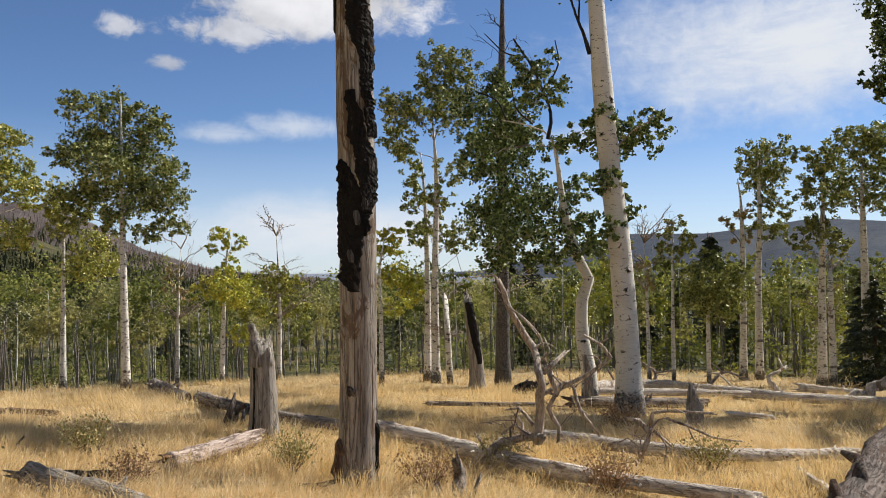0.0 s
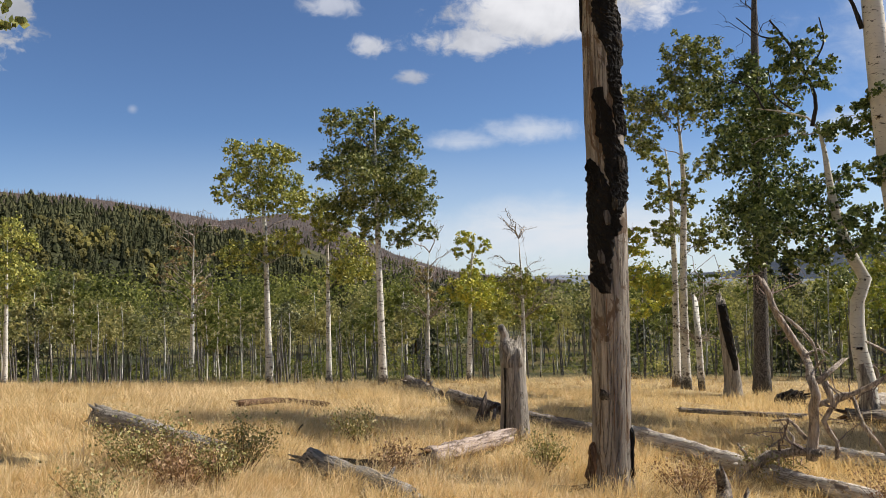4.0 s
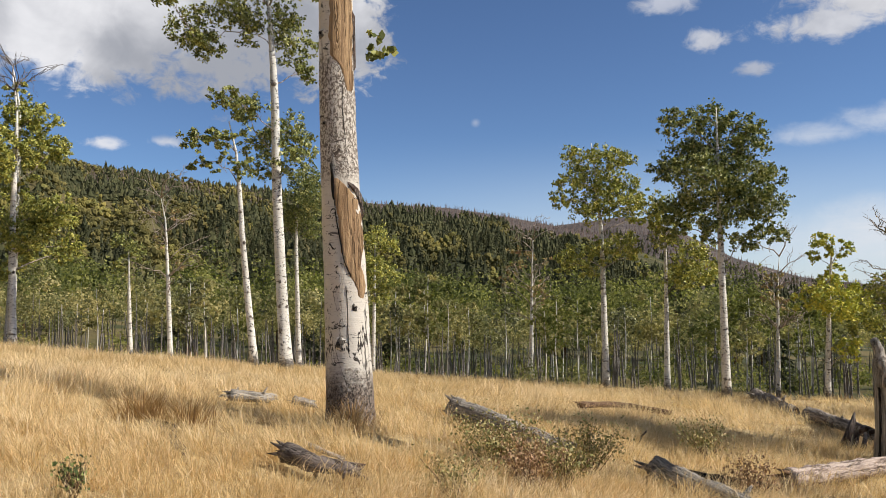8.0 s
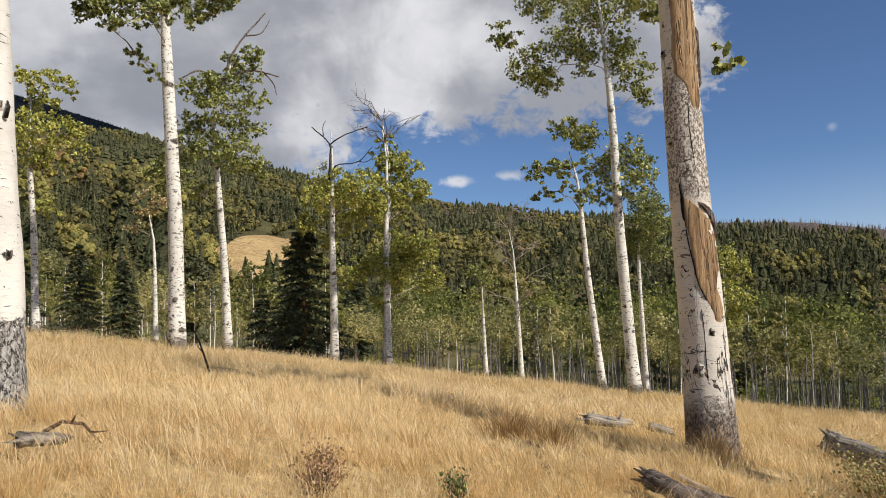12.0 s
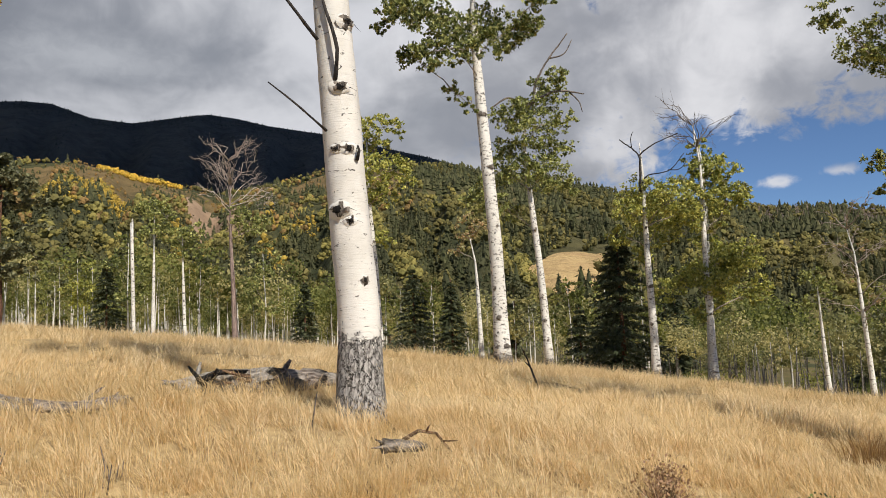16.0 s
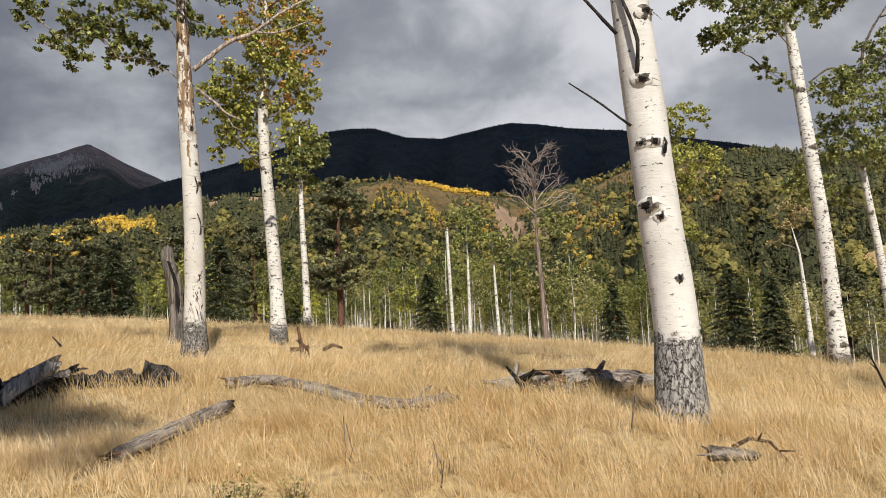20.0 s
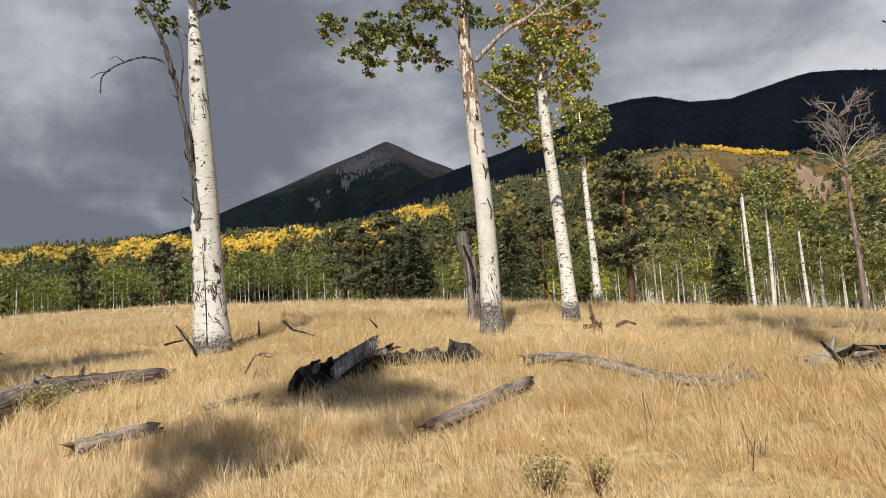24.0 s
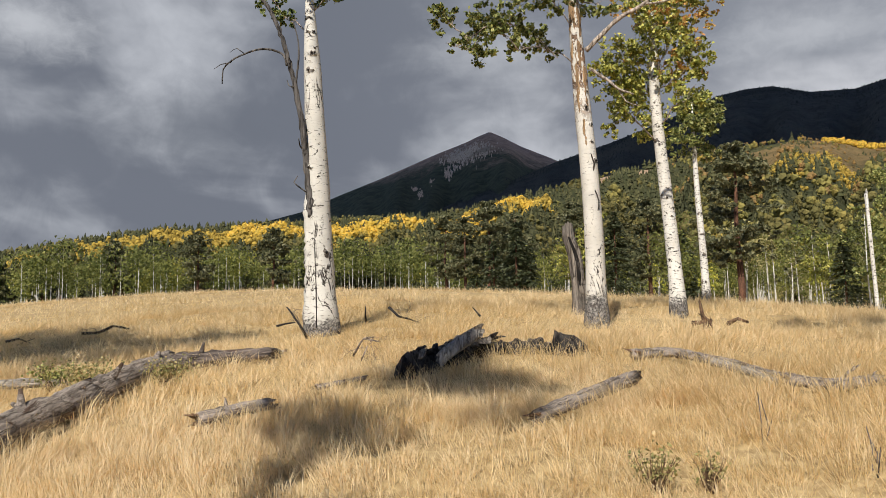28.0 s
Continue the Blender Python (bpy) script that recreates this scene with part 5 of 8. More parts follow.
tree(7.76, 24.51, "asp", "olive", 0.073, 0.054,
     [(0.01, 1.94), (0.08, 3.49)],
     [(0.23, 2.97, 0.73), (-0.19, 2.46, 0.54), (0.63, 2.71, 0.58), (0.16, 3.49, 0.47), (-0.26, 3.15, 0.40), (0.80, 3.31, 0.36), (0.29, 2.20, 0.54)])
tree(5.71, 23.49, "bare", "sparse", 0.068, 0.026,
     [(-0.02, 1.90), (-0.07, 4.04)],
     [(-0.17, 3.38, 0.24), (0.06, 2.88, 0.24)])
tree(10.24, 17.18, "big", "dark", 0.282, 0.169,
     [(0.05, 3.83), (0.09, 7.45), (0.08, 11.10)],
     [(-0.83, 8.56, 0.25), (-0.97, 8.38, 0.18), (-0.83, 7.71, 0.18), (-0.98, 6.99, 0.25), (-0.81, 6.69, 0.20), (-0.21, 7.98, 0.71), (-0.03, 6.86, 0.71), (-0.38, 9.24, 0.71), (0.24, 9.35, 0.85), (-0.81, 9.58, 0.56)])
tree(-10.26, 24.99, "asp", "green", 0.143, 0.048,
     [(-0.03, 2.11), (-0.07, 4.78), (-0.09, 7.08), (-0.10, 9.19)],
     [(-1.26, 8.74, 0.50), (-0.30, 8.91, 0.57), (0.65, 8.60, 0.50), (0.82, 7.92, 0.53), (-0.13, 7.85, 0.76), (-1.09, 7.77, 0.65), (-1.68, 7.31, 0.48), (-0.54, 6.90, 0.76), (0.61, 6.87, 0.76), (1.38, 7.04, 0.48), (1.16, 6.09, 0.65), (0.21, 5.92, 0.69), (-0.93, 6.14, 0.69), (-1.70, 6.16, 0.42), (1.53, 5.22, 0.42), (0.76, 4.95, 0.42), (-0.38, 5.17, 0.38), (-1.52, 5.39, 0.34)])
tree(-13.33, 27.16, "asp", "yelgreen", 0.117, 0.043,
     [(0.04, 5.06), (0.01, 6.56)],
     [(-0.10, 6.56, 0.56), (0.53, 6.12, 0.47), (0.09, 5.49, 0.47), (0.93, 4.62, 0.68), (0.49, 3.99, 0.47), (1.45, 4.18, 0.47), (-0.22, 6.03, 0.38)])
tree(-15.46, 26.51, "asp", "yelgreen", 0.141, 0.043,
     [(-0.02, 2.31), (-0.07, 5.75), (-0.24, 7.91), (-0.39, 9.21)],
     [(-0.87, 8.56, 0.54), (-0.02, 8.67, 0.48), (0.62, 8.45, 0.48), (-1.10, 7.70, 0.48), (-0.25, 7.80, 0.69), (0.61, 7.69, 0.59), (1.25, 7.14, 0.39), (-1.43, 6.95, 0.39), (-0.48, 6.83, 0.65), (0.59, 6.82, 0.65), (1.34, 6.38, 0.33), (-1.15, 4.90, 0.56), (-0.08, 5.10, 0.48), (0.78, 5.30, 0.54), (-0.52, 4.46, 0.39), (1.20, 4.86, 0.28), (-1.57, 4.59, 0.30)])
tree(-23.34, 32.79, "bare", "sparse", 0.128, 0.043,
     [(0.07, 2.89), (0.14, 5.67), (0.21, 7.06)],
     [(-0.62, 5.68, 0.40), (0.45, 4.54, 0.43), (0.71, 4.12, 0.31), (-1.17, 5.14, 0.31), (-0.07, 6.23, 0.40), (0.88, 5.93, 0.31), (-0.75, 6.51, 0.34)])
tree(-8.04, 27.61, "asp", "yel", 0.101, 0.041,
     [(0.09, 2.19), (0.26, 4.80), (0.33, 5.30)],
     [(0.06, 5.01, 0.37), (0.56, 4.79, 0.32), (-0.25, 4.61, 0.26), (-0.07, 3.40, 0.53), (0.51, 2.99, 0.61), (0.92, 3.38, 0.37), (-0.48, 3.21, 0.37), (0.68, 1.58, 0.41), (0.24, 4.00, 0.37)])
tree(-6.49, 29.56, "bare", "yelgreen", 0.107, 0.032,
     [(0.06, 2.24), (0.03, 4.13), (-0.02, 5.28)],
     [(-0.23, 3.71, 0.51), (0.38, 3.49, 0.47), (-0.67, 2.67, 0.56), (0.36, 2.66, 0.47), (0.86, 2.44, 0.34), (-0.45, 3.30, 0.43)])
tree(-9.92, 28.60, "bare", "sparse", 0.085, 0.026,
     [(0.05, 2.28), (0.10, 4.19), (0.16, 4.83)],
     [(-0.01, 3.98, 0.34), (0.29, 3.13, 0.32), (-0.23, 3.56, 0.26)])
tree(-19.72, 15.06, "asp", "olive", 0.192, 0.087,
     [(-0.16, 2.59), (-0.29, 5.68), (-0.36, 8.63), (-0.61, 12.30)],
     [(-3.42, 10.83, 0.42), (-2.93, 10.56, 0.59), (-2.44, 10.10, 0.45), (-1.78, 10.92, 0.59), (-2.61, 9.75, 0.30), (-1.12, 10.34, 0.52), (0.24, 10.06, 0.59), (0.57, 9.20, 0.35), (-1.45, 8.25, 0.45), (-1.12, 7.74, 0.45), (-1.78, 7.98, 0.35), (-0.79, 7.06, 0.52), (0.06, 7.25, 0.59), (0.22, 6.21, 0.45), (0.56, 6.74, 0.38), (-0.62, 6.20, 0.45), (-0.10, 10.75, 0.49), (-0.78, 12.29, 0.87), (0.59, 12.03, 0.87), (-1.95, 12.04, 0.79)])
tree(-19.83, 14.00, "asp", "olive", 0.120, 0.051,
     [(-0.16, 1.45), (-0.35, 3.61), (-0.45, 5.28), (-0.54, 6.28), (-0.75, 7.20)],
     [(-1.71, 6.58, 0.34), (-1.31, 6.76, 0.31), (-0.83, 6.44, 0.34), (-1.79, 6.08, 0.24), (-1.15, 6.10, 0.27), (-0.43, 5.78, 0.31)])
tree(-31.65, 24.88, "asp", "green", 0.142, 0.071,
     [(-0.12, 6.22), (-0.02, 8.48)],
     [(0.31, 8.48, 0.97), (0.58, 7.07, 0.63), (0.45, 9.33, 0.68), (-0.25, 7.63, 0.57), (-0.66, 7.07, 0.57)])
tree(-29.29, 27.62, "asp", "yelgreen", 0.114, 0.057,
     [(0.08, 2.84), (0.16, 6.52)],
     [(0.34, 6.81, 0.68), (0.04, 5.39, 0.57), (0.72, 4.81, 0.57), (0.26, 3.97, 0.51), (0.90, 6.23, 0.46)])
tree(-31.52, 17.91, "bare", "sparse", 0.128, 0.038,
     [(-0.10, 2.82), (-0.23, 5.97), (-0.41, 6.94)],
     [(-0.75, 6.20, 0.31), (0.16, 6.22, 0.28), (-0.52, 5.00, 0.31), (0.40, 4.03, 0.31)])
tree(-28.37, 10.44, "asp", "yelgreen", 0.139, 0.053,
     [(-0.04, 3.09), (-0.01, 5.35), (0.05, 7.83), (-0.10, 9.15)],
     [(-0.12, 7.81, 0.38), (0.39, 7.57, 0.43), (1.08, 6.76, 0.47), (0.23, 6.70, 0.43), (0.57, 5.95, 0.36), (1.27, 4.44, 0.43), (0.59, 4.42, 0.53), (0.26, 3.47, 0.43), (1.46, 3.10, 0.36), (-0.23, 2.52, 0.36), (-0.35, 5.90, 0.43), (-0.24, 4.02, 0.47)], 9)
tree(-32.26, 16.52, "asp", "olive", 0.103, 0.051,
     [(-0.08, 2.18), (-0.11, 4.56)],
     [(-0.18, 4.80, 0.46), (0.16, 4.09, 0.41), (-0.40, 3.85, 0.36)])
tree(-20.20, 2.08, "asp", "green", 0.200, 0.114,
     [(-0.03, 1.18), (-0.05, 2.88), (-0.23, 6.41), (-0.33, 8.69), (-0.31, 10.71)],
     [(-2.48, 9.58, 0.37), (-1.91, 9.04, 0.49), (-1.30, 9.12, 0.49), (-0.74, 8.59, 0.54), (-2.09, 8.44, 0.36), (-1.38, 7.89, 0.43), (-0.64, 7.96, 0.37), (0.13, 8.48, 0.43), (0.73, 8.87, 0.43), (-0.98, 7.24, 0.23), (-0.12, 9.13, 0.49), (1.04, 9.14, 0.37), (-0.51, 6.59, 0.19), (1.49, 9.39, 0.37), (-1.82, 10.60, 0.64), (-0.60, 10.91, 0.71), (0.55, 10.44, 0.64), (-2.95, 9.40, 0.23)])
branchy_tree = tree(-26.88, 4.32, "asp", "olive", 0.154, 0.058,
     [(-0.03, 0.92), (-0.13, 3.17), (-0.34, 6.06), (-0.42, 8.03), (0.11, 9.56)],
     [(-0.95, 8.69, 0.54), (-0.35, 9.02, 0.54), (0.44, 9.52, 0.58), (-1.02, 7.70, 0.54), (-0.05, 7.99, 0.62), (0.67, 7.52, 0.48), (0.22, 6.59, 0.62), (-0.52, 6.67, 0.54), (1.12, 6.31, 0.38), (-1.47, 6.76, 0.50), (0.91, 8.28, 0.38), (-2.10, 6.03, 0.50), (-1.55, 5.59, 0.42), (-1.00, 5.34, 0.33), (0.85, 9.97, 0.35)])
fork_tree = tree(-28.02, 8.23, "asp", "yelgreen", 0.165, 0.052,
     [(0.01, 1.87), (-0.02, 4.60), (0.02, 7.19), (-0.02, 8.41)],
     [(-0.03, 6.59, 0.66), (1.04, 6.27, 0.66), (-0.47, 5.84, 0.54), (0.41, 5.35, 0.66), (1.54, 5.82, 0.50), (-0.91, 5.08, 0.41), (-0.04, 4.41, 0.45), (0.90, 6.68, 0.41)])
tree(-29.32, 10.66, "asp", "yelgreen", 0.166, 0.055,
     [(0.10, 2.36), (0.16, 4.58), (0.23, 6.63), (0.24, 8.30), (0.02, 9.71)],
     [(0.24, 8.30, 0.53), (0.94, 7.78, 0.49), (0.67, 6.99, 0.62), (1.40, 6.89, 0.44), (-0.22, 7.52, 0.44), (1.34, 4.47, 0.62), (0.40, 4.15, 0.71), (-0.75, 3.84, 0.55), (1.78, 3.43, 0.44), (0.69, 3.32, 0.55), (-1.36, 3.47, 0.44), (0.13, 5.19, 0.44), (1.58, 5.05, 0.38), (0.20, 8.94, 0.31)], 9)
tree(-33.14, 2.56, "asp", "sparse", 0.117, 0.047,
     [(-0.04, 2.36), (-0.10, 4.23), (-0.27, 5.19)],
     [(-0.61, 5.45, 0.42), (0.11, 5.64, 0.42), (-0.89, 4.76, 0.33), (-0.33, 6.03, 0.33)])
tree(-27.18, -1.30, "asp", "yelgreen", 0.125, 0.058,
     [(-0.04, 1.09), (-0.10, 3.13), (-0.23, 5.01), (-0.25, 7.31)],
     [(-0.12, 7.71, 0.42), (0.61, 7.93, 0.33), (0.06, 7.13, 0.42), (0.98, 7.65, 0.23), (-0.13, 6.16, 0.58), (0.78, 6.37, 0.50), (0.04, 5.40, 0.50), (0.96, 5.80, 0.33), (0.03, 3.98, 0.31), (-0.49, 8.08, 0.27), (0.30, 3.79, 0.27)])
twiggy_tree = tree(-37.31, -8.46, "dry", "olive", 0.135, 0.03,
     [(-0.05, 2.52), (-0.14, 4.95), (-0.14, 7.6), (-0.18, 8.7)],
     [(0.51, 5.75, 0.55), (1.32, 5.85, 0.36), (0.12, 6.15, 0.40), (0.95, 5.35, 0.34)])
tree(-38.00, -13.31, "bare", "none", 0.092, 0.080,
     [(-0.06, 2.89), (-0.10, 5.34)],
     [])
tree(-38.26, -12.54, "asp", "olive", 0.095, 0.050,
     [(0.06, 2.96), (0.09, 6.04)],
     [(0.17, 6.18, 0.57), (0.48, 5.47, 0.48), (-0.36, 6.33, 0.40), (0.72, 6.17, 0.34), (-0.11, 5.20, 0.40)])
tree(-38.69, -11.13, "asp", "olive", 0.095, 0.050,
     [(-0.07, 2.53), (-0.12, 5.34)],
     [(-0.23, 5.06, 0.51), (0.32, 5.33, 0.46), (-0.53, 4.22, 0.34), (0.16, 4.34, 0.34)])
autumn_tree = tree(-13.73, -8.37, "asp", "yelgreen", 0.146, 0.067,
     [(-0.04, 0.90), (-0.12, 2.24), (-0.23, 3.96), (-0.23, 5.13), (-0.15, 6.94), (-0.11, 7.92)],
     [(-0.95, 5.11, 0.41), (-0.51, 5.36, 0.38), (-0.96, 4.53, 0.38), (-0.41, 4.54, 0.44), (-0.85, 3.96, 0.33), (-0.05, 6.21, 0.44), (0.41, 6.47, 0.38), (-0.39, 6.20, 0.35), (0.49, 5.15, 0.30), (0.17, 5.74, 0.38), (0.63, 6.12, 0.27), (-0.63, 4.19, 0.30), (-0.70, 4.85, 0.39), (-0.35, 3.75, 0.32), (-1.05, 4.95, 0.32), (0.25, 4.55, 0.34), (0.45, 4.05, 0.32), (0.10, 5.15, 0.37), (0.62, 4.75, 0.29), (-0.25, 5.65, 0.34), (0.20, 7.44, 0.55), (0.89, 7.36, 0.48), (-0.48, 7.41, 0.49), (-1.13, 3.90, 0.20)])
tree(-22.88, -12.96, "asp", "green", 0.130, 0.056,
     [(-0.03, 1.44), (-0.10, 3.30), (-0.12, 4.62), (-0.12, 6.34)],
     [(-0.30, 6.34, 0.41), (0.25, 6.34, 0.46), (-0.14, 5.38, 0.52), (0.42, 5.57, 0.41), (-0.52, 5.00, 0.37), (0.21, 4.81, 0.33), (0.52, 6.05, 0.26)])
limb_tree = tree(-10.50, -7.87, "peel", "green", 0.165, 0.110,
     [(-0.01, 2.00), (-0.11, 3.82), (-0.17, 5.23), (-0.20, 6.58)],
     [(-2.32, 5.23, 0.26), (-2.01, 5.08, 0.29), (-1.61, 5.30, 0.29), (-1.20, 5.05, 0.29), (-0.79, 5.37, 0.26), (-1.36, 4.76, 0.19), (-1.07, 4.46, 0.18), (-0.53, 5.29, 0.22), (-0.01, 5.43, 0.26), (0.34, 5.37, 0.18), (-1.92, 4.77, 0.15), (-0.75, 4.70, 0.24), (-0.95, 5.0, 0.26), (-1.55, 4.95, 0.26), (-0.36, 6.08, 0.41), (-1.04, 6.20, 0.41), (0.44, 6.26, 0.37), (-1.78, 5.93, 0.37), (-2.48, 5.31, 0.13)])
split_tree = tree(-7.53, -11.20, "double", "dark", 0.237, 0.142,
     [(-0.05, 1.29), (-0.10, 2.73), (-0.18, 4.70), (-0.24, 6.12)],
     [(-0.67, 5.59, 0.19), (0.29, 5.73, 0.16), (-0.00, 6.03, 0.34), (-0.48, 6.31, 0.38), (0.68, 6.27, 0.34), (-0.96, 6.08, 0.28)])

# ---- the wood behind: small aspens, firs and pines ----


def small_aspen(k, leaf, h, thin):
    g = np.random.default_rng(100 + k)
    root = new("aspen_tree")
    root.empty_display_size = 0.2
    P = np.array([(0.05 * math.sin(k + z), 0.05 * math.cos(2 * k + z), z) for z in np.linspace(-0.4, h * 0.92, 7)])
    v, q, c = tube(P, np.linspace(0.055, 0.015, 7) * (1 + 0.1 * h / 6), 6, 0.03, g)
    mesh("trunk", v, [q, c], BARK["asp"], root)
    L, tw = [], []
    for i in range(15):
        z = h * g.uniform(0.38, 1.0)
        r = h * 0.15 * (1.25 - 0.7 * abs(z / h - 0.62) / 0.4)
        a = g.uniform(0, 6.28)
        c = np.array([math.cos(a) * r * 0.9, math.sin(a) * r * 0.9, z])
        if i % 2:
            tw.append(twig((0, 0, z - r * 0.8), c, 0.014, g, 0.1, 3))
        L.append(clump_points(c, r * 0.66, int(84 * thin), g))
    v, f = joined(tw)
    tagged(mesh("branch_spray", v, f, WOOD["palet"], root), kind="stuff")
    v, f = leaf_quads(np.concatenate(L), 0.125, g, simple=True)
    mesh("crown", v, f, LEAF[leaf], root, False)
    return tagged(root, "young thin-stemmed aspen with " + TINT.get(leaf, "grey-green leaves"), "tree", "young aspens at the wood's edge")


def fir(k, h, wide, boughs=9, sprays=13, size=0.0):
    """A dark fir: tiers of drooping boughs, each bough a ragged fan of needle sprays."""
    g = np.random.default_rng(300 + k)
    root = new("fir_tree")
    root.empty_display_size = 0.2
    v, q, c = tube([(0, 0, -0.4), (0, 0, h * 0.5), (0, 0, h)], [0.02 * h, 0.012 * h, 0.004 * h], 7, 0.03, g)
    mesh("trunk", v, [q, c], WOOD["red"], root)
    C, A = [], []
    for t in range(int(h * 3.2)):
        z = h * (0.06 + 0.94 * (t + g.random()) / (h * 3.2))
        rad = wide * (1 - z / h) ** 0.8 * g.uniform(0.7, 1.15) + 0.08
        for b in range(boughs):
            a = g.uniform(0, 6.28)
            s = g.random(sprays) ** 0.6
            t2 = a + g.normal(0, 0.12, sprays)
            C.append(np.stack([np.cos(t2) * rad * s, np.sin(t2) * rad * s, z - 0.28 * rad * s + g.normal(0, 0.05, sprays)], 1))
            A.append(np.stack([np.cos(t2 + g.normal(0, 0.7, sprays)), np.sin(t2 + g.normal(0, 0.7, sprays)), -0.35 + g.normal(0, 0.35, sprays)], 1))
    C, A = np.concatenate(C), np.concatenate(A)
    A /= np.linalg.norm(A, axis=1)[:, None]
    B = np.cross(A, g.standard_normal(A.shape) * 0.5 + [0, 0, 1.0])
    B /= np.linalg.norm(B, axis=1)[:, None]
    s = (size or 0.17 + 0.012 * h) * g.uniform(0.7, 1.3, (len(C), 1))
    v = np.stack([C + A * s * 1.2, C - A * s * 0.5 + B * s * 0.42, C - A * s * 0.5 - B * s * 0.42], 1).reshape(-1, 3)
    mesh("crown", v, np.arange(len(v)).reshape(-1, 3), LEAF["fir"], root, False)
    return tagged(root, "dark green conical fir with dense drooping boughs", "tree", "firs at the wood's edge")


def pine(k, h, wide, low=0.22, per=70, size=0.2):
    g = np.random.default_rng(400 + k)
    root = new("pine_tree")
    root.empty_display_size = 0.2
    P = np.array([(0.04 * h * 0.3 * math.sin(z + k), 0, z) for z in np.linspace(-0.4, h * 0.95, 7)])
    v, q, c = tube(P, np.linspace(0.024, 0.006, 7) * h, 9, 0.04, g)
    mesh("trunk", v, [q, c], WOOD["red"], root)
    tw, C = [], []
    for t in range(38):
        z = h * g.uniform(low, 1.0)
        s = (z / h - low) / (1 - low)
        r = wide * (0.75 + 0.5 * s) * (1.05 - s ** 2.6) * g.uniform(0.55, 1.1)
        a = g.uniform(0, 6.28)
        e = np.array([math.cos(a) * r, math.sin(a) * r, z + 0.06 * r])
        tw.append(twig((0, 0, z - 0.1 * r), e, 0.018 + 0.006 * h * 0.2, g, 0.1, 4))
        for m in range(2):
            C.append(clump_points(e * np.array([1 - 0.38 * m, 1 - 0.38 * m, 1]), 0.095 * h * (0.7 + 0.5 * g.random()), per, g, 0.42))
    v, f = joined(tw)
    tagged(mesh("branch_spray", v, f, WOOD["darktwig"], root), kind="stuff")
    v, f = leaf_quads(np.concatenate(C), size, g, 2.2, True)
    mesh("crown", v, f, LEAF["pine"], root, False)
    return tagged(root, "ponderosa pine with reddish trunk and dark needle clumps", "tree", "pines along the meadow")


def plant(proto, yaw, d, rot, s=1.0, sink=0.0):
    x, y = way(yaw)[0] * d, way(yaw)[1] * d
    ob = copy_thing(proto, Matrix.Translation((x, y, gnd(x, y) - sink)) @ Matrix.Rotation(rot, 4, "Z") @ Matrix.Scale(1, 4))
    ob.scale = (s, s, s)
    return ob


def drop(proto):
    """Take a pattern tree out again once its copies stand."""
    for o in (*proto.children_recursive, proto):
        bpy.data.objects.remove(o)


ASPENS = [small_aspen(0, "woodgrey", 5.0, 0.8), small_aspen(1, "woodgrey", 6.0, 0.9), small_aspen(2, "woodgreen", 6.5, 1.0), small_aspen(3, "pale", 5.5, 0.6), small_aspen(4, "yelgreen", 6.5, 1.0), small_aspen(5, "green", 7.0, 1.2), small_aspen(6, "yel", 6.0, 0.9)]
FIRS = [fir(0, 7.0, 2.2), fir(1, 9.0, 2.4), fir(2, 5.0, 1.9)]
FINE = [fir(3, 7.0, 2.4, 14, 30, 0.13), fir(4, 5.0, 2.0, 14, 30, 0.12), pine(3, 10.0, 2.6, 0.28, 160, 0.135)]
PINES = [pine(0, 9.0, 2.3), pine(1, 7.5, 2.6, 0.15), pine(2, 10.0, 2.4, 0.3)]


def grove(seed, n, yaw, d, kinds, size, pack=0.0):
    g = np.random.default_rng(seed)
    for _ in range(n):
        k = kinds[int(g.integers(len(kinds)))]
        plant(k, g.uniform(*yaw), d[0] + (d[1] - d[0]) * g.random() ** 0.8, g.uniform(0, 6.28), g.uniform(*size))


A = ASPENS
grove(1, 76, (-34, 64), (42, 58), [A[0], A[1], A[3], A[0], A[3], A[2]], (0.75, 1.05))
grove(3, 34, (64, 116), (42, 62), [A[0], A[1], A[3], A[2], A[5]], (0.7, 1.0))
grove(5, 22, (-34, -6), (32, 44), [A[2], A[4], A[4], A[5], A[6]], (0.5, 0.85))
grove(13, 40, (-36, 36), (31, 42), [A[0], A[1], A[2], A[3], A[5], A[2]], (0.42, 0.68))
grove(14, 9, (-36, 20), (30, 40), [FIRS[0], FIRS[2]], (0.38, 0.6))
# unseen aspens out to the right, added to shade the lower meadow
grove(12, 22, (-64, -37), (17, 40), [A[2], A[5], A[1]], (1.1, 1.5))
grove(6, 44, (136, 174), (125, 160), [A[2], A[4], A[5], A[2], A[2]], (1.0, 1.4))
grove(7, 16, (112, 129), (44, 80), [A[2], A[5], A[2], A[4], A[6]], (0.6, 0.85))
grove(10, 12, (116, 136), (46, 85), [FIRS[0], FIRS[1], PINES[0]], (0.55, 0.8))
grove(8, 22, (137, 174), (120, 150), [PINES[0], PINES[1], FIRS[1], PINES[2]], (0.75, 1.1))
grove(2, 48, (-34, 118), (62, 115), [FIRS[0], FIRS[1], PINES[0]], (0.6, 1.15))
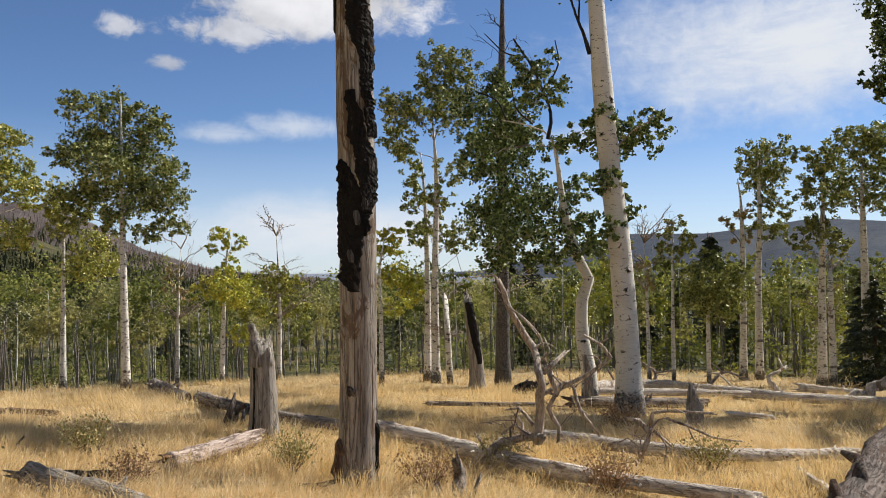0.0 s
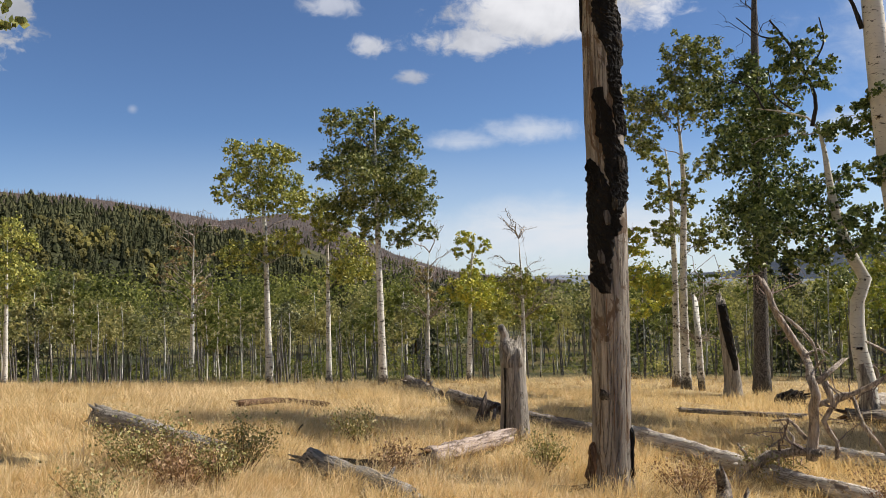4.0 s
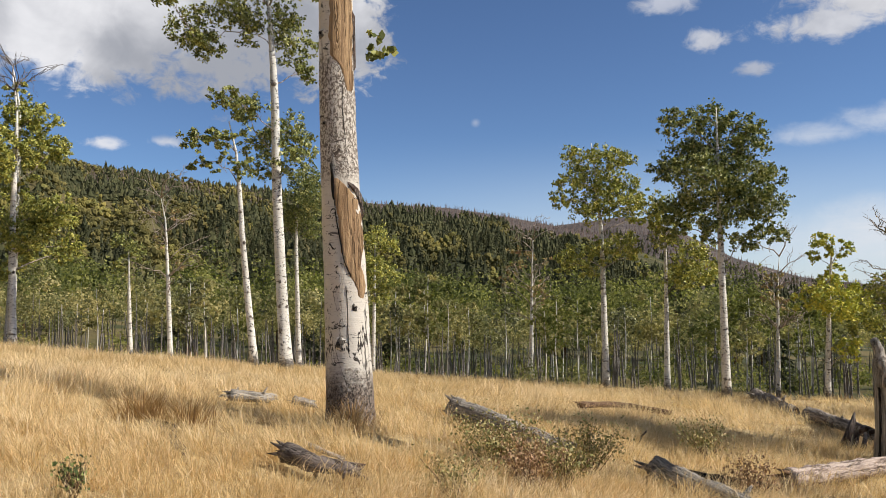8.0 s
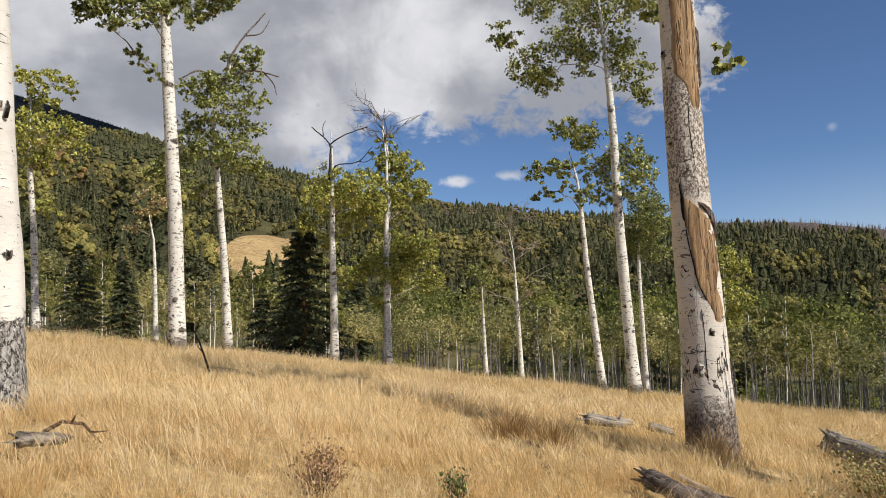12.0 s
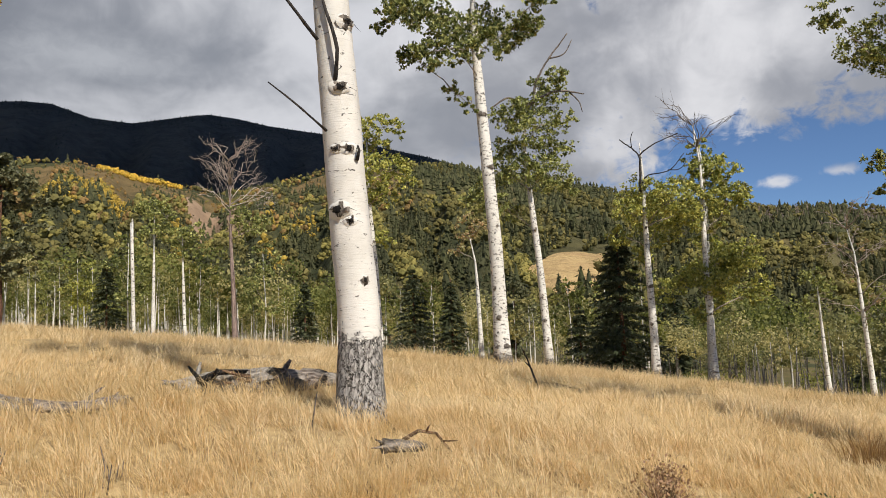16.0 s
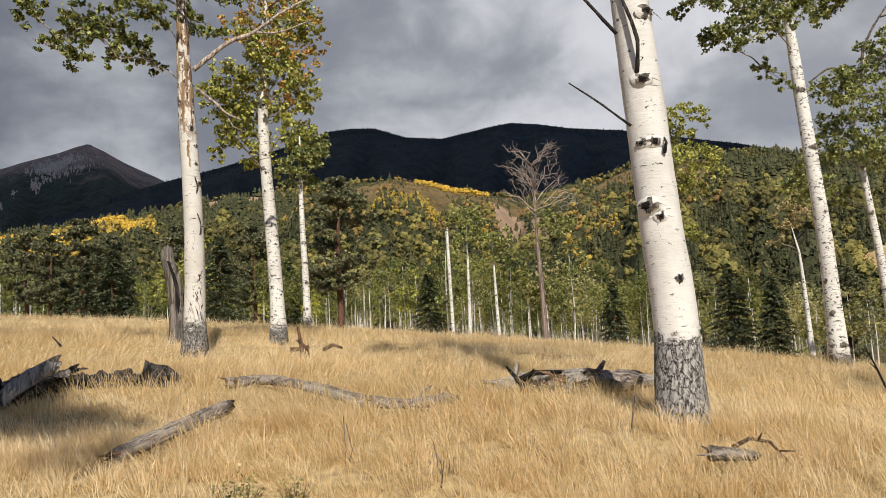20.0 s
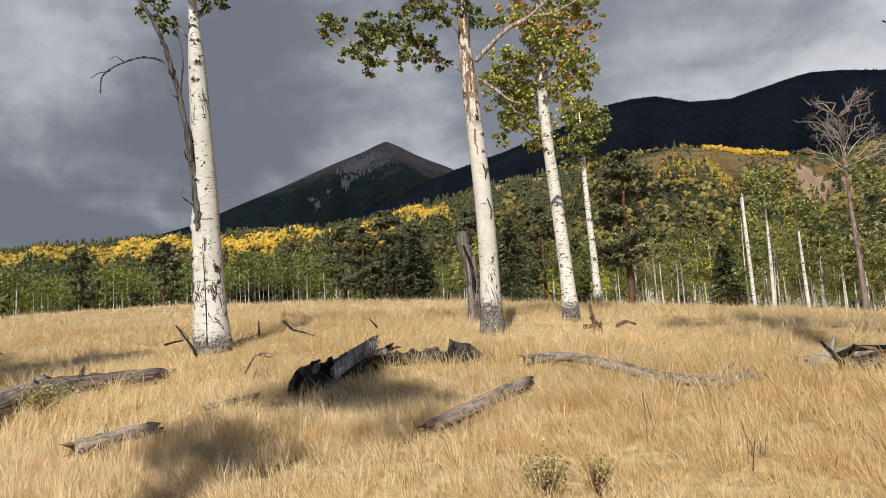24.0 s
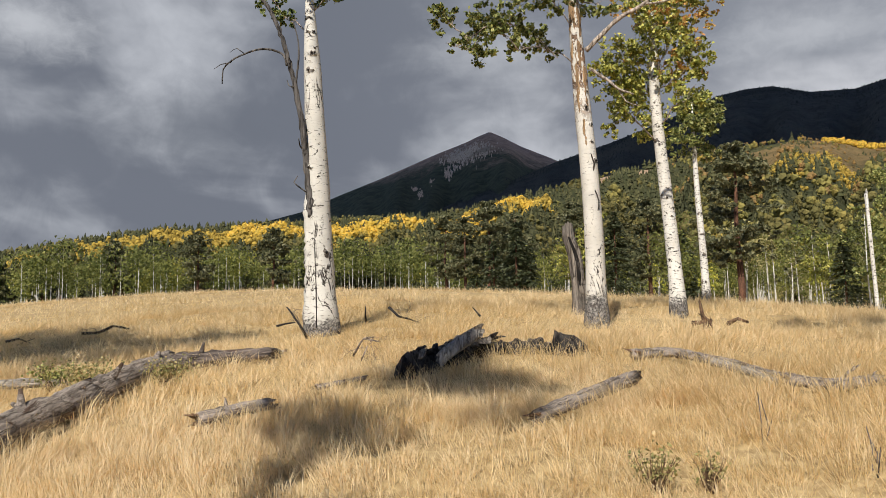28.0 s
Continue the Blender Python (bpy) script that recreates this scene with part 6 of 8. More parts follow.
# single ones that stand out
for proto, yaw, d, s in ((FINE[0], 75.7, 31, 0.80), (FINE[1], 76.4, 33, 0.72), (FINE[1], 78.6, 36, 0.6), (FINE[2], 117.3, 42, 0.80), (FINE[2], 134.4, 68, 0.85), (FINE[2], 132.6, 72, 0.8), (FINE[2], 137.6, 74, 0.78), (FINE[2], 136.2, 70, 0.72), (FINE[2], 128.2, 58, 0.72), (FINE[2], 123.2, 54, 0.7), (PINES[0], 149.9, 100, 0.95), (PINES[2], 155.0, 104, 0.85),
                         (FINE[1], -27.6, 27, 0.62), (FINE[1], -29.8, 28, 0.66), (FINE[0], 90.3, 32, 0.50), (FINE[1], 93.5, 36, 0.62), (FIRS[1], 87.6, 42, 0.5), (FINE[0], 125.5, 40, 0.62), (FIRS[2], 7.0, 60, 0.55), (FIRS[0], 4.0, 62, 0.5), (FINE[0], 111.0, 46, 0.6), (FIRS[1], 98.0, 48, 0.5)):
    plant(proto, yaw, d, yaw, s)
for p in ASPENS + FIRS + PINES + FINE:
    drop(p)


def undergrowth(seed, n, yaw, d, tall, key, label):
    g = np.random.default_rng(seed)
    a, r = g.uniform(*yaw, n), g.uniform(*d, n)
    X, Y = -np.sin(np.radians(a)) * r, np.cos(np.radians(a)) * r
    V, F = puffs(np.stack([X, Y, ground(X, Y) - 0.5 * g.uniform(*tall, n)], 1), g.uniform(*tall, n), g, 260 if d[0] < 42 else 150, 1.1, 0.019 if d[0] < 42 else 0.033)
    stuff("undergrowth", label, V, F, LEAF[key], "bush")


undergrowth(61, 200, (-36, 64), (58, 84), (1.2, 3.0), "woodgreen", "dark leafy undergrowth inside the wood")
undergrowth(63, 36, (-36, 66), (43, 52), (0.5, 1.5), "woodgreen", "low green bushes at the wood's foot")
undergrowth(64, 75, (-37, 36), (33, 43), (1.2, 2.8), "woodgreen", "green leafy thicket along the meadow's lower edge")
undergrowth(65, 34, (-37, 36), (32, 42), (1.2, 2.8), "woodgrey", "grey-green thin thicket along the meadow's lower edge")
undergrowth(66, 26, (-37, -10), (28, 36), (1.4, 3.4), "woodturn", "yellowing bushes along the meadow's lower edge")
undergrowth(62, 110, (62, 118), (46, 84), (1.0, 2.8), "woodgreen", "dark leafy undergrowth below the hill")


def saplings(seed, n, yaw, d, tall, label):
    """A thicket of thin bare young stems, too many to tell apart."""
    g = np.random.default_rng(seed)
    tubes = []
    for _ in range(n):
        a, r, h = math.radians(g.uniform(*yaw)), g.uniform(*d), g.uniform(*tall)
        x, y = -math.sin(a) * r, math.cos(a) * r
        z, w = gnd(x, y), g.uniform(0.022, 0.05)
        lean = g.normal(0, 0.06 * h, 2)
        tubes.append(tube([(x, y, z - 0.1), (x + 0.4 * lean[0], y + 0.6 * lean[1], z + 0.5 * h), (x + lean[0], y + lean[1], z + h)], [w, w * 0.8, w * 0.35], 5, 0.0, g))
    v, f = joined(tubes)
    stuff("aspen_stems", label, v, f, BARK["asp"], "forest")


saplings(71, 230, (-36, 36), (30.5, 40), (0.8, 2.9), "thin pale young stems crowding the meadow's lower edge")
saplings(72, 200, (34, 68), (41, 52), (0.8, 2.8), "thin pale young stems along the wood's foot")


def deep_wood(seed, n, yaw, d, tall, key, label):
    """The mass of trees behind the first rows: pale stems and leaf sprays, too many to tell apart."""
    g = np.random.default_rng(seed)
    a = g.uniform(*yaw, n)
    r = g.uniform(*d, n)
    X, Y = -np.sin(np.radians(a)) * r, np.cos(np.radians(a)) * r
    P = np.stack([X, Y, ground(X, Y) - 0.2], 1)
    H = g.uniform(*tall, n)
    mid = (g.uniform(0.66, 0.80, n) if d[0] < 60 else g.uniform(0.52, 0.74, n))[:, None]
    V, F = puffs(P, H, g, 520 if d[0] < 60 else 400 if d[0] < 88 else 240, 0.62, 0.0155 if d[0] < 60 else 0.0155 if d[0] < 88 else 0.021, mid, 0.98 - mid, 9)
    stuff("aspen_wood", label, V, F, LEAF[key], "forest")
    if d[0] < 60:
        # more stems than crowns in the front rows
        P = np.concatenate([P, P + np.stack([g.normal(0, 1.2, n), g.normal(0, 1.2, n), 0 * H], 1)])
        P[:, 2] = ground(P[:, 0], P[:, 1]) - 0.2
        H, n = np.concatenate([H, H * 0.9]), 2 * n
    w = 0.05 + 0.04 * g.random(n)
    B = np.stack([P + np.stack([w * math.cos(q), w * math.sin(q), 0 * w], 1) for q in (0, 2.1, 4.2)], 1)
    T = P + np.stack([g.normal(0, 0.15, n), g.normal(0, 0.15, n), H * 0.85], 1)
    V = np.concatenate([B, T[:, None]], 1).reshape(-1, 3)
    b = (np.arange(n) * 4)[:, None]
    F = np.concatenate([np.concatenate([b, b + 1, b + 3], 1), np.concatenate([b + 1, b + 2, b + 3], 1), np.concatenate([b + 2, b, b + 3], 1)])
    stuff("aspen_stems", "thin pale stems deep in the wood", V, F, BARK["asp"], "forest")


deep_wood(41, 240, (-36, 64), (50, 80), (4.0, 6.6), "woodgrey", "dense grey-green aspen wood beyond the meadow")
deep_wood(42, 125, (-36, 21), (72, 140), (6.4, 10.2), "woodgreen", "olive-green aspen wood in the valley")
deep_wood(52, 110, (21, 70), (72, 140), (8.0, 12.0), "woodgreen", "tall olive-green aspen wood below the burnt hill")
deep_wood(43, 90, (-36, 60), (70, 130), (4.8, 7.5), "woodturn", "turning aspens scattered through the valley wood")
deep_wood(44, 130, (62, 118), (48, 110), (3.6, 6.8), "woodgrey", "grey-green aspen wood below the hill")
deep_wood(45, 110, (64, 122), (70, 160), (5.5, 9.0), "woodgreen", "olive-green aspen wood below the hill")
deep_wood(50, 80, (94, 122), (46, 95), (3.6, 6.6), "woodlight", "light green aspens along the foot of the hill")
deep_wood(46, 210, (134, 174), (112, 160), (6.5, 9.5), "woodlight", "green aspen wood beyond the meadow crest")
deep_wood(49, 60, (112, 134), (90, 160), (6.0, 9.0), "woodgreen", "green aspen wood under the mountain")
deep_wood(47, 54, (112, 174), (118, 170), (6.0, 9.0), "woodturn", "turning aspens beyond the meadow crest")
deep_wood(48, 24, (84, 120), (90, 160), (5.0, 8.0), "yel", "golden aspens below the mountain")

# ---- the near standing trunks ----


def stand(name, x, y, label, cat="tree"):
    root = new(name)
    root.empty_display_size = 0.2
    root.matrix_world = Matrix.Translation((x, y, gnd(x, y))) @ Matrix.Rotation(math.atan2(-x, y), 4, "Z")
    return tagged(root, label, cat)


def stem(root, path, radii, mat, sides=28, rough=0.015, flare=0.35, jag=0.0, flute=0.0, seed=1, name="trunk"):
    g = np.random.default_rng(seed)
    P, r = fine([(0, 0, -0.3)] + [(u, 0, z) for u, z in path], radii, 0.12)
    r = r * (1 + flare * np.exp(-np.maximum(P[:, 2], 0) / 0.28))
    v, q, c = tube(P, r, sides, rough, g, jag, flute)
    mesh(name, v, [q, c], mat, root)
    return P, r


def patch(root, name, P, r, rows, mat, out, label, seed=3, lump=0.0, ragged=0.03, step=0.05, cols=11):
    """A piece of bark or bare wood on a trunk's face: rows of (height, edge, edge), the edges from -1 to 1 across the face."""
    root = trunk_of(root)
    g = np.random.default_rng(seed)
    rows = np.array(rows, float)
    zz = np.linspace(rows[0, 0], rows[-1, 0], max(6, int(abs(rows[-1, 0] - rows[0, 0]) / step)))
    asc = rows[np.argsort(rows[:, 0])]
    a, b = np.interp(zz, asc[:, 0], asc[:, 1]), np.interp(zz, asc[:, 0], asc[:, 2])
    wide = np.minimum(1.0, np.abs(b - a) * 3)
    soft = np.ones(5) / 5

    def edge_noise():
        return (np.convolve(g.normal(0, 2.2, len(zz) + 4), soft, "valid") + g.normal(0, 0.5, len(zz))) * ragged * wide

    a, b = a + edge_noise(), b + edge_noise()
    m = cols
    V = []
    for k, z in enumerate(zz):
        i = np.interp(z, P[:, 2], np.arange(len(P)))
        cx, cy, rr = np.interp(i, np.arange(len(P)), P[:, 0]), np.interp(i, np.arange(len(P)), P[:, 1]), np.interp(i, np.arange(len(P)), r)
        t0, t1 = math.asin(max(-0.995, min(0.995, a[k]))), math.asin(max(-0.995, min(0.995, b[k])))
        if b[k] > 1:
            t1 += min(b[k] - 1, 1.2)
        for j in range(m):
            th = t0 + (t1 - t0) * j / (m - 1)
            edge = j in (0, m - 1) or k in (0, len(zz) - 1)
            rad = rr + (-0.006 if edge else out + lump * g.random())
            V.append((cx + rad * math.sin(th), cy - rad * math.cos(th), z))
    n = len(zz)
    i, j = np.meshgrid(np.arange(n - 1), np.arange(m - 1), indexing="ij")
    F = np.stack([i * m + j, i * m + j + 1, (i + 1) * m + j + 1, (i + 1) * m + j], -1).reshape(-1, 4)
    return mesh(name, V, F, mat, root, lump < 0.02, label)


def limbs(root, mat, paths, name="dead_limb", label="dark dead limb", seed=9, front=0.1):
    g = np.random.default_rng(seed)
    for r, pts in paths:
        P, rr = fine([(u, (-front if k == 0 else 0.04 * g.standard_normal() - 1.45 * front + 0.025), z) for k, (u, z) in enumerate(pts)], np.linspace(r, r * 0.45, len(pts)), 0.08)
        P[1:-1] += g.standard_normal((len(P) - 2, 3)) * r * 0.1
        v, q, c = tube(P, rr, 7, 0.08, g)
        mesh(name, v, [q, c], mat, root, True, label)


# aspen with black foot and branch scars
eye_tree = stand("aspen_tree", -7.13, -0.54, "big white aspen with black rough foot and dead lower limbs")
P, r = stem(eye_tree, [(0.0, 0.3), (0.01, 0.63), (-0.01, 1.12), (-0.05, 1.63), (-0.11, 2.81), (-0.16, 3.71), (-0.21, 5.09), (-0.25, 7.5), (-0.2, 10.0)], [0.21, 0.195, 0.185, 0.18, 0.175, 0.17, 0.16, 0.15, 0.11, 0.06], BARK["eye"], 32, 0.012, 0.12, seed=21)
for k, (z, u, s) in enumerate([(1.74, -0.45, 0.045), (1.58, 0.05, 0.032), (2.27, -0.35, 0.028), (2.2, 0.25, 0.035), (2.86, 0.05, 0.045), (3.44, 0.7, 0.045), (1.15, 0.4, 0.025)]):
    knot(eye_tree, P, r, z, u, s * 1.35, 50 + k, BARK["eye"])
limbs(eye_tree, WOOD["darktwig"], [(0.017, [(-0.28, 3.25), (-0.48, 3.51), (-0.64, 3.76), (-0.8, 4.1)]), (0.02, [(-0.14, 2.86), (-0.11, 3.12), (-0.2, 3.5), (-0.25, 3.72), (-0.34, 4.2)]),
                                    (0.012, [(-0.22, 2.43), (-0.49, 2.67), (-0.71, 2.86)]), (0.017, [(0.03, 2.17), (0.05, 2.24), (0.04, 2.30)])], front=0.15)
crown = np.random.default_rng(5)
pts = np.concatenate([clump_points(np.array([crown.normal(0, 1.1), crown.normal(0, 1.1), crown.uniform(6.5, 10.5)]), 0.8, 420, crown) for _ in range(12)])
v, f = leaf_quads(pts, 0.075, crown)
mesh("crown", v, f, LEAF["green"], eye_tree, False)

# aspen whose bark is torn away
torn_tree = stand("aspen_tree", -6.78, 6.08, "big white aspen with torn bark baring orange wood")
P, r = stem(torn_tree, [(-0.01, 0.3), (-0.02, 0.69), (-0.05, 1.56), (-0.1, 2.63), (-0.13, 3.7), (-0.14, 4.73), (-0.16, 6.35), (-0.1, 9.0)], [0.26, 0.255, 0.25, 0.235, 0.212, 0.195, 0.19, 0.17, 0.08], BARK["torn"], 32, 0.014, 0.10, seed=22)
patch(torn_tree, "bare_wood", P, r, [(2.72, -0.38, -0.3), (2.60, -0.38, 0.35), (2.45, -0.34, 0.92), (2.2, -0.26, 0.98), (1.9, -0.1, 0.95), (1.7, 0.05, 0.9), (1.55, 0.4, 0.88), (1.37, 0.7, 0.8)], WOOD["inner"], 0.006, "bare orange wood under torn bark", 4, 0.004, 0.04)
patch(torn_tree, "bare_wood", P, r, [(5.6, -0.4, 0.9), (4.73, -0.42, 0.95), (4.3, -0.42, 0.96), (4.06, -0.36, 0.96), (3.98, -0.1, 0.95), (3.93, 0.32, 0.93), (3.78, 0.46, 0.90), (3.64, 0.56, 0.84)], WOOD["inner"], 0.006, "bare orange wood under torn bark", 5, 0.004, 0.04)
patch(torn_tree, "bark_flap", P, r, [(2.88, -0.42, -0.39), (2.76, -0.44, -0.32), (2.66, -0.43, -0.26), (2.55, -0.41, -0.3), (2.45, -0.38, -0.34)], WOOD["burnt"], 0.018, "dark pointed lip of torn bark", 6, 0.012, 0.03, 0.03)
patch(torn_tree, "bark_flap", P, r, [(2.66, 0.3, 0.36), (2.61, 0.45, 0.72), (2.52, 0.78, 1.0), (2.36, 0.93, 1.08), (2.26, 0.98, 1.06)], WOOD["dark"], 0.014, "dark curled flap of bark", 65, 0.012, 0.04, 0.03)
patch(torn_tree, "bark_crack", P, r, [(3.75, 0.30, 0.35), (3.45, 0.25, 0.29), (3.1, 0.36, 0.39), (2.8, 0.43, 0.46), (2.66, 0.41, 0.43)], WOOD["burnt"], 0.002, "dark crack in bark", 62)
patch(torn_tree, "torn_edge", P, r, [(2.6, -0.40, -0.35), (2.3, -0.31, -0.25), (2.0, -0.17, -0.10), (1.8, -0.06, 0.01), (1.6, 0.27, 0.34)], WOOD["burnt"], 0.008, "dark torn edge of bark", 63, 0.004, 0.05, 0.03)
patch(torn_tree, "bark_crack", P, r, [(1.55, -0.0, 0.04), (1.3, 0.04, 0.07), (1.0, 0.0, 0.05), (0.75, 0.02, 0.06)], WOOD["burnt"], 0.002, "dark crack in bark", 9)
patch(torn_tree, "bark_flap", P, r, [(4.6, 0.93, 1.2), (4.3, 0.95, 1.22), (4.0, 0.96, 1.15), (3.9, 0.97, 1.05)], WOOD["dark"], 0.014, "dark curled strip of bark", 7, 0.01)
for k, (z, u, s) in enumerate([(4.35, -0.8, 0.05), (1.3, 0.35, 0.03), (3.3, -0.7, 0.03), (0.95, -0.35, 0.06)]):
    knot(torn_tree, P, r, z, u, s, 80 + k, BARK["torn"])
pts = np.concatenate([clump_points(np.array([crown.normal(0.1, 0.8), crown.normal(0.6, 0.8), crown.uniform(6.3, 9.5)]), 0.7, 400, crown) for _ in range(10)] + [clump_points(np.array([0.35, 0.3, 4.25]), 0.22, 60, crown), clump_points(np.array([-0.35, 0.3, 4.9]), 0.25, 60, crown)])
v, f = leaf_quads(pts, 0.075, crown)
mesh("crown", v, f, LEAF["olive"], torn_tree, False)

# burnt standing trunk
burnt = stand("burnt_snag", -1.01, 8.64, "tall barkless grey trunk with strips of charred bark", "dead tree")
P, r = stem(burnt, [(0.0, 0.15), (0.02, 0.39), (0.04, 1.47), (0.05, 2.67), (0.04, 3.89), (0.03, 5.11), (0.03, 6.33), (0.03, 7.6)], [0.24, 0.205, 0.195, 0.195, 0.195, 0.20, 0.185, 0.17, 0.15], WOOD["snag"], 32, 0.012, 0.10, 0.5, 0.015, 23)
for k, rows in enumerate((
        [(5.9, -0.4, 0.7), (5.21, -0.44, 0.66), (4.87, -0.39, 1.0), (4.7, -0.19, 1.1), (4.43, 0.32, 1.1), (4.29, 0.25, 0.9), (4.06, 0.3, 0.85), (3.8, 0.45, 1.0), (3.6, 0.55, 1.0)],
        [(4.1, -0.5, -0.05), (3.98, -0.54, 0.1), (3.85, -0.44, 0.32), (3.61, -0.32, 0.6), (3.4, -0.15, 1.05), (3.1, 0.07, 1.05), (2.9, 0.0, 0.9), (2.65, 0.1, 0.6), (2.55, 0.2, 0.4)],
        [(3.38, -0.9, -0.75), (3.3, -0.92, -0.5), (3.1, -0.97, 0.1), (3.0, -1.05, 0.3), (2.62, -1.08, 0.3), (2.32, -1.02, 0.18), (2.12, -0.97, 0.1), (2.04, -0.6, 0.06), (1.97, -0.35, 0.02)])):
    patch(burnt, "charred_bark", P, r, rows, WOOD["burnt"], 0.012, "thick black charred bark", 10 + k, 0.022, 0.06, 0.02, 19)
for k, (z, u) in enumerate(((2.75, -0.15), (2.9, 0.2), (2.35, -0.45), (4.6, 0.75), (3.3, 0.55))):
    patch(burnt, "bark_flake", P, r, [(z + 0.1, u, u + 0.1), (z, u - 0.06, u + 0.28), (z - 0.1, u + 0.1, u + 0.24)], WOOD["charbark"], 0.03, "grey flake of old bark", 40 + k, 0.02, 0.05, 0.03)
patch(burnt, "loose_bark", P, r, [(5.2, -1.1, -0.93), (4.9, -1.08, -0.95), (4.7, -1.02, -0.97)], WOOD["burnt"], 0.025, "hanging strip of dark bark", 13)
patch(burnt, "charred_bark", P, r, [(0.6, 0.93, 1.1), (0.35, 0.92, 1.15), (0.05, 0.85, 1.2)], WOOD["burnt"], 0.012, "dark strip of bark at the foot", 14, 0.02)
patch(burnt, "rotten_bark", P, r, [(0.45, -1.1, -0.85), (0.2, -1.15, -0.7), (0.02, -1.2, -0.55)], WOOD["brown"], 0.02, "brown rotten bark at the foot", 15, 0.03)
for k, rows in enumerate(([(2.1, 0.5, 0.53), (1.4, 0.47, 0.51), (0.8, 0.5, 0.52)], [(1.95, -0.2, -0.17), (1.3, -0.23, -0.2), (0.9, -0.2, -0.18)], [(1.7, 0.12, 0.15), (1.1, 0.1, 0.14), (0.4, 0.12, 0.14)], [(5.1, -0.72, -0.69), (4.2, -0.74, -0.71), (3.5, -0.7, -0.68)], [(1.5, 0.75, 0.79), (0.9, 0.74, 0.78), (0.5, 0.76, 0.79)], [(1.2, -0.62, -0.59), (0.5, -0.6, -0.57)])):
    patch(burnt, "wood_crack", P, r, rows, WOOD["brown"], 0.002, "dark crack along the grain", 16 + k, 0.0, 0.04)
knot(burnt, P, r, 0.95, -0.35, 0.05, 90)

# broken stumps
stump = stand("broken_stump", -2.53, 10.84, "grey broken stump with a tall splintered spike", "stump")
P, r = stem(stump, [(0.01, 0.3), (0.01, 0.59), (0.0, 1.0), (-0.02, 1.2)], [0.2, 0.185, 0.175, 0.165, 0.155], WOOD["grey"], 22, 0.03, 0.1, 0.12, 0.03, 24)
limbs(stump, WOOD["grey"], [(0.10, [(-0.06, 1.0), (-0.08, 1.25), (-0.11, 1.42), (-0.15, 1.55)]), (0.06, [(0.08, 1.0), (0.08, 1.24)])], "spike", "splintered spike of grey wood")
patch(stump, "wood_crack", P, r, [(1.1, -0.72, -0.6), (0.6, -0.75, -0.62), (0.1, -0.8, -0.62)], WOOD["burnt"], 0.003, "dark crack in the stump", 17)
stump2 = stand("burnt_stump", 0.61, 20.57, "broken stump with one charred black side", "stump")
P, r = stem(stump2, [(-0.02, 0.66), (-0.11, 1.39), (-0.19, 2.11)], [0.2, 0.18, 0.15, 0.11], WOOD["grey"], 16, 0.03, 0.2, 0.25, 0.03, 25)
patch(stump2, "charred_wood", P, r, [(2.2, -0.9, 0.9), (1.6, -0.6, 0.95), (1.0, -0.1, 0.9), (0.6, 0.2, 0.7)], WOOD["burnt"], 0.02, "black charred wood", 18, 0.02)
snag = stand("dead_snag", -11.92, -9.31, "grey broken standing trunk with a forked top", "dead tree")
P, r = stem(snag, [(0.0, 0.40), (-0.03, 0.7), (-0.05, 1.0), (-0.11, 1.28), (-0.17, 1.45), (-0.17, 1.58)], [0.15, 0.125, 0.12, 0.125, 0.11, 0.105, 0.09], WOOD["plate"], 20, 0.07, 0.2, 0.09, 0.08, 26)
patch(snag, "dark_hollow", P, r, [(1.5, -0.2, 0.3), (1.0, -0.1, 0.5), (0.5, 0.1, 0.6)], WOOD["burnt"], 0.004, "dark hollow in the trunk", 19)
stump3 = stand("pointed_stump", 3.88, 12.99, "small grey pointed stump in dry grass", "stump")
stem(stump3, [(-0.01, 0.26), (-0.04, 0.42), (-0.06, 0.5)], [0.14, 0.12, 0.08, 0.03], WOOD["grey"], 12, 0.06, 0.1, 0.1, 0.05, 27)

# further dead limbs of the standing trees
dead = stand("dead_tree", -7.55, -11.22, "dark grey dead stem leaning on a split aspen", "dead tree")
limbs(dead, WOOD["charbark"], [(0.07, [(-0.20, 1.9), (-0.21, 2.15), (-0.26, 2.7), (-0.32, 3.31), (-0.42, 3.9), (-0.53, 4.39), (-0.75, 5.18), (-1.05, 5.72)]), (0.022, [(-0.6, 4.5), (-0.67, 4.71), (-0.95, 4.76), (-1.24, 4.71), (-1.50, 4.52), (-1.65, 4.4), (-1.67, 4.16)]), (0.010, [(-1.52, 4.52), (-1.70, 4.50), (-1.80, 4.40)]), (0.008, [(-1.30, 4.68), (-1.42, 4.75), (-1.55, 4.72)]), (0.016, [(-0.30, 3.0), (-0.38, 3.12), (-0.40, 3.2)]), (0.014, [(-0.47, 4.1), (-0.57, 4.15), (-0.60, 4.25)]), (0.015, [(-0.25, 2.3), (-0.48, 2.48), (-0.42, 2.6)]), (0.02, [(-0.45, 4.2), (-0.4, 4.8), (-0.5, 5.3)])], "dead_limb", "dark grey-brown dead limb")

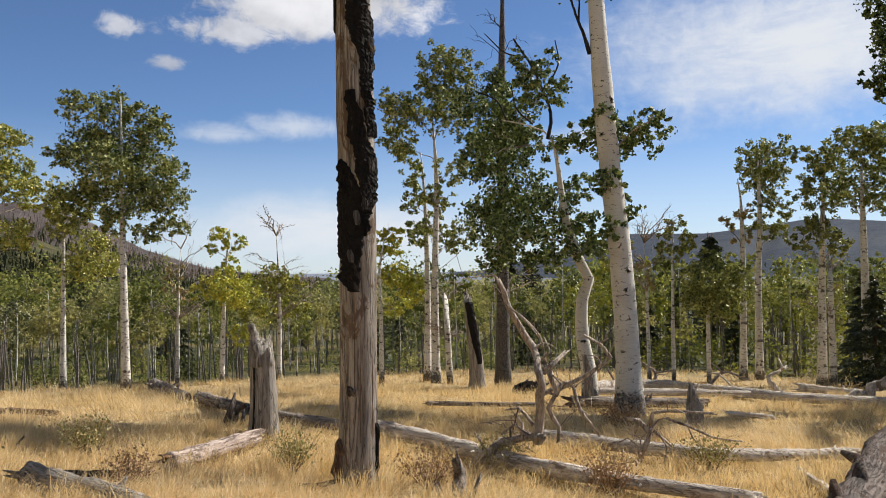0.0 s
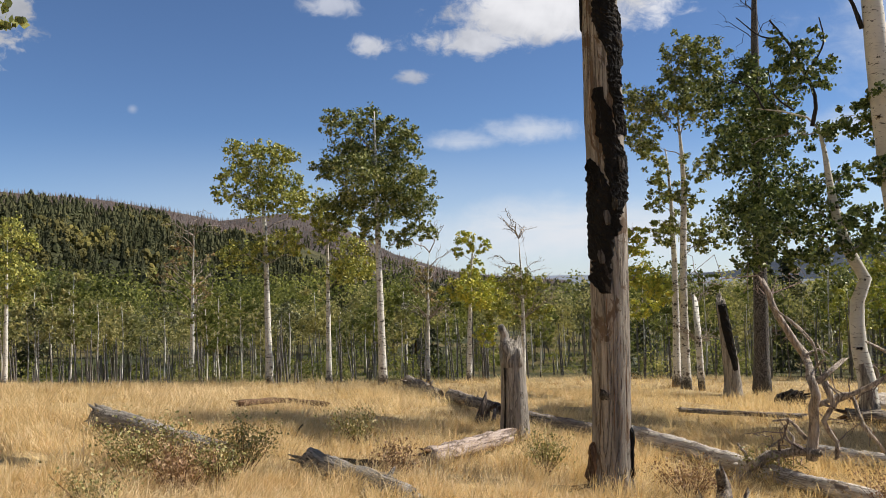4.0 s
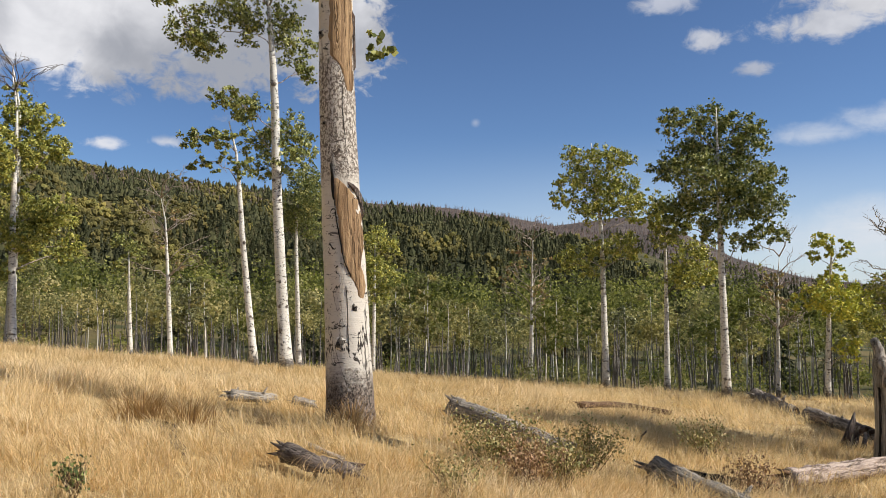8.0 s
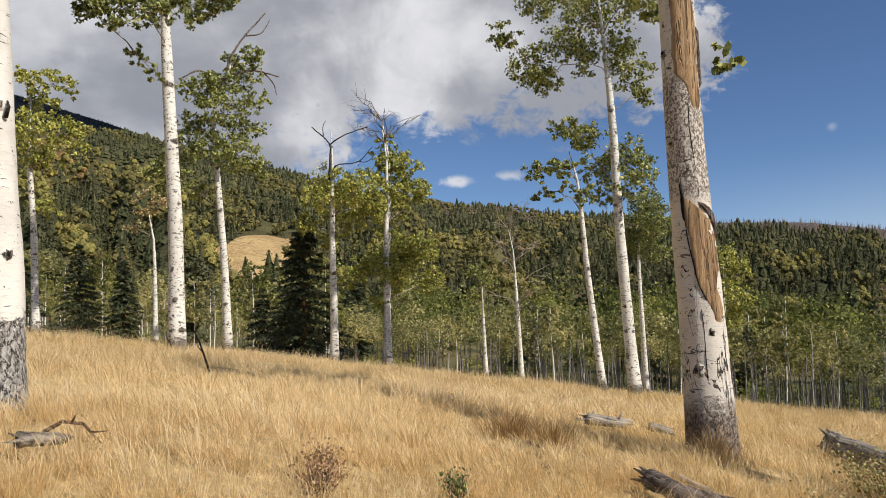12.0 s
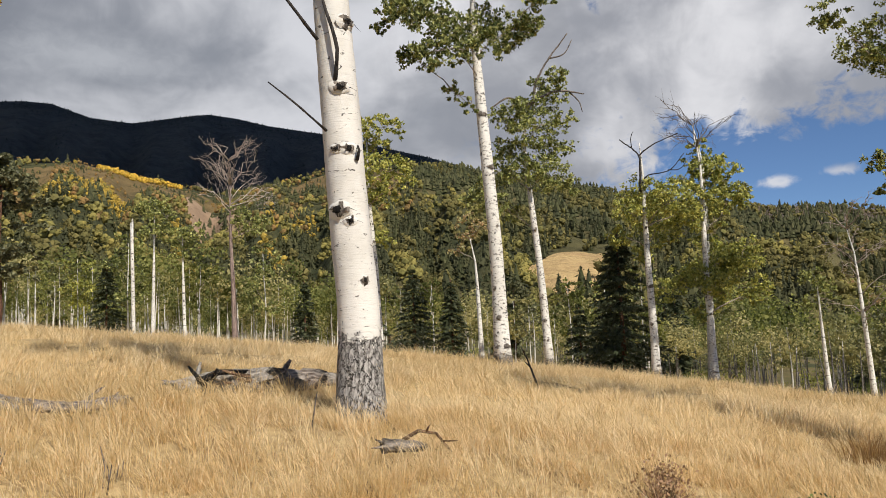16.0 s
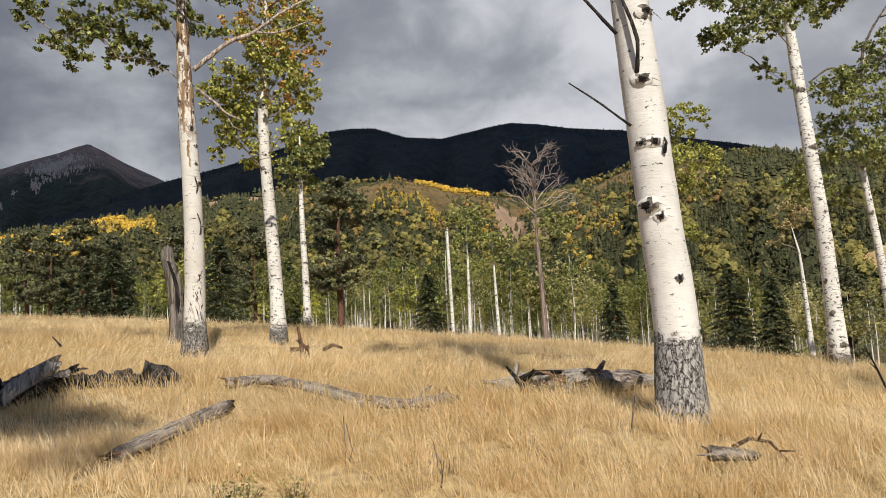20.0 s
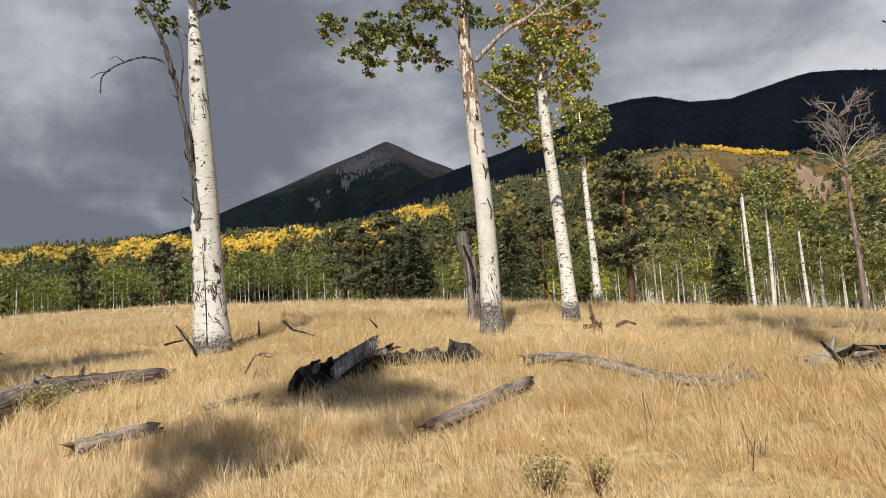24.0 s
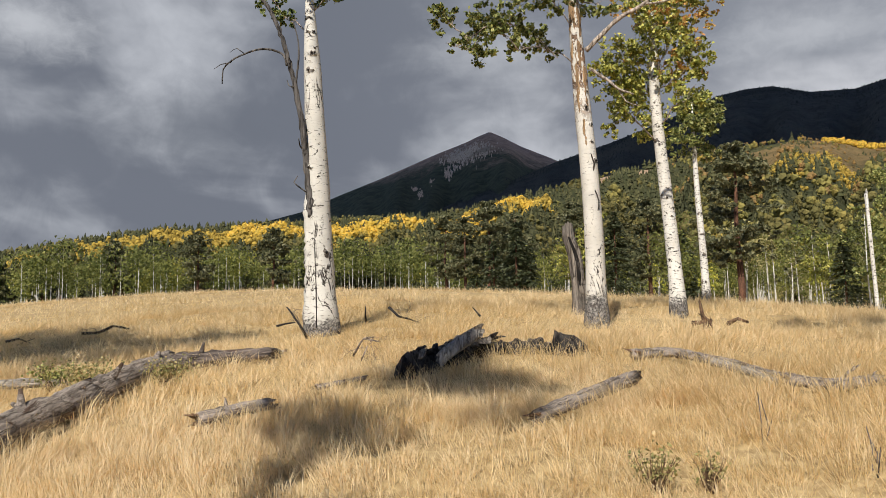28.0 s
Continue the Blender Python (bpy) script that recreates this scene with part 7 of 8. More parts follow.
limbs(fork_tree, WOOD["darktwig"], [(0.043, [(-0.1, 6.6), (-0.06, 7.4), (-0.1, 7.97), (-0.71, 8.55)]), (0.031, [(-0.08, 7.9), (0.2, 8.1), (0.59, 8.32), (1.34, 8.58)]), (0.028, [(0.0, 6.9), (0.2, 7.16), (0.95, 7.27), (1.49, 7.84)]), (0.019, [(-0.3, 8.2), (-0.3, 8.6), (-0.2, 8.8)]), (0.019, [(0.9, 7.3), (1.3, 7.3), (1.6, 7.6)])])
limbs(branchy_tree, WOOD["twig"], [(0.05, [(-0.32, 8.92), (0.43, 9.32), (1.0, 9.4), (1.69, 9.21)]), (0.05, [(0.0, 9.4), (0.08, 9.77), (0.52, 10.51), (1.25, 11.42)]), (0.05, [(-0.5, 9.0), (-0.9, 9.3), (-1.51, 8.96)]), (0.03, [(1.2, 9.35), (1.5, 9.0), (1.6, 8.6)]), (0.03, [(0.6, 10.6), (1.1, 10.7), (1.4, 11.2)])])
limbs(limb_tree, WOOD["deadlimb"], [(0.042, [(0.0, 4.5), (0.51, 4.95), (0.95, 5.2), (1.43, 5.56), (2.2, 6.1)]), (0.022, [(0.95, 5.2), (1.35, 5.2), (1.8, 5.45)]), (0.03, [(0.05, 4.2), (0.3, 3.98), (0.5, 3.8), (0.72, 3.7)]), (0.013, [(0.5, 3.8), (0.6, 3.6), (0.8, 3.5)])], "limb", "bare pale limb")
limbs(limb_tree, WOOD["darktwig"], [(0.015, [(-0.05, 2.9), (0.05, 2.6), (0.0, 2.3), (0.1, 2.0), (0.05, 1.7)]), (0.012, [(0.02, 2.2), (0.1, 2.35), (0.08, 2.5)])])
crook_g = np.random.default_rng(12)
for u, z in ((-1.0, 7.8), (1.3, 7.0), (0.3, 8.5), (-0.6, 8.2), (1.1, 7.9), (-1.3, 7.2), (1.9, 7.2), (-0.2, 8.1), (1.6, 6.6)):
    v, f = joined(fork((-0.15, 0, 6.0 + 0.12 * z * crook_g.random()), (u * 1.1, crook_g.normal(0, 0.5), z), 0.021, crook_g, 3, 0.25))
    mesh("bare_limb", v, f, WOOD["bleached"], twiggy_tree, True, "bare pale limb with fine twigs")


def fallen(mat, pts, r0, r1, label):
    """A log or limb lying on the ground along the plan points given; it has a torn end, knots and a slight bend."""
    g = np.random.default_rng(abs(int(pts[0][0] * 311 + pts[0][1] * 173)) + 3)
    Q = [np.array([x, y, gnd(x, y) + 0.62 * (r0 + (r1 - r0) * k / max(1, len(pts) - 1)) + 0.035]) for k, (x, y) in enumerate(pts)]
    axis = Vector(Q[-1] - Q[0])
    m = Matrix.Translation(Q[0]) @ axis.to_track_quat("Z", "Y").to_matrix().to_4x4()
    inv = np.array(m.inverted())
    L = [inv[:3, :3] @ q + inv[:3, 3] for q in Q]
    P, r = fine(L, np.linspace(r0, r1, len(L)), max(0.05, axis.length / 90))
    s = np.linspace(0, 1, len(P))
    wob = max(r0, r1) * 0.22
    P[:, 0] += wob * np.sin(s * 7 + pts[0][0]) * np.sin(np.pi * s)
    r = r * (1 + 0.05 * np.sin(s * 23 + pts[0][1]) + 0.04 * np.sin(s * 41))
    v, q, c = tube(P, r, 18, 0.045, g, min(0.22, 1.6 * r1), 0.07)
    root = new("fallen_log" if max(r0, r1) > 0.045 else "fallen_branch")
    root.empty_display_size = 0.2
    root.matrix_world = m
    tagged(root, label, "log" if max(r0, r1) > 0.045 else "branch", "fallen wood in the grass")
    mesh("trunk", v, [q, c], WOOD[mat], root)
    # splinters at the torn end and a few knots
    n = 5 if max(r0, r1) > 0.06 else 2
    for k in range(n):
        a = g.uniform(0, 6.28)
        s = P[0] + np.array([math.cos(a), math.sin(a), 0]) * r0 * 0.6
        e = s + np.array([math.cos(a) * r0 * 0.5, math.sin(a) * r0 * 0.5, -r0 * (0.8 + 1.6 * g.random())])
        v, q, c = tube([s + (0, 0, 0.1), s, e], [r0 * 0.3, r0 * 0.28, r0 * 0.05], 5, 0.15, g)
        mesh("splinter", v, [q, c], WOOD["brown" if mat in ("pink", "log", "brown") else mat], root)
    for k in range(n - 1):
        i = g.integers(1, len(P) - 1)
        a = g.uniform(0, 6.28)
        o = np.array([math.cos(a), math.sin(a), 0.3]) * r[i]
        v, q, c = tube([P[i], P[i] + o * 1.1, P[i] + o * (1.5 + g.random())], [r[i] * 0.35, r[i] * 0.3, r[i] * 0.12], 6, 0.1, g)
        mesh("knot", v, [q, c], WOOD[mat], root)
    return root


def slab(a, b, w, t, up, g):
    """A splintered flat slab of wood from a to b, with ragged edges and torn, pointed ends."""
    a, b = np.asarray(a, float), np.asarray(b, float)
    d = (b - a) / np.linalg.norm(b - a)
    side = np.cross(d, up)
    side /= np.linalg.norm(side)
    top = np.cross(side, d)
    n = 9
    V = []
    for k in range(n):
        q = k / (n - 1)
        c = a + (b - a) * q + g.normal(0, 0.12 * w, 3)
        ww = w * (0.55 + 0.6 * g.random()) * min(1.0, 0.45 + 3.2 * min(q, 1 - q))
        tt = t * (0.5 + 0.8 * g.random()) * min(1.0, 0.25 + 3 * min(q, 1 - q))
        V += [c + side * ww + top * tt * g.uniform(-0.6, 0.6), c + side * ww * 0.3 + top * tt * g.uniform(0.7, 1.3), c - side * ww * 0.4 + top * tt * g.uniform(0.4, 1.2), c - side * ww + top * tt * g.uniform(-0.6, 0.6), c - top * tt]
    i, j = np.meshgrid(np.arange(n - 1), np.arange(5), indexing="ij")
    k = (j + 1) % 5
    F = np.stack([i * 5 + j, i * 5 + k, (i + 1) * 5 + k, (i + 1) * 5 + j], -1).reshape(-1, 4)
    m = (n - 1) * 5
    caps = np.array([(0, 2, 1), (0, 3, 2), (0, 4, 3), (m, m + 1, m + 2), (m, m + 2, m + 3), (m, m + 3, m + 4)])
    return np.array(V), [F, caps]


def charred_heap(pts, label, seed, n=44, high=0.30, rise=0.12, core=0.13):
    """A burnt-out log broken into splintered slabs that lie along and across one another over a crumbling core."""
    g = np.random.default_rng(seed)
    x0, y0 = np.mean([p[0] for p in pts]), np.mean([p[1] for p in pts])
    root = stand("charred_log", x0, y0, label, "log")
    inv = np.array(root.matrix_world.inverted())

    def local(x, y, z):
        return inv[:3, :3] @ np.array([x, y, z]) + inv[:3, 3]

    P, r = fine([local(x, y, gnd(x, y) + 0.4 * core) for x, y in pts], [core * 0.8] + [core] * (len(pts) - 2) + [core * 0.6], 0.035)
    v, f, cp = tube(P, r * (1 + 0.25 * g.standard_normal(len(r))), 20, 0.16, g, 0.1, 0.15)
    mesh("charred_core", v, [f, cp], WOOD["charlog"], root, False)
    for k in range(n):
        s = g.random() ** 0.9 * (len(pts) - 1)
        i = min(int(s), len(pts) - 2)
        a, b = np.array(pts[i]), np.array(pts[i + 1])
        c = a + (b - a) * (s - i) + g.normal(0, 0.07, 2)
        d = (b - a) / np.linalg.norm(b - a)
        e = c + d * g.uniform(0.2, 0.5) + g.normal(0, 0.05, 2)
        z0 = gnd(*c) + high * 0.75 * g.random() ** 1.3
        z1 = max(z0 + g.normal(rise, 0.05), gnd(*e) + 0.03)
        up = np.array([0, 0, 1.0]) + g.normal(0, 0.7, 3)
        v, f = slab(local(*c, z0), local(*e, min(z1, gnd(*e) + high * 1.25)), g.uniform(0.025, 0.075), g.uniform(0.012, 0.035), up, g)
        mesh("charred_slab", v, f, WOOD["charlog" if k % 3 else "burnt" if k % 2 else "plate"], root, False)


def dead_branch(x, y, mat, label, paths):
    g = np.random.default_rng(abs(int(x * 419 + y * 263)) + 9)
    root = stand("dead_branch" if "stump" not in label and "stub" not in label else "broken_stump", x, y, label, "branch" if "stump" not in label else "stump")
    for r, pts in paths:
        r = r * (0.68 if mat == "darktwig" else 1.0)
        Q = [(u, 0.1 * g.standard_normal() if k else 0.0, z) for k, (u, z) in enumerate(pts)]
        P, rr = fine(Q, np.linspace(r, r * 0.5, len(pts)), 0.12)
        P[1:-1] += g.standard_normal((len(P) - 2, 3)) * r * 0.2
        v, q, c = tube(P, rr, 8, 0.07, g, r * 1.5)
        mesh("limb" if "weed" not in label else "stalk", v, [q, c], WOOD[mat], root)
        if (mat in ("palet", "deadlimb") or (mat in ("darktwig", "brown") and r > 0.02 and math.hypot(x, y) > 9)) and len(P) > 4:
            spray = []
            for k in range(4):
                i = int(g.integers(len(P) // 3, len(P)))
                e = P[i] + g.normal(0, 1, 3) * (0.10 + 4 * r)
                spray += fork(P[i], e, max(0.004, 0.3 * rr[i]), g, 1, 0.3)
            v, f = joined(spray)
            tagged(mesh("twig_spray", v, f, WOOD["twig" if mat in ("darktwig", "brown") else "pinkt"], root), kind="stuff")


fallen("pale", [(-1.04, 11.41), (-0.30, 10.62), (0.33, 9.67), (1.17, 8.49), (1.93, 7.77), (2.68, 7.24)], 0.114, 0.060, "long bleached fallen trunk lying in dry grass")
fallen("pale", [(1.21, 10.79), (2.33, 9.92), (3.28, 9.50), (4.79, 9.81)], 0.093, 0.062, "bleached fallen trunk half sunk in dry grass")
fallen("pale", [(3.30, 19.06), (4.96, 20.43), (6.20, 18.61), (7.17, 17.23), (9.27, 16.72)], 0.124, 0.095, "long smooth pale fallen trunk at the wood's edge")
fallen("pale", [(3.25, 18.05), (5.01, 18.04), (6.57, 17.85)], 0.078, 0.081, "straight pale fallen pole")
fallen("pale", [(8.74, 20.36), (9.69, 19.12)], 0.110, 0.076, "pale fallen pole beside a longer trunk")
fallen("log", [(2.19, 15.07), (3.38, 15.25), (4.66, 15.29)], 0.108, 0.091, "grey fallen log behind standing aspens")
fallen("pale", [(4.70, 13.84), (5.31, 13.57)], 0.052, 0.042, "short pale stick of wood in grass")
fallen("log", [(-0.49, 15.04), (0.50, 14.90), (1.50, 14.99)], 0.043, 0.043, "thin dark fallen pole in grass")
fallen("pink", [(-2.92, 8.41), (-2.75, 9.39), (-2.55, 10.28)], 0.095, 0.106, "bare pinkish log with a broken dark end")
fallen("log", [(-8.88, 23.63), (-5.38, 16.19)], 0.162, 0.097, "brown fallen log near the wood")
fallen("log", [(-5.01, 15.83), (-3.38, 13.34)], 0.118, 0.088, "bark-covered fallen log by a stump")
fallen("log", [(-2.71, 12.44), (-1.56, 11.68)], 0.091, 0.076, "mottled fallen log in grass")
fallen("log", [(-3.70, 7.10), (-3.25, 6.93), (-2.80, 6.95)], 0.057, 0.048, "grey weathered log low in grass")
fallen("grey", [(-3.69, 7.13), (-3.17, 6.85), (-2.38, 6.28)], 0.103, 0.077, "smooth grey log beside shrubs")
fallen("burnt", [(-3.68, 7.31), (-3.34, 7.48), (-2.95, 7.74)], 0.052, 0.041, "hollow dark slab of old wood")
fallen("dark", [(2.70, 5.80), (3.52, 7.10), (6.15, 10.98)], 0.165, 0.25, "thick grey fallen trunk rising from the grass")
fallen("pale", [(3.48, 7.52), (3.77, 8.90)], 0.053, 0.021, "pale split splinter of wood")
fallen("grey", [(-7.06, 8.16), (-5.64, 7.43), (-4.55, 7.00)], 0.131, 0.089, "grey weathered log with short knots")
fallen("dark", [(-5.32, 4.09), (-4.94, 4.10), (-4.70, 4.26)], 0.080, 0.050, "rotten brown log breaking apart")
fallen("pale", [(-5.64, 4.59), (-5.15, 4.53)], 0.026, 0.015, "pale loose splinter of wood")
fallen("grey", [(-8.56, 5.72), (-8.37, 6.10)], 0.073, 0.059, "grey piece of log in grass")
fallen("grey", [(-8.16, 6.37), (-7.94, 6.47)], 0.059, 0.044, "short grey piece of wood in grass")
fallen("brown", [(-7.43, 11.79), (-7.30, 12.93), (-6.31, 12.68)], 0.055, 0.045, "old brown log sunk into grass")
fallen("grey", [(-8.01, -2.36), (-8.42, -2.06), (-8.33, -1.63)], 0.08, 0.135, "bleached twisted log with a torn end")
fallen("log", [(-8.30, -1.75), (-8.62, -1.45), (-8.95, -1.25)], 0.125, 0.11, "half-charred log lying in grass")
fallen("grey", [(-8.90, -1.30), (-9.60, -1.05), (-10.4, -0.80)], 0.10, 0.06, "long grey end of a half-charred log")
fallen("log", [(-8.10, -4.88), (-7.85, -4.27), (-7.24, -3.52)], 0.040, 0.046, "thin grey fallen branch in grass")
fallen("log", [(-7.20, -3.50), (-6.97, -2.89), (-7.35, -2.62)], 0.051, 0.039, "splintered brown branch end in grass")
fallen("plate", [(-5.80, -0.30), (-5.88, -0.10)], 0.055, 0.042, "grey knob of old wood in grass")
fallen("log", [(-1.42, -6.69), (-1.89, -7.36), (-2.86, -8.34)], 0.128, 0.140, "thick weathered fallen trunk with flaking bark")
fallen("log", [(-2.84, -8.32), (-3.52, -9.01), (-4.24, -9.67)], 0.138, 0.130, "weathered fallen trunk section with bark")
fallen("dark", [(-4.20, -9.66), (-4.81, -9.50), (-5.40, -9.25)], 0.12, 0.075, "far end of a fallen trunk with shaggy bark")
fallen("log", [(-3.15, -6.45), (-3.47, -6.48), (-3.80, -6.46)], 0.061, 0.059, "short brown log with a broken end")
fallen("pale", [(-5.26, -9.38), (-5.72, -9.42)], 0.031, 0.024, "short pale stick in grass")
fallen("log", [(-4.55, -6.83), (-5.13, -6.82)], 0.029, 0.024, "thin brown stick lying in grass")
fallen("log", [(-4.77, -4.15), (-5.48, -4.29), (-6.36, -4.43)], 0.059, 0.066, "fallen log with flaking mottled bark")
fallen("log", [(-7.72, -5.33), (-8.11, -5.06), (-7.86, -4.43)], 0.060, 0.051, "grey fallen limb with bark")
fallen("grey", [(-7.79, -4.39), (-7.33, -3.75), (-6.97, -3.35)], 0.045, 0.033, "grey curved limb lying in grass")
fallen("log", [(-6.98, -3.22), (-7.06, -2.88), (-7.43, -2.71)], 0.044, 0.039, "brown broken limb in grass")
fallen("grey", [(-2.31, -10.74), (-2.90, -10.22), (-3.09, -9.83)], 0.070, 0.044, "pale grey log behind a thicker trunk")

dead_branch(0.94, 9.35, "deadlimb", "branching dead tree top with bleached crooked limbs", [(0.056, [(0.04, 0.25), (0.08, 0.67), (0.09, 1.06), (0.01, 1.33), (-0.15, 1.60), (-0.28, 1.87), (-0.36, 2.10)]), (0.078, [(-0.71, -0.05), (-0.61, 0.09), (-0.38, 0.24), (-0.14, 0.31), (0.08, 0.36)]), (0.043, [(0.09, 1.05), (0.14, 1.09), (0.25, 1.16), (0.36, 1.26)]), (0.035, [(0.19, 1.07), (0.27, 0.83), (0.17, 0.66), (0.29, 0.43), (0.28, 0.32)]), (0.028, [(0.09, 0.80), (0.43, 0.93), (0.52, 0.66), (0.72, 0.37)]), (0.028, [(0.30, 0.87), (0.70, 1.09), (0.87, 1.25), (0.77, 1.40), (0.63, 1.46)]), (0.021, [(-0.15, 1.73), (0.08, 1.49), (0.17, 1.12)]), (0.021, [(0.00, 0.46), (-0.17, 0.66), (-0.30, 0.62)]), (0.021, [(-0.06, 0.35), (-0.22, 0.44), (-0.35, 0.38)]), (0.021, [(0.11, 0.86), (0.27, 0.80), (0.33, 0.93), (0.24, 1.03)]), (0.014, [(-0.28, 1.84), (-0.10, 1.69), (0.05, 1.51)]), (0.014, [(0.52, 0.66), (0.61, 0.58), (0.58, 0.45)]), (0.021, [(-0.14, 0.31), (-0.13, 0.46), (-0.19, 0.54)]), (0.014, [(0.09, 1.19), (0.21, 1.32), (0.15, 1.45)]), (0.014, [(0.01, 1.33), (0.15, 1.38), (0.28, 1.33)]), (0.014, [(0.77, 1.40), (0.85, 1.45)]), (0.021, [(-0.57, 0.15), (-0.62, 0.28), (-0.69, 0.31)])])
dead_branch(2.16, 9.46, "deadlimb", "small dead branch standing in dry grass", [(0.041, [(-0.06, -0.17), (0.05, 0.15), (0.13, 0.37)]), (0.041, [(0.13, 0.35), (0.00, 0.47), (-0.10, 0.51)]), (0.034, [(0.00, 0.47), (-0.03, 0.35)]), (0.027, [(0.13, 0.42), (0.17, 0.57), (0.33, 0.59), (0.81, 0.58)]), (0.017, [(0.30, 0.52), (0.55, 0.44), (0.80, 0.35), (1.10, 0.30)]), (0.017, [(0.19, 0.35), (0.44, 0.08), (0.85, -0.20)]), (0.014, [(0.23, 0.34), (0.32, 0.20), (0.25, -0.06)]), (0.010, [(0.44, 0.08), (0.43, -0.09)]), (0.014, [(0.13, 0.38), (0.23, 0.48), (0.30, 0.52)]), (0.010, [(0.33, 0.59), (0.42, 0.64), (0.51, 0.59)]), (0.010, [(0.55, 0.44), (0.60, 0.30), (0.69, 0.21)]), (0.010, [(0.32, 0.20), (0.44, 0.14), (0.53, -0.05)]), (0.014, [(0.05, 0.15), (-0.12, 0.25), (-0.22, 0.18)])])
dead_branch(7.69, 18.46, "pale", "bleached crooked limb sticking up from a trunk", [(0.070, [(0.06, -0.08), (-0.35, 0.23), (-0.49, 0.44), (-0.16, 0.62)]), (0.042, [(-0.16, 0.62), (-0.22, 0.81)]), (0.028, [(-1.21, 0.12), (-1.58, 0.50), (-1.83, 0.43)])])
dead_branch(5.01, 20.62, "palet", "tangle of bleached dead branches", [(0.045, [(-0.00, -0.04), (0.15, 0.39), (-0.27, 0.67)]), (0.030, [(0.15, 0.39), (0.57, 0.47)]), (0.045, [(1.37, -0.01), (1.79, 0.42), (2.32, 0.29)]), (0.030, [(1.79, 0.42), (1.55, 0.63)]), (0.030, [(-0.71, -0.06), (-1.05, 0.52), (-0.90, 1.10)]), (0.045, [(-1.57, -0.08), (-1.26, 0.66), (-1.69, 0.95)])])
dead_branch(-12.03, 1.71, "darktwig", "dark dead branch leaning in grass", [(0.025, [(0.00, -0.02), (-0.10, 0.31), (-0.21, 0.58)]), (0.017, [(-0.10, 0.31), (-0.17, 0.39)])])
dead_branch(-6.0, -0.05, "brown", "curved dead branch arching over grass", [(0.016, [(-0.12, 0.08), (0.0, 0.14), (0.12, 0.12), (0.22, -0.02)]), (0.009, [(0.05, 0.13), (0.07, 0.18)]), (0.008, [(0.16, 0.06), (0.25, 0.08)])])
dead_branch(-11.03, -6.22, "brown", "dark upright stubs of dead wood", [(0.035, [(0.02, -0.03), (-0.02, 0.14), (-0.11, 0.23)]), (0.026, [(-0.23, 0.10), (-0.07, 0.12)]), (0.035, [(0.25, 0.10), (0.39, 0.17), (0.50, 0.12)])])
dead_branch(-6.80, -11.18, "darktwig", "dark dead branch reaching out of grass", [(0.037, [(0.35, -0.03), (0.22, 0.20), (0.04, 0.47)]), (0.028, [(-0.13, 0.18), (0.13, 0.23)])])
dead_branch(-5.46, -14.95, "darktwig", "dark crooked fallen branch in grass", [(0.045, [(-0.52, 0.07), (-0.24, 0.07), (-0.01, 0.19), (0.24, 0.15)]), (0.034, [(0.19, -0.04), (0.48, -0.02), (0.88, -0.18)]), (0.022, [(0.48, -0.02), (0.43, 0.06)])])
dead_branch(-4.35, -16.28, "darktwig", "small dark fallen twig in grass", [(0.036, [(-0.32, 0.02), (-0.10, 0.07), (0.09, -0.02)]), (0.024, [(-0.14, -0.05), (0.14, 0.07)])])
dead_branch(-8.93, -11.05, "darktwig", "dark dead stick in grass", [(0.040, [(-0.10, 0.28), (0.05, 0.13), (0.40, 0.02)]), (0.030, [(1.50, 0.10), (1.40, 0.25)]), (0.030, [(-0.51, 0.04), (-0.51, 0.28)])])
dead_branch(-6.09, -8.18, "palet", "dry bare shoots in grass", [(0.014, [(-0.10, 0.04), (0.04, 0.25), (0.14, 0.26)]), (0.014, [(0.04, 0.25), (0.21, 0.21)]), (0.014, [(0.00, -0.03), (0.07, 0.14)])])
dead_branch(-7.30, -3.02, "palet", "forked stub of a grey limb", [(0.022, [(-0.04, -0.03), (0.10, 0.09), (0.20, 0.16)]), (0.016, [(0.22, -0.03), (0.33, 0.11)])])
dead_branch(-11.22, -6.40, "brown", "dark broken stump in grass", [(0.045, [(-0.00, -0.06), (-0.03, 0.19), (-0.06, 0.36)]), (0.036, [(-0.20, 0.09), (0.01, 0.11)]), (0.036, [(0.04, -0.06), (0.07, 0.09)])])
dead_branch(-3.26, 12.07, "dark", "jagged brown broken stump", [(0.070, [(-0.14, -0.04), (-0.10, 0.15), (-0.02, 0.34)]), (0.053, [(-0.02, -0.05), (0.04, 0.18), (0.14, 0.28)]), (0.044, [(0.08, -0.06), (0.12, 0.09), (0.11, 0.22)]), (0.035, [(0.20, -0.08), (0.26, 0.07)])])
dead_branch(0.00, 7.78, "log", "dark splintered stump beside a fallen trunk", [(0.081, [(0.08, -0.11), (0.07, 0.13), (0.05, 0.28)]), (0.043, [(-0.08, -0.08), (-0.13, 0.08)]), (0.032, [(0.16, -0.08), (0.27, 0.13)])])
dead_branch(-1.38, 8.30, "burnt", "charred wood at the foot of a burnt trunk", [(0.035, [(-0.20, -0.03), (0.00, -0.02), (0.23, 0.01)]), (0.029, [(-0.11, -0.08), (0.11, 0.01)])])
dead_branch(-8.15, -2.15, "burnt", "black charred root spikes on a torn log", [(0.03, [(0.04, 0.08), (-0.04, 0.16), (-0.11, 0.25)]), (0.04, [(-0.06, 0.12), (0.14, 0.19), (0.36, 0.21)]), (0.02, [(0.1, 0.16), (0.13, 0.24)])])
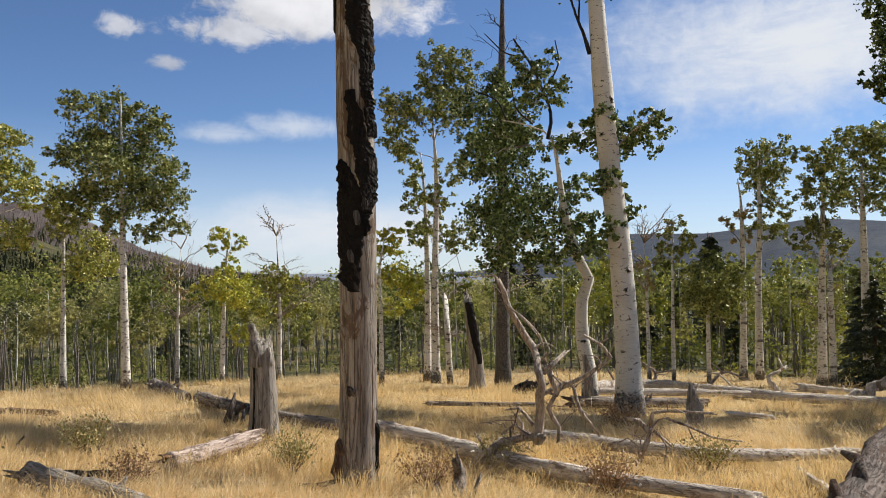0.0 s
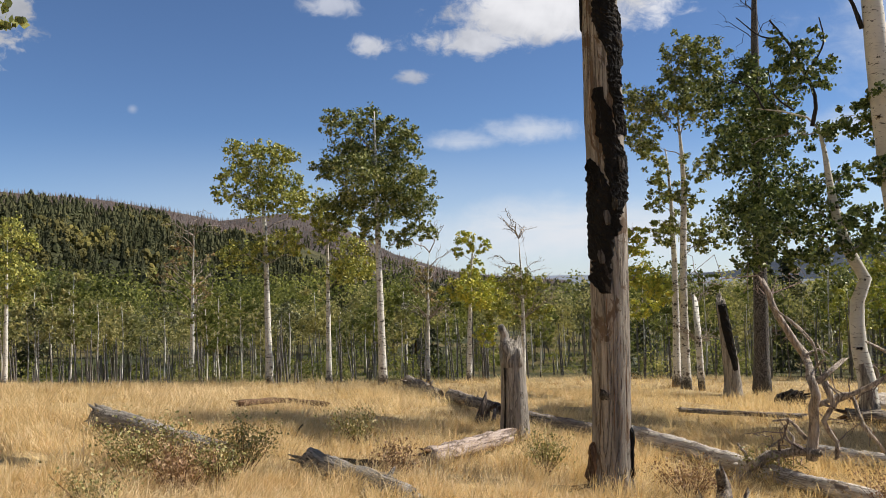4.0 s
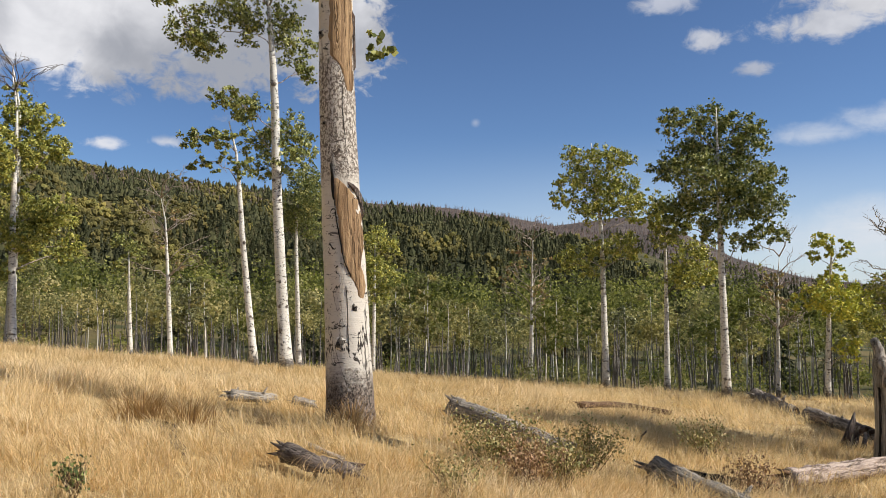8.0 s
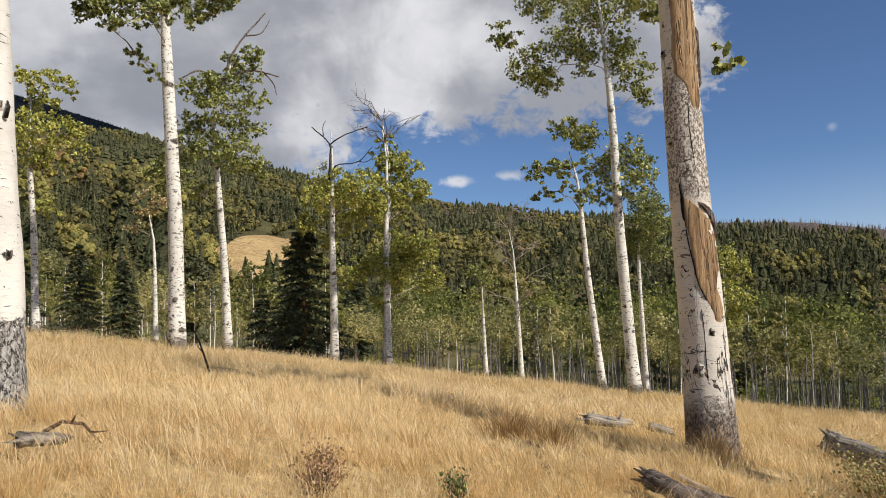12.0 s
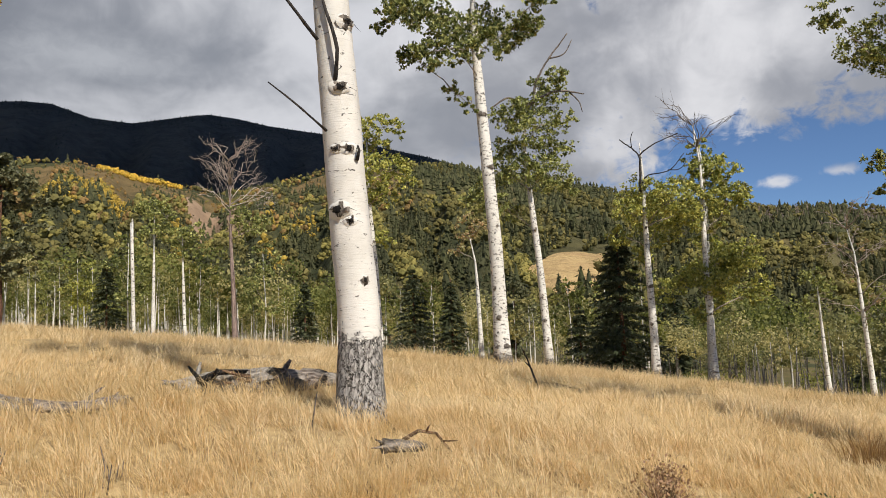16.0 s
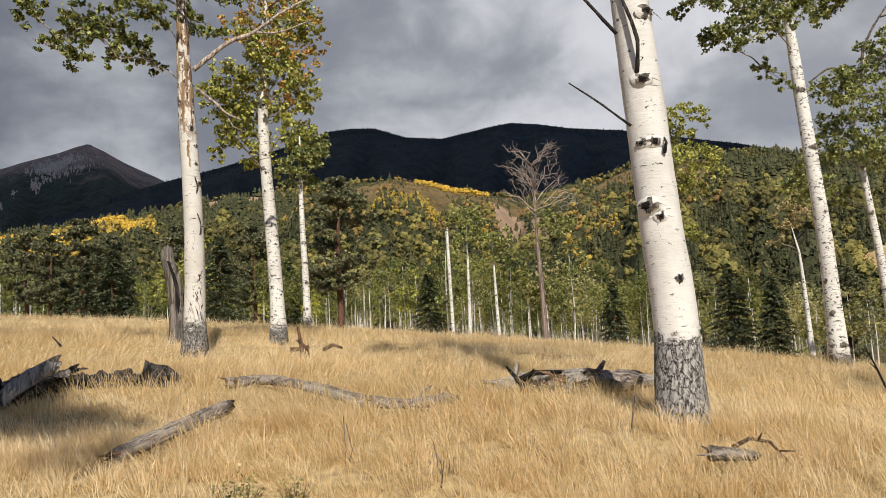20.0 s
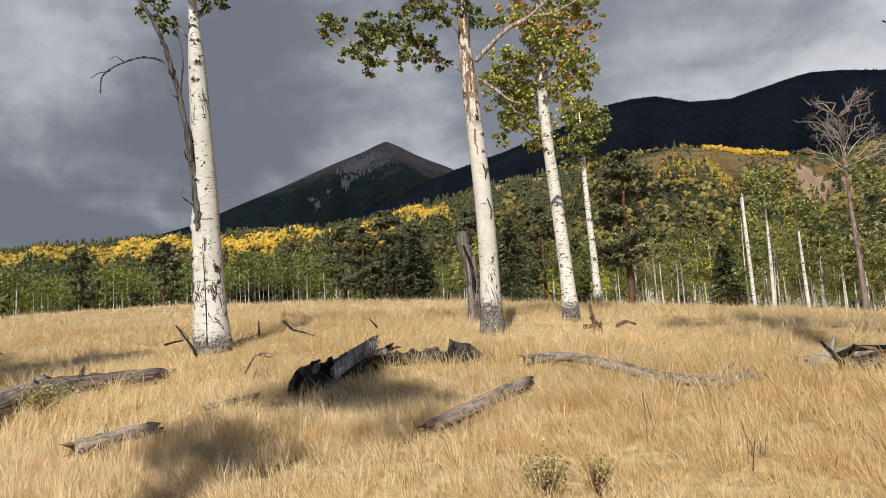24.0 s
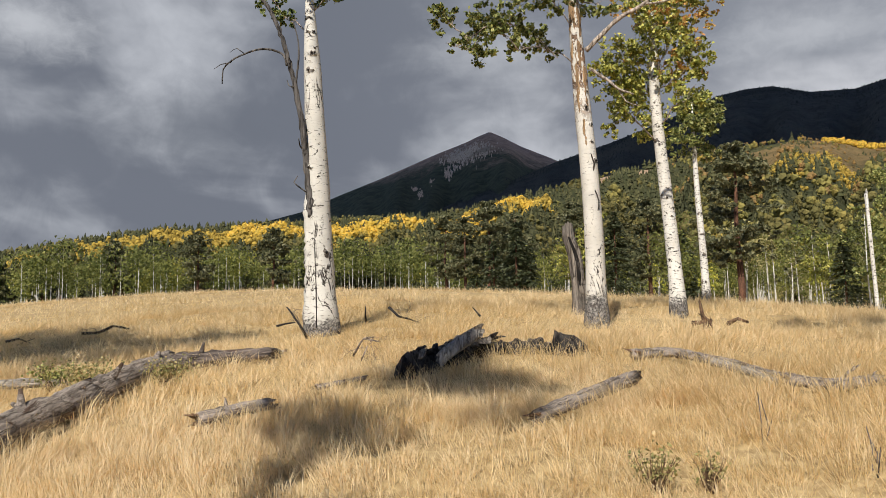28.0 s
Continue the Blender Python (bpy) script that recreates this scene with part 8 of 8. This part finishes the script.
dead_branch(-6.75, -7.15, "grey", "grey bleached stub leaning out of a burnt log", [(0.10, [(-0.24, -0.05), (-0.06, 0.08), (0.08, 0.18)]), (0.09, [(-0.12, 0.0), (0.06, 0.10), (0.16, 0.16)]), (0.03, [(0.08, 0.18), (0.18, 0.20), (0.24, 0.16)])])
dead_branch(-5.16, -0.40, "brown", "black charred stub in grass", [(0.028, [(-0.00, -0.10), (0.01, -0.03)]), (0.018, [(-0.03, -0.10), (-0.02, -0.04)]), (0.018, [(0.04, -0.09), (0.05, -0.02)])])
dead_branch(-5.57, -2.78, "twig", "dry leafless weed stalks", [(0.006, [(-0.01, -0.18), (0.02, 0.04), (-0.01, 0.19)]), (0.006, [(-0.01, -0.14), (0.05, 0.04)])])
dead_branch(-5.39, -1.96, "twig", "dry leafless weed stalks", [(0.006, [(-0.05, -0.16), (-0.03, -0.01), (-0.07, 0.07)]), (0.006, [(-0.00, -0.17), (0.02, 0.02)]), (0.006, [(0.03, -0.16), (0.05, 0.04)])])
dead_branch(-5.35, -2.69, "twig", "dry leafless weed stalks", [(0.006, [(-0.00, -0.13), (-0.00, 0.05), (-0.01, 0.27)]), (0.006, [(0.00, -0.10), (0.06, 0.09)])])
dead_branch(-5.14, -1.94, "twig", "dry leafless weed stalks", [(0.006, [(0.00, -0.13), (0.01, 0.06), (-0.01, 0.19)]), (0.006, [(0.02, -0.13), (0.05, 0.10)])])
dead_branch(-6.70, -0.90, "twig", "tall dry brown weed stalk", [(0.009, [(-0.03, -0.19), (0.00, -0.02), (0.04, 0.21)])])
dead_branch(-5.01, 9.35, "darktwig", "dark curled dead leaf stalk", [(0.029, [(-0.03, -0.07), (-0.01, 0.05), (0.05, 0.12)])])
dead_branch(8.59, 17.57, "pale", "pale trunk propped up on other fallen wood", [(0.152, [(-0.16, -0.05), (0.68, 0.41), (1.54, 0.83)])])

# ---- grass and low plants ----


def blades(X, Y, H, Wd, lean, turn, curl, rng, simple=False):
    """Bent grass blades of three triangles each, or of one where they are far."""
    n = len(X)
    Z = ground(X, Y) + small_relief(X, Y) * np.clip(1.5 - np.hypot(X, Y) / 40, 0, 1) - 0.04
    dx, dy = np.cos(turn), np.sin(turn)
    side = turn + np.pi / 2 + rng.normal(0, 0.9, n)
    sx, sy = np.cos(side) * Wd * 0.5, np.sin(side) * Wd * 0.5
    mh = 0.5 * H
    mx, my = X + dx * np.sin(lean) * mh, Y + dy * np.sin(lean) * mh
    mz = Z + np.cos(lean) * mh
    tx, ty = mx + dx * np.sin(lean + curl) * (H - mh), my + dy * np.sin(lean + curl) * (H - mh)
    tz = mz + np.cos(lean + curl) * (H - mh)
    base = [np.stack([X - sx, Y - sy, Z], 1), np.stack([X + sx, Y + sy, Z], 1)]
    tip = np.stack([tx, ty, tz], 1)
    if simple:
        return np.stack(base + [tip], 1).reshape(-1, 3), np.arange(n * 3).reshape(-1, 3)
    V = np.stack(base + [np.stack([mx - sx * 0.8, my - sy * 0.8, mz], 1), np.stack([mx + sx * 0.8, my + sy * 0.8, mz], 1), tip], 1).reshape(-1, 3)
    b = (np.arange(n) * 5)[:, None]
    return V, [np.concatenate([b, b + 1, b + 3, b + 2], 1), np.concatenate([b + 2, b + 3, b + 4], 1)]


TRACK = [(-7.55, 4.12, 0.55, -0.12), (-7.0, 4.0, 0.5, -0.22), (-6.5, 3.78, 0.5, -0.22), (-6.0, 3.56, 0.3, -0.12)]


def worn_track():
    """A narrow track of bare dark earth through the grass, deepest at its upper end."""
    g = np.random.default_rng(91)
    V = []
    line = [(x + q * u, y + q * v) for x, y, u, v in TRACK for q in (0, 0.5)]
    for k, (x, y) in enumerate(line):
        w = (0.085 if k < 3 else 0.05) * (0.5 + g.random()) * (0.3 if k in (0, len(line) - 1) else 1)
        for q in (-1, -0.5, 0, 0.5, 1):
            px, py = x + 0.37 * q * w, y + 0.93 * q * w
            V.append((px, py, gnd(px, py) + small_relief(px, py) + 0.005 - 0.03 * (1 - q * q) + 0.008 * g.standard_normal()))
    n = len(line)
    i, j = np.meshgrid(np.arange(n - 1), np.arange(4), indexing="ij")
    F = np.stack([i * 5 + j, (i + 1) * 5 + j, (i + 1) * 5 + j + 1, i * 5 + j + 1], -1).reshape(-1, 4)
    tagged(mesh("worn_track", V, F, EARTH), "narrow worn track of bare dark earth through grass", "track", kind="structure")


EARTH = slope_material("bare_dark_earth", (0.08, 0.055, 0.038), (0.17, 0.118, 0.075), (0.045, 0.033, 0.025), 9.0)
EARTH.node_tree.nodes["Bump"].inputs["Distance"].default_value = 0.03
worn_track()


def tussocks(n, per, yaw, rmin, rmax, rng, h, mat, name, label, wide=1.0, simple=False, spread=0.06, even=True):
    """Bunch grass: each tuft is a fountain of fine bent blades, combed a little by the wind."""
    a = rng.uniform(*yaw, n)
    r = np.sqrt(rng.uniform(rmin**2, rmax**2, n)) if even else rmin * (rmax / rmin) ** (rng.random(n) ** 0.9)
    cx, cy = -np.sin(np.radians(a)) * r, np.cos(np.radians(a)) * r
    edge = 49 + 53 * np.clip(((-0.75 * cx - 0.66 * cy) / r - 0.25) / 0.65, 0, 1)
    edge = edge - 17 * np.clip(((-0.05 * cx + cy) / r - 0.76) / 0.14, 0, 1)
    cx, cy, r = cx[r < edge], cy[r < edge], r[r < edge]
    bare = np.min([np.hypot(cx - x - q * u, cy - y - q * v) for x, y, u, v in TRACK for q in (0.0, 0.25, 0.5, 0.75)], axis=0) < 0.085
    cx, cy, r = cx[~bare], cy[~bare], r[~bare]
    n = len(r)
    tall = rng.uniform(0.6, 1.3, n) * (1 + 0.25 * np.sin(cx * 0.9 + 0.4 * cy) * np.sin(cy * 0.8 + 1))
    blow = 2.4 * np.sin(0.35 * cx + 0.2 * cy + 1) + 1.6 * np.cos(0.31 * cy - 0.15 * cx) + rng.normal(0, 0.5, n)
    k = np.repeat(np.arange(n), per)
    m = len(k)
    ang, s = rng.uniform(0, 2 * np.pi, m), np.sqrt(rng.random(m))
    off = (spread + 0.003 * r[k]) * s * rng.uniform(0.6, 1.5, m)
    X, Y = cx[k] + np.cos(ang) * off, cy[k] + np.sin(ang) * off
    H = h * tall[k] * rng.uniform(0.6, 1.15, m) * (1 - 0.22 * s)
    ux, uy = np.cos(ang) * s + 0.45 * np.cos(blow[k]), np.sin(ang) * s + 0.45 * np.sin(blow[k])
    Wd = (0.0018 + 0.00042 * np.hypot(X, Y)) * wide * rng.uniform(0.7, 1.3, m)
    V, F = blades(X, Y, H, Wd, 0.06 + 0.62 * np.hypot(ux, uy) * rng.uniform(0.4, 1.3, m), np.arctan2(uy, ux) + rng.normal(0, 0.5, m), rng.uniform(0.2, 1.3, m), rng, simple)
    return tagged(mesh(name, V, F, mat, smooth=False), label, "grass", kind="stuff")


gr = np.random.default_rng(77)
tussocks(1500, 3, (-35, 172), 4.0, 24, gr, 0.50, GRASS, "grass_stalk", "thin tall dry seed stalks standing over the bunch grass", 0.7)
tussocks(420, 20, (-180, 180), 0.7, 4.2, gr, 0.24, GRASS, "dry_grass", "straw-coloured bunch grass round the viewpoint", 1.3)
tussocks(2150, 48, (-35, 172), 4.1, 7.4, gr, 0.31, GRASS, "dry_grass", "tall dry straw-coloured bunch grass covering the meadow", 1.05, spread=0.09)
tussocks(2500, 32, (-35, 172), 7.0, 12.4, gr, 0.34, GRASS, "dry_grass", "soft straw-coloured bunch grass among fallen wood", 1.1, spread=0.10)
tussocks(3600, 32, (-35, 172), 6.6, 12.6, gr, 0.26, GRASS, "dry_grass", "fine dry grass filling the gaps between the tufts", 0.95, True, 0.16)
tussocks(5800, 30, (-35, 172), 12, 21, gr, 0.32, GRASS, "dry_grass", "straw-coloured bunch grass on the middle meadow", 1.1, True, 0.13)
tussocks(8800, 17, (-35, 172), 20, 98, gr, 0.31, GRASS, "dry_grass", "straw-coloured bunch grass on the further meadow", 1.25, True, 0.14, False)
tussocks(3700, 14, (-35, 70), 4.2, 34, gr, 0.30, GRASS_BROWN, "brown_grass", "patches of darker brown grass and weeds", 1.0, True, 0.10, False)
tussocks(320, 12, (60, 172), 5.0, 38, gr, 0.28, GRASS_BROWN, "brown_grass", "thin tufts of darker brown grass", 1.0, True, 0.10, False)

limbs(split_tree, BARK["double"], [(0.13, [(-0.2, -0.1), (-0.2, 0.8), (-0.22, 1.6), (-0.24, 2.2), (-0.24, 2.4)])], "second_stem", "second white stem grown against the trunk", 36, 0.03)


def shrub(name, x, y, wide, tall, n, mat, stem_mat, label, leaf=0.03, stems=34):
    """A low bushy plant: thin stems from one root, with small leaves along them."""
    g = np.random.default_rng(abs(int(x * 733 + y * 89)) + 1)
    root = stand(name, x, y, label, "plant")
    tips, tubes = [], []
    for k in range(stems):
        a, w = g.uniform(0, 6.28), wide * g.random() ** 0.6
        e = np.array([math.cos(a) * w, math.sin(a) * w, tall * g.uniform(0.55, 1.0)])
        tubes.append(twig((0.3 * e[0] * g.random(), 0.3 * e[1] * g.random(), -0.05), e, 0.004, g, 0.1, 4))
        s = g.uniform(0.35, 1.0, max(2, n // stems))[:, None]
        tips.append(e * s + g.normal(0, 0.035 + 0.05 * wide, (len(s), 3)))
    v, f = joined(tubes)
    tagged(mesh("stalk", v, f, stem_mat, root), kind="stuff")
    v, f = leaf_quads(np.concatenate(tips), leaf, g)
    tagged(mesh("foliage", v, f, mat, root, False), kind="stuff")
    return root


BROWN_STEM = WOOD["brown"]
for x, y, w, h, n, mat, text in (
        (-4.50, 5.76, 0.45, 0.50, 620, HERB, "olive and brown leafy shrub among dry grass"),
        (-4.24, 6.83, 0.40, 0.45, 480, HERB, "olive and brown leafy shrub among dry grass"),
        (-3.93, 5.47, 0.35, 0.42, 380, RED_HERB, "reddish-brown dried weeds beside a log"),
        (-4.75, 6.15, 0.30, 0.36, 300, RED_HERB, "reddish-brown dried weeds beside a log"),
        (-3.90, 5.92, 0.30, 0.40, 320, HERB, "leafy brown-green weeds in dry grass"),
        (-4.01, 4.61, 0.30, 0.30, 260, HERB, "low brown-green weeds in dry grass"),
        (-4.14, -2.73, 0.18, 0.20, 120, HERB, "small thin green-brown bush in dry grass"),
        (-4.32, -2.50, 0.11, 0.16, 60, HERB, "small thin green-brown bush in dry grass"),
        (-5.04, 2.32, 0.10, 0.20, 90, LEAF["dark"], "small dark green leafy plant in dry grass"),
        (-5.20, 1.45, 0.20, 0.17, 140, RED_HERB, "low dark brown weeds in dry grass"),
        (-5.45, 1.51, 0.15, 0.22, 120, RED_HERB, "low dark brown weeds in dry grass"),
        (-3.31, -9.38, 0.45, 0.30, 420, HERB, "green-brown herbs beside a fallen trunk"),
        (-3.93, -8.75, 0.35, 0.28, 300, HERB, "green-brown herbs beside a fallen trunk"),
        (-3.05, -9.9, 0.35, 0.30, 260, LEAF["olive"], "green herbs behind a fallen trunk"),
        (-4.13, 9.24, 0.45, 0.38, 340, HERB, "brownish weeds in dry grass"),
        (-1.76, 9.06, 0.40, 0.45, 360, HERB, "brownish weeds near a burnt trunk"),
        (-0.23, 8.25, 0.40, 0.35, 300, RED_HERB, "reddish dried weeds by fallen wood"),
        (1.52, 7.90, 0.45, 0.40, 380, RED_HERB, "reddish dried weeds by a fallen trunk"),
        (2.51, 12.1, 0.40, 0.40, 300, RED_HERB, "reddish dried weeds under an aspen"),
        (-2.85, 7.23, 0.30, 0.36, 300, RED_HERB, "reddish dried weeds over an old log"),
        (0.6, 9.4, 0.4, 0.35, 300, HERB, "brownish weeds among fallen wood"),
        (2.9, 9.2, 0.45, 0.35, 320, HERB, "brownish weeds among fallen wood")):
    shrub("low_shrub", x, y, w, h, int(3.2 * n), mat, BROWN_STEM, text, 0.013 + 0.0008 * math.hypot(x, y))


def dark_tussock(x, y, n, label):
    g = np.random.default_rng(abs(int(x * 97 + y * 41)))
    a = g.uniform(0, 6.28, n)
    o = np.abs(g.normal(0, 0.13, n))
    V, F = blades(x + np.cos(a) * o, y + np.sin(a) * o, g.uniform(0.2, 0.42, n), np.full(n, 0.006), g.uniform(0.05, 0.6, n), a, g.uniform(0.1, 0.6, n), g)
    tagged(mesh("grass_tuft", V, F, GRASS_BROWN, smooth=False), label, "grass", kind="stuff")


dark_tussock(-7.72, 4.16, 420, "dark brown tuft of grass over a worn hollow")
dark_tussock(-7.05, 4.25, 260, "brown tuft of grass beside a hollow")
dark_tussock(-6.4, 5.75, 260, "brown tuft of grass at an aspen's foot")

# trees of the same grove that stand behind the viewpoint; their shade falls over the meadow
tree(2.2, -1.7, "asp", "green", 0.17, 0.06, [(0.03, 2.5), (-0.05, 5.0), (0.0, 7.6), (-0.4, 10.9)],
     [(-1.2, 6.3, 0.28), (-0.5, 5.6, 0.26), (0.3, 6.6, 0.34), (1.0, 6.3, 0.28), (1.5, 6.9, 0.28), (0.0, 7.4, 0.34), (-0.8, 7.2, 0.28), (-1.0, 9.6, 0.42), (-0.4, 9.9, 0.38), (-1.6, 9.2, 0.36), (0.2, 9.3, 0.32), (-1.2, 8.6, 0.30), (-0.7, 10.4, 0.52), (-0.3, 10.8, 0.48), (-1.2, 10.2, 0.46), (-0.8, 11.1, 0.40)])
for x, y, h in ((0.0, -9.6, 8.0), (1.2, -11.4, 8.0), (2.6, -10.8, 7.5), (4.2, -13.2, 9.0), (7.5, -3.5, 9.0), (2.2, -14.4, 8.5), (0.4, -12.6, 7.2), (3.6, -16.4, 8.5)):
    tree(x, y, "asp", "green", 0.14, 0.05, [(0.02, h * 0.3), (-0.05, h * 0.6), (0.0, h)],
         [(0.3, h * 0.95, 0.6), (-0.35, h * 0.85, 0.65), (0.8, h * 0.80, 0.6), (0.4, h * 0.72, 0.6), (-0.7, h * 0.70, 0.6), (-0.2, h * 0.62, 0.4), (0.9, h * 0.64, 0.35)])

charred_heap([(-5.55, -6.72), (-6.35, -7.0), (-7.1, -7.05)], "charred split log broken into black jagged slabs", 31, 64, 0.27, 0.03, 0.13)
charred_heap([(-7.05, -7.0), (-7.35, -6.8), (-7.62, -6.55)], "black broken end of a burnt log in grass", 32, 16, 0.14, 0.03, 0.10)


log_end = stand("broken_log", -6.36, -6.90, "grey weathered log end propped on a charred log", "log")
g_end = np.random.default_rng(57)
v, q, c = tube([(-0.16, -0.16, -0.05), (-0.02, -0.14, 0.11), (0.16, -0.10, 0.25), (0.32, -0.06, 0.34)], [0.070, 0.078, 0.078, 0.072], 14, 0.09, g_end, 0.10, 0.10)
mesh("trunk", v, [q, c], WOOD["grey"], log_end, False)
for k in range(3):
    v, f = slab((0.28 + 0.02 * k, -0.10 + 0.05 * k, 0.30), (0.38 + 0.02 * k, -0.09 + 0.05 * k, 0.34 + 0.04 * (k == 1)), 0.022, 0.010, (0, -1, 0.4), g_end)
    mesh("splinter", v, f, WOOD["grey"], log_end, False)


def burnt_root(x, y, wide, high, label, seed):
    """A charred root crown: a jagged black cone of crumbling wood."""
    g = np.random.default_rng(seed)
    root = stand("burnt_stump", x, y, label, "stump")
    v, q, c = tube([(0, 0, -0.1), (0.02, 0, 0.25 * high), (-0.03, 0, 0.6 * high), (-0.06, 0, 0.9 * high)], [wide, wide * 0.85, wide * 0.5, wide * 0.12], 15, 0.2, g, 0.25 * high, 0.12)
    mesh("charred_crown", v, [q, c], WOOD["charlog"], root, False)
    for k in range(12):
        a = g.uniform(0, 6.28)
        o = np.array([math.cos(a), math.sin(a), 0]) * wide
        v, f = slab(o * 0.95 + (0, 0, 0.02), o * 0.25 + (-0.04, 0, high * g.uniform(0.5, 0.95)), g.uniform(0.03, 0.06), g.uniform(0.012, 0.03), o + (0, 0, 0.1), g)
        mesh("charred_slab", v, f, WOOD["burnt"], root, False)


burnt_root(-7.78, -6.32, 0.27, 0.23, "black jagged burnt root crown in grass", 36)
sp, sr = STEMS[limb_tree.name]
for k, rows in enumerate(([(4.7, 0.1, 0.4), (4.5, 0.0, 0.5), (4.2, 0.15, 0.35)], [(3.9, -0.5, -0.3), (3.7, -0.55, -0.2), (3.45, -0.4, -0.3)], [(5.4, -0.3, 0.0), (5.1, -0.4, 0.1), (4.9, -0.2, 0.0)], [(5.9, -0.75, -0.5), (5.2, -0.85, -0.45), (4.4, -0.8, -0.55)], [(5.6, 0.35, 0.7), (5.0, 0.45, 0.8), (4.75, 0.55, 0.7)], [(4.5, -0.35, -0.15), (4.1, -0.45, -0.1), (3.75, -0.3, -0.2)], [(4.3, 0.5, 0.75), (3.95, 0.4, 0.8), (3.5, 0.55, 0.65)], [(3.35, -0.1, 0.1), (3.1, -0.2, 0.15), (2.9, -0.05, 0.05)])):
    patch(limb_tree, "peeling_bark", sp, sr, rows, WOOD["inner"], 0.004, "peeling brown bark", 70 + k, 0.01, 0.1, 0.03)
sp, sr = STEMS[split_tree.name]
patch(split_tree, "bark_seam", sp, sr, [(1.7, -0.42, -0.36), (1.2, -0.40, -0.34), (0.6, -0.38, -0.31), (0.05, -0.36, -0.29)], WOOD["burnt"], 0.004, "dark seam between two grown-together stems", 76)
sp, sr = STEMS[crooked_tree.name]
patch(crooked_tree, "bare_wood", sp, sr, [(1.0, -0.5, 0.2), (0.7, -0.75, 0.35), (0.35, -0.9, 0.4), (0.02, -1.0, 0.5)], WOOD["grey"], 0.006, "grey dead wood bared at the foot", 78, 0.008, 0.06)
limbs(big_tree, WOOD["darktwig"], [(0.04, [(-0.58, 6.5), (-0.66, 6.8), (-0.77, 7.1), (-0.98, 7.75)]), (0.02, [(-0.77, 7.1), (-0.75, 7.5), (-0.85, 7.9)])], "dead_limb", "dark dead limb stub", 33)
limbs(crooked_tree, WOOD["darktwig"], [(0.04, [(-0.72, 5.1), (-0.66, 5.6), (-0.95, 6.4), (-1.35, 7.1)]), (0.022, [(-0.8, 6.0), (-0.5, 6.5), (-0.55, 7.0)]), (0.02, [(-1.1, 6.7), (-1.5, 6.8), (-1.9, 7.2)]), (0.02, [(-1.0, 5.4), (-1.3, 5.7), (-1.4, 6.2)]), (0.02, [(-1.5, 5.5), (-1.7, 5.9), (-2.1, 6.1)])], "dead_limb", "dark dead limb", 34)
charred_heap([(1.35, 18.25), (1.6, 18.3), (1.85, 18.25)], "black charred upturned root ball", 35, 20, 0.25)

# turning leaves in one aspen's upper crown, and dry leaves caught on bare limbs
g_aut = np.random.default_rng(44)
top_u, top_z = STEMS[autumn_tree.name][0][-1][0], STEMS[autumn_tree.name][0][-1][2]
pts = np.concatenate([clump_points(np.array([top_u + g_aut.normal(0.25, 0.48), g_aut.normal(0, 0.42), top_z - g_aut.uniform(0.2, 3.2)]), 0.36, 120, g_aut) for _ in range(30)])
v, f = leaf_quads(pts, 0.05, g_aut)
mesh("autumn_crown", v, f, LEAF["autumn"], autumn_tree, False, "orange and brown turning leaves")
